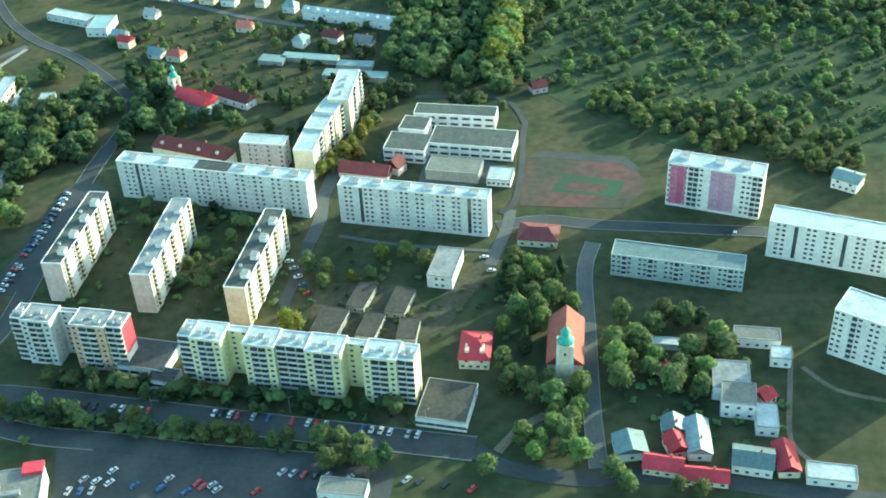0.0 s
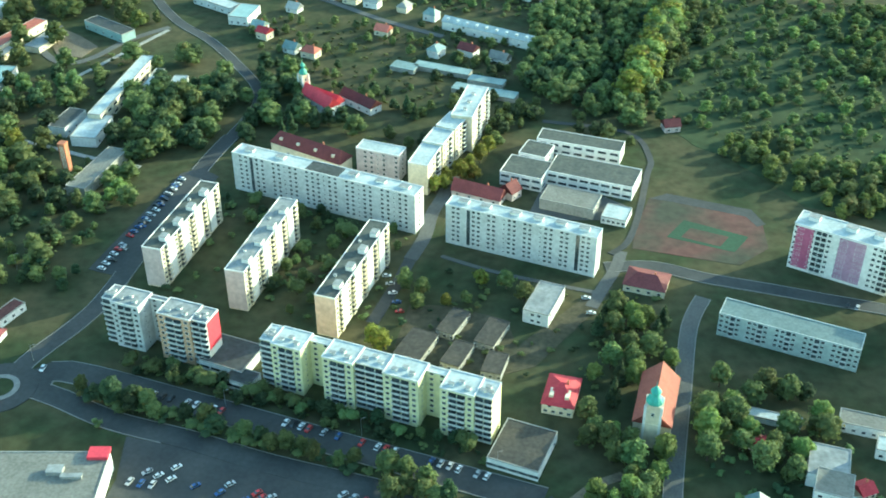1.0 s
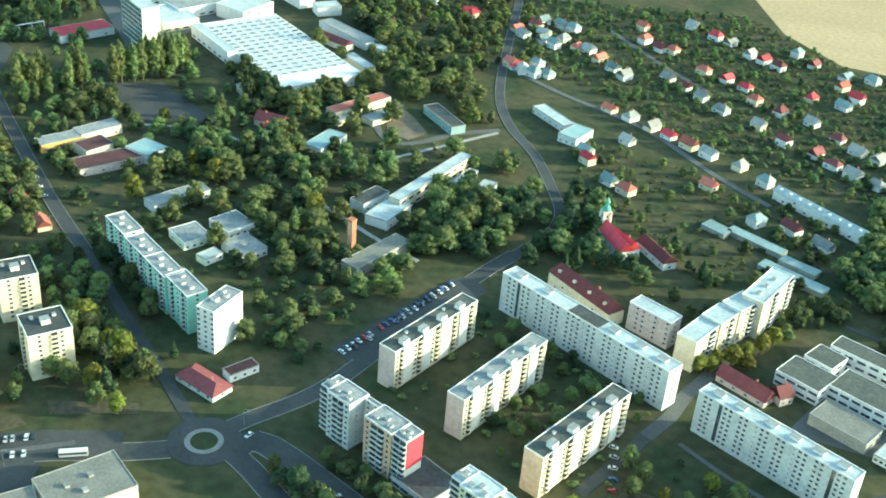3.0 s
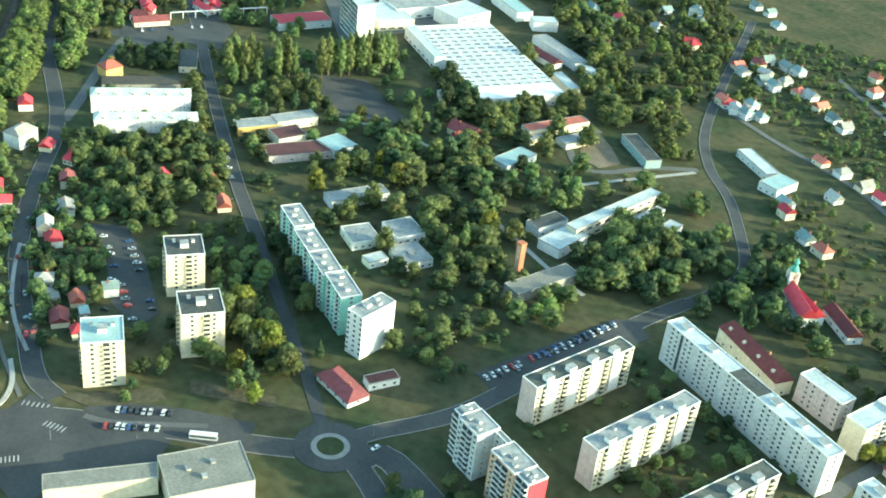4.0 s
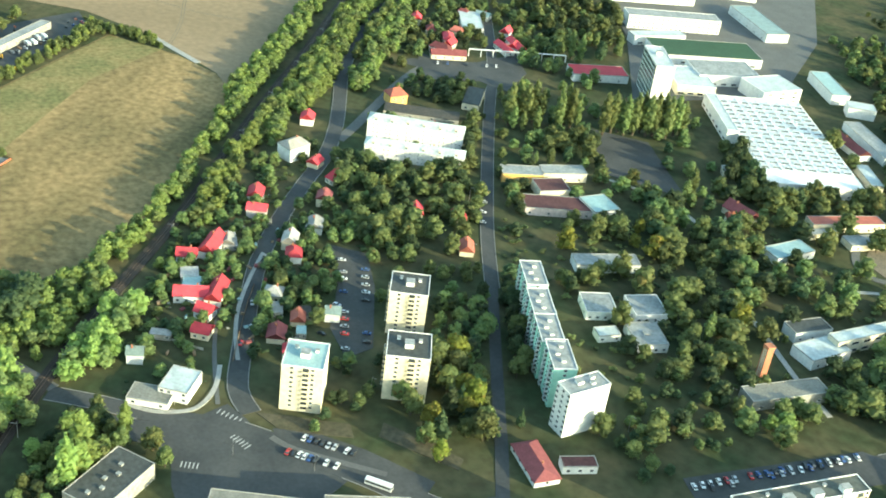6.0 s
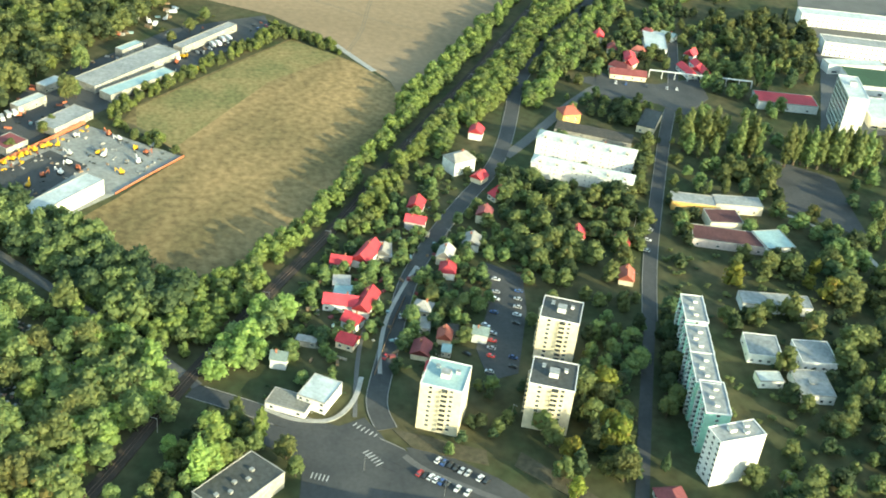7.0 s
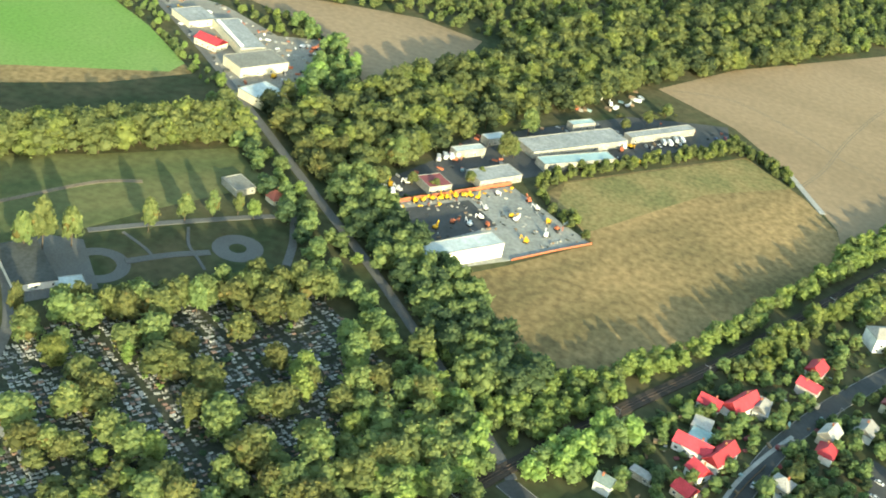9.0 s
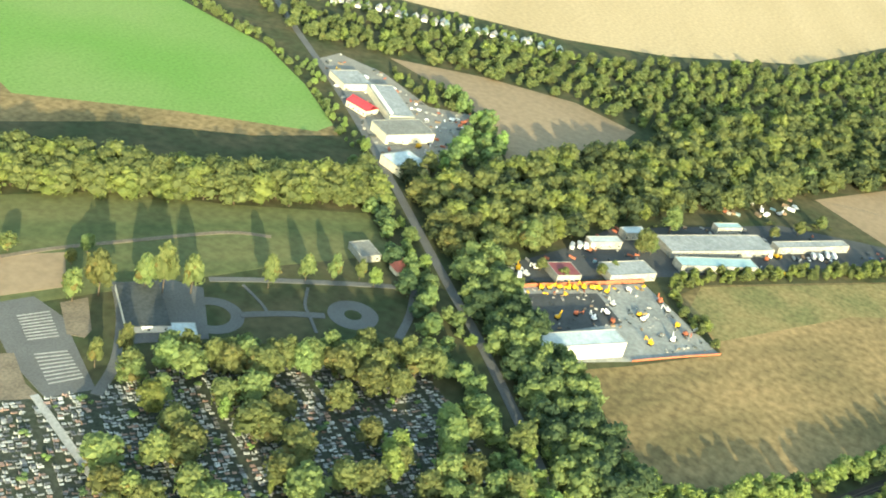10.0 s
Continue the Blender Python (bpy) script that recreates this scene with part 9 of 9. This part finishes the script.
for i, (mx, my) in enumerate([(-578.2, 2.9), (-583.1, 5.7), (-585.3, 9.4), (-590.2, 12.2), (-675.8, 107.8), (-700.0, 133.4), (-702.4, 137.6), (-710.3, 141.1), (-712.7, 145.4), (-518.5, -14.9), (-519.0, -8.7)]):
    truck(mx, my, (-586.2, 7.8, -164.6, 27.2)[2] + i * 13 % 9, ("white", "white", "red", "red", "red", "white", "silver", "white", "blue", "white", "silver")[i], ("white", "white", "red", "red", "red", "white", "grey", "white", "blue", "white", "grey")[i])
for label, pts in (("pale garden wall of concrete panels", [(-372.8, 229.6), (-371.4, 242.4), (-367.3, 254.7)]), ("pale garden wall of concrete panels", [(-345.4, 153.6), (-329.3, 169.7), (-324.8, 176.0)]), ("wooden garden fence along the street", [(-313.7, 187.1), (-335.4, 195.5), (-358.8, 205.2), (-374.0, 212.4)])):
    fence(label, pts, 1.6, DULL_WALL if "wall" in label else WOOD, 5)

# pipe bridge of the factory
PB = (-644.6, 489.3, 75.1, 77.3)
pb = thing("pipe_bridge", "long pale steel pipe bridge on posts by the factory", "pipe bridge", PB[0], PB[1], PB[2])
g = Geo()
for v in (-0.6, 0.0, 0.6):
    g.box(-PB[3] / 2, PB[3] / 2, v - 0.22, v + 0.22, 5.6, 6.05)
part("pipe", g, GREY_WHITE, pb)
for i in range(9):
    x = -PB[3] / 2 + PB[3] * i / 8
    g = Geo()
    g.box(x - 0.18, x + 0.18, -0.9, -0.6, 0, 5.6)
    g.box(x - 0.18, x + 0.18, 0.6, 0.9, 0, 5.6)
    g.box(x - 0.2, x + 0.2, -1.0, 1.0, 5.4, 5.6)
    part("post", g, GREY_WHITE, pb)
# zebra crossings and lane lines of the junction and the main road
def stripes(a, b, n, length, width):
    a, b = Vector(a), Vector(b)
    d = (b - a).normalized()
    s = Vector((-d.y, d.x)) * length / 2
    for i in range(n):
        p = a.lerp(b, i / max(1, n - 1))
        g = Geo()
        strip_geo(g, [tuple(p - s), tuple(p + s)], -width / 2, width / 2, ground_z(p.x, p.y) - 0.05, ground_z(p.x, p.y) + 0.012)
        tagged(new("road_marking", g.mesh("road_marking", PAINT)), "worn white road marking", kind="structure")


stripes(*[(-263.0, 175.2), (-255.0, 179.5)], 6, 3.5, 0.5)
stripes(*[(-251.2, 151.2), (-248.6, 157.2)], 5, 3.5, 0.5)
stripes(*[(-280.5, 173.1), (-272.5, 180.5)], 6, 3.0, 0.5)
car_row(*[(-101.9, 236.1), (-59.7, 231.2)], 9, 60, 0.35)
car_row(*[(-138.9, 279.7), (-63.4, 273.1)], 20, 85, 0.5)
car_row(*[(-24.2, 242.5), (7.4, 240.1)], 8, 60, 0.45)

# tractor tracks over the eastern field
for s in ("a", "b"):
    g = Geo()
    line = smooth_line([(-695.7, 230.7), (-736.8, 247.1), (-804.7, 265.7), (-889.9, 296.7), (-1002.8, 349.2)] if s == "a" else [(-807.2, 125.5), (-823.1, 178.1), (-790.6, 231.2), (-759.2, 264.0), (-735.8, 302.7)])
    for v in (-1.0, 1.0):
        strip_geo(g, line, v - 0.3, v + 0.3, 0.0, ground_z(*line[4]) + 0.012)
    tagged(new("wheel_track", g.mesh("wheel_track", DIRT)), "brown wheel tracks over the soil", kind="structure")
car_row(*[(-643.7, 414.0), (-630.8, 465.1)], 8, 80, 0.4)
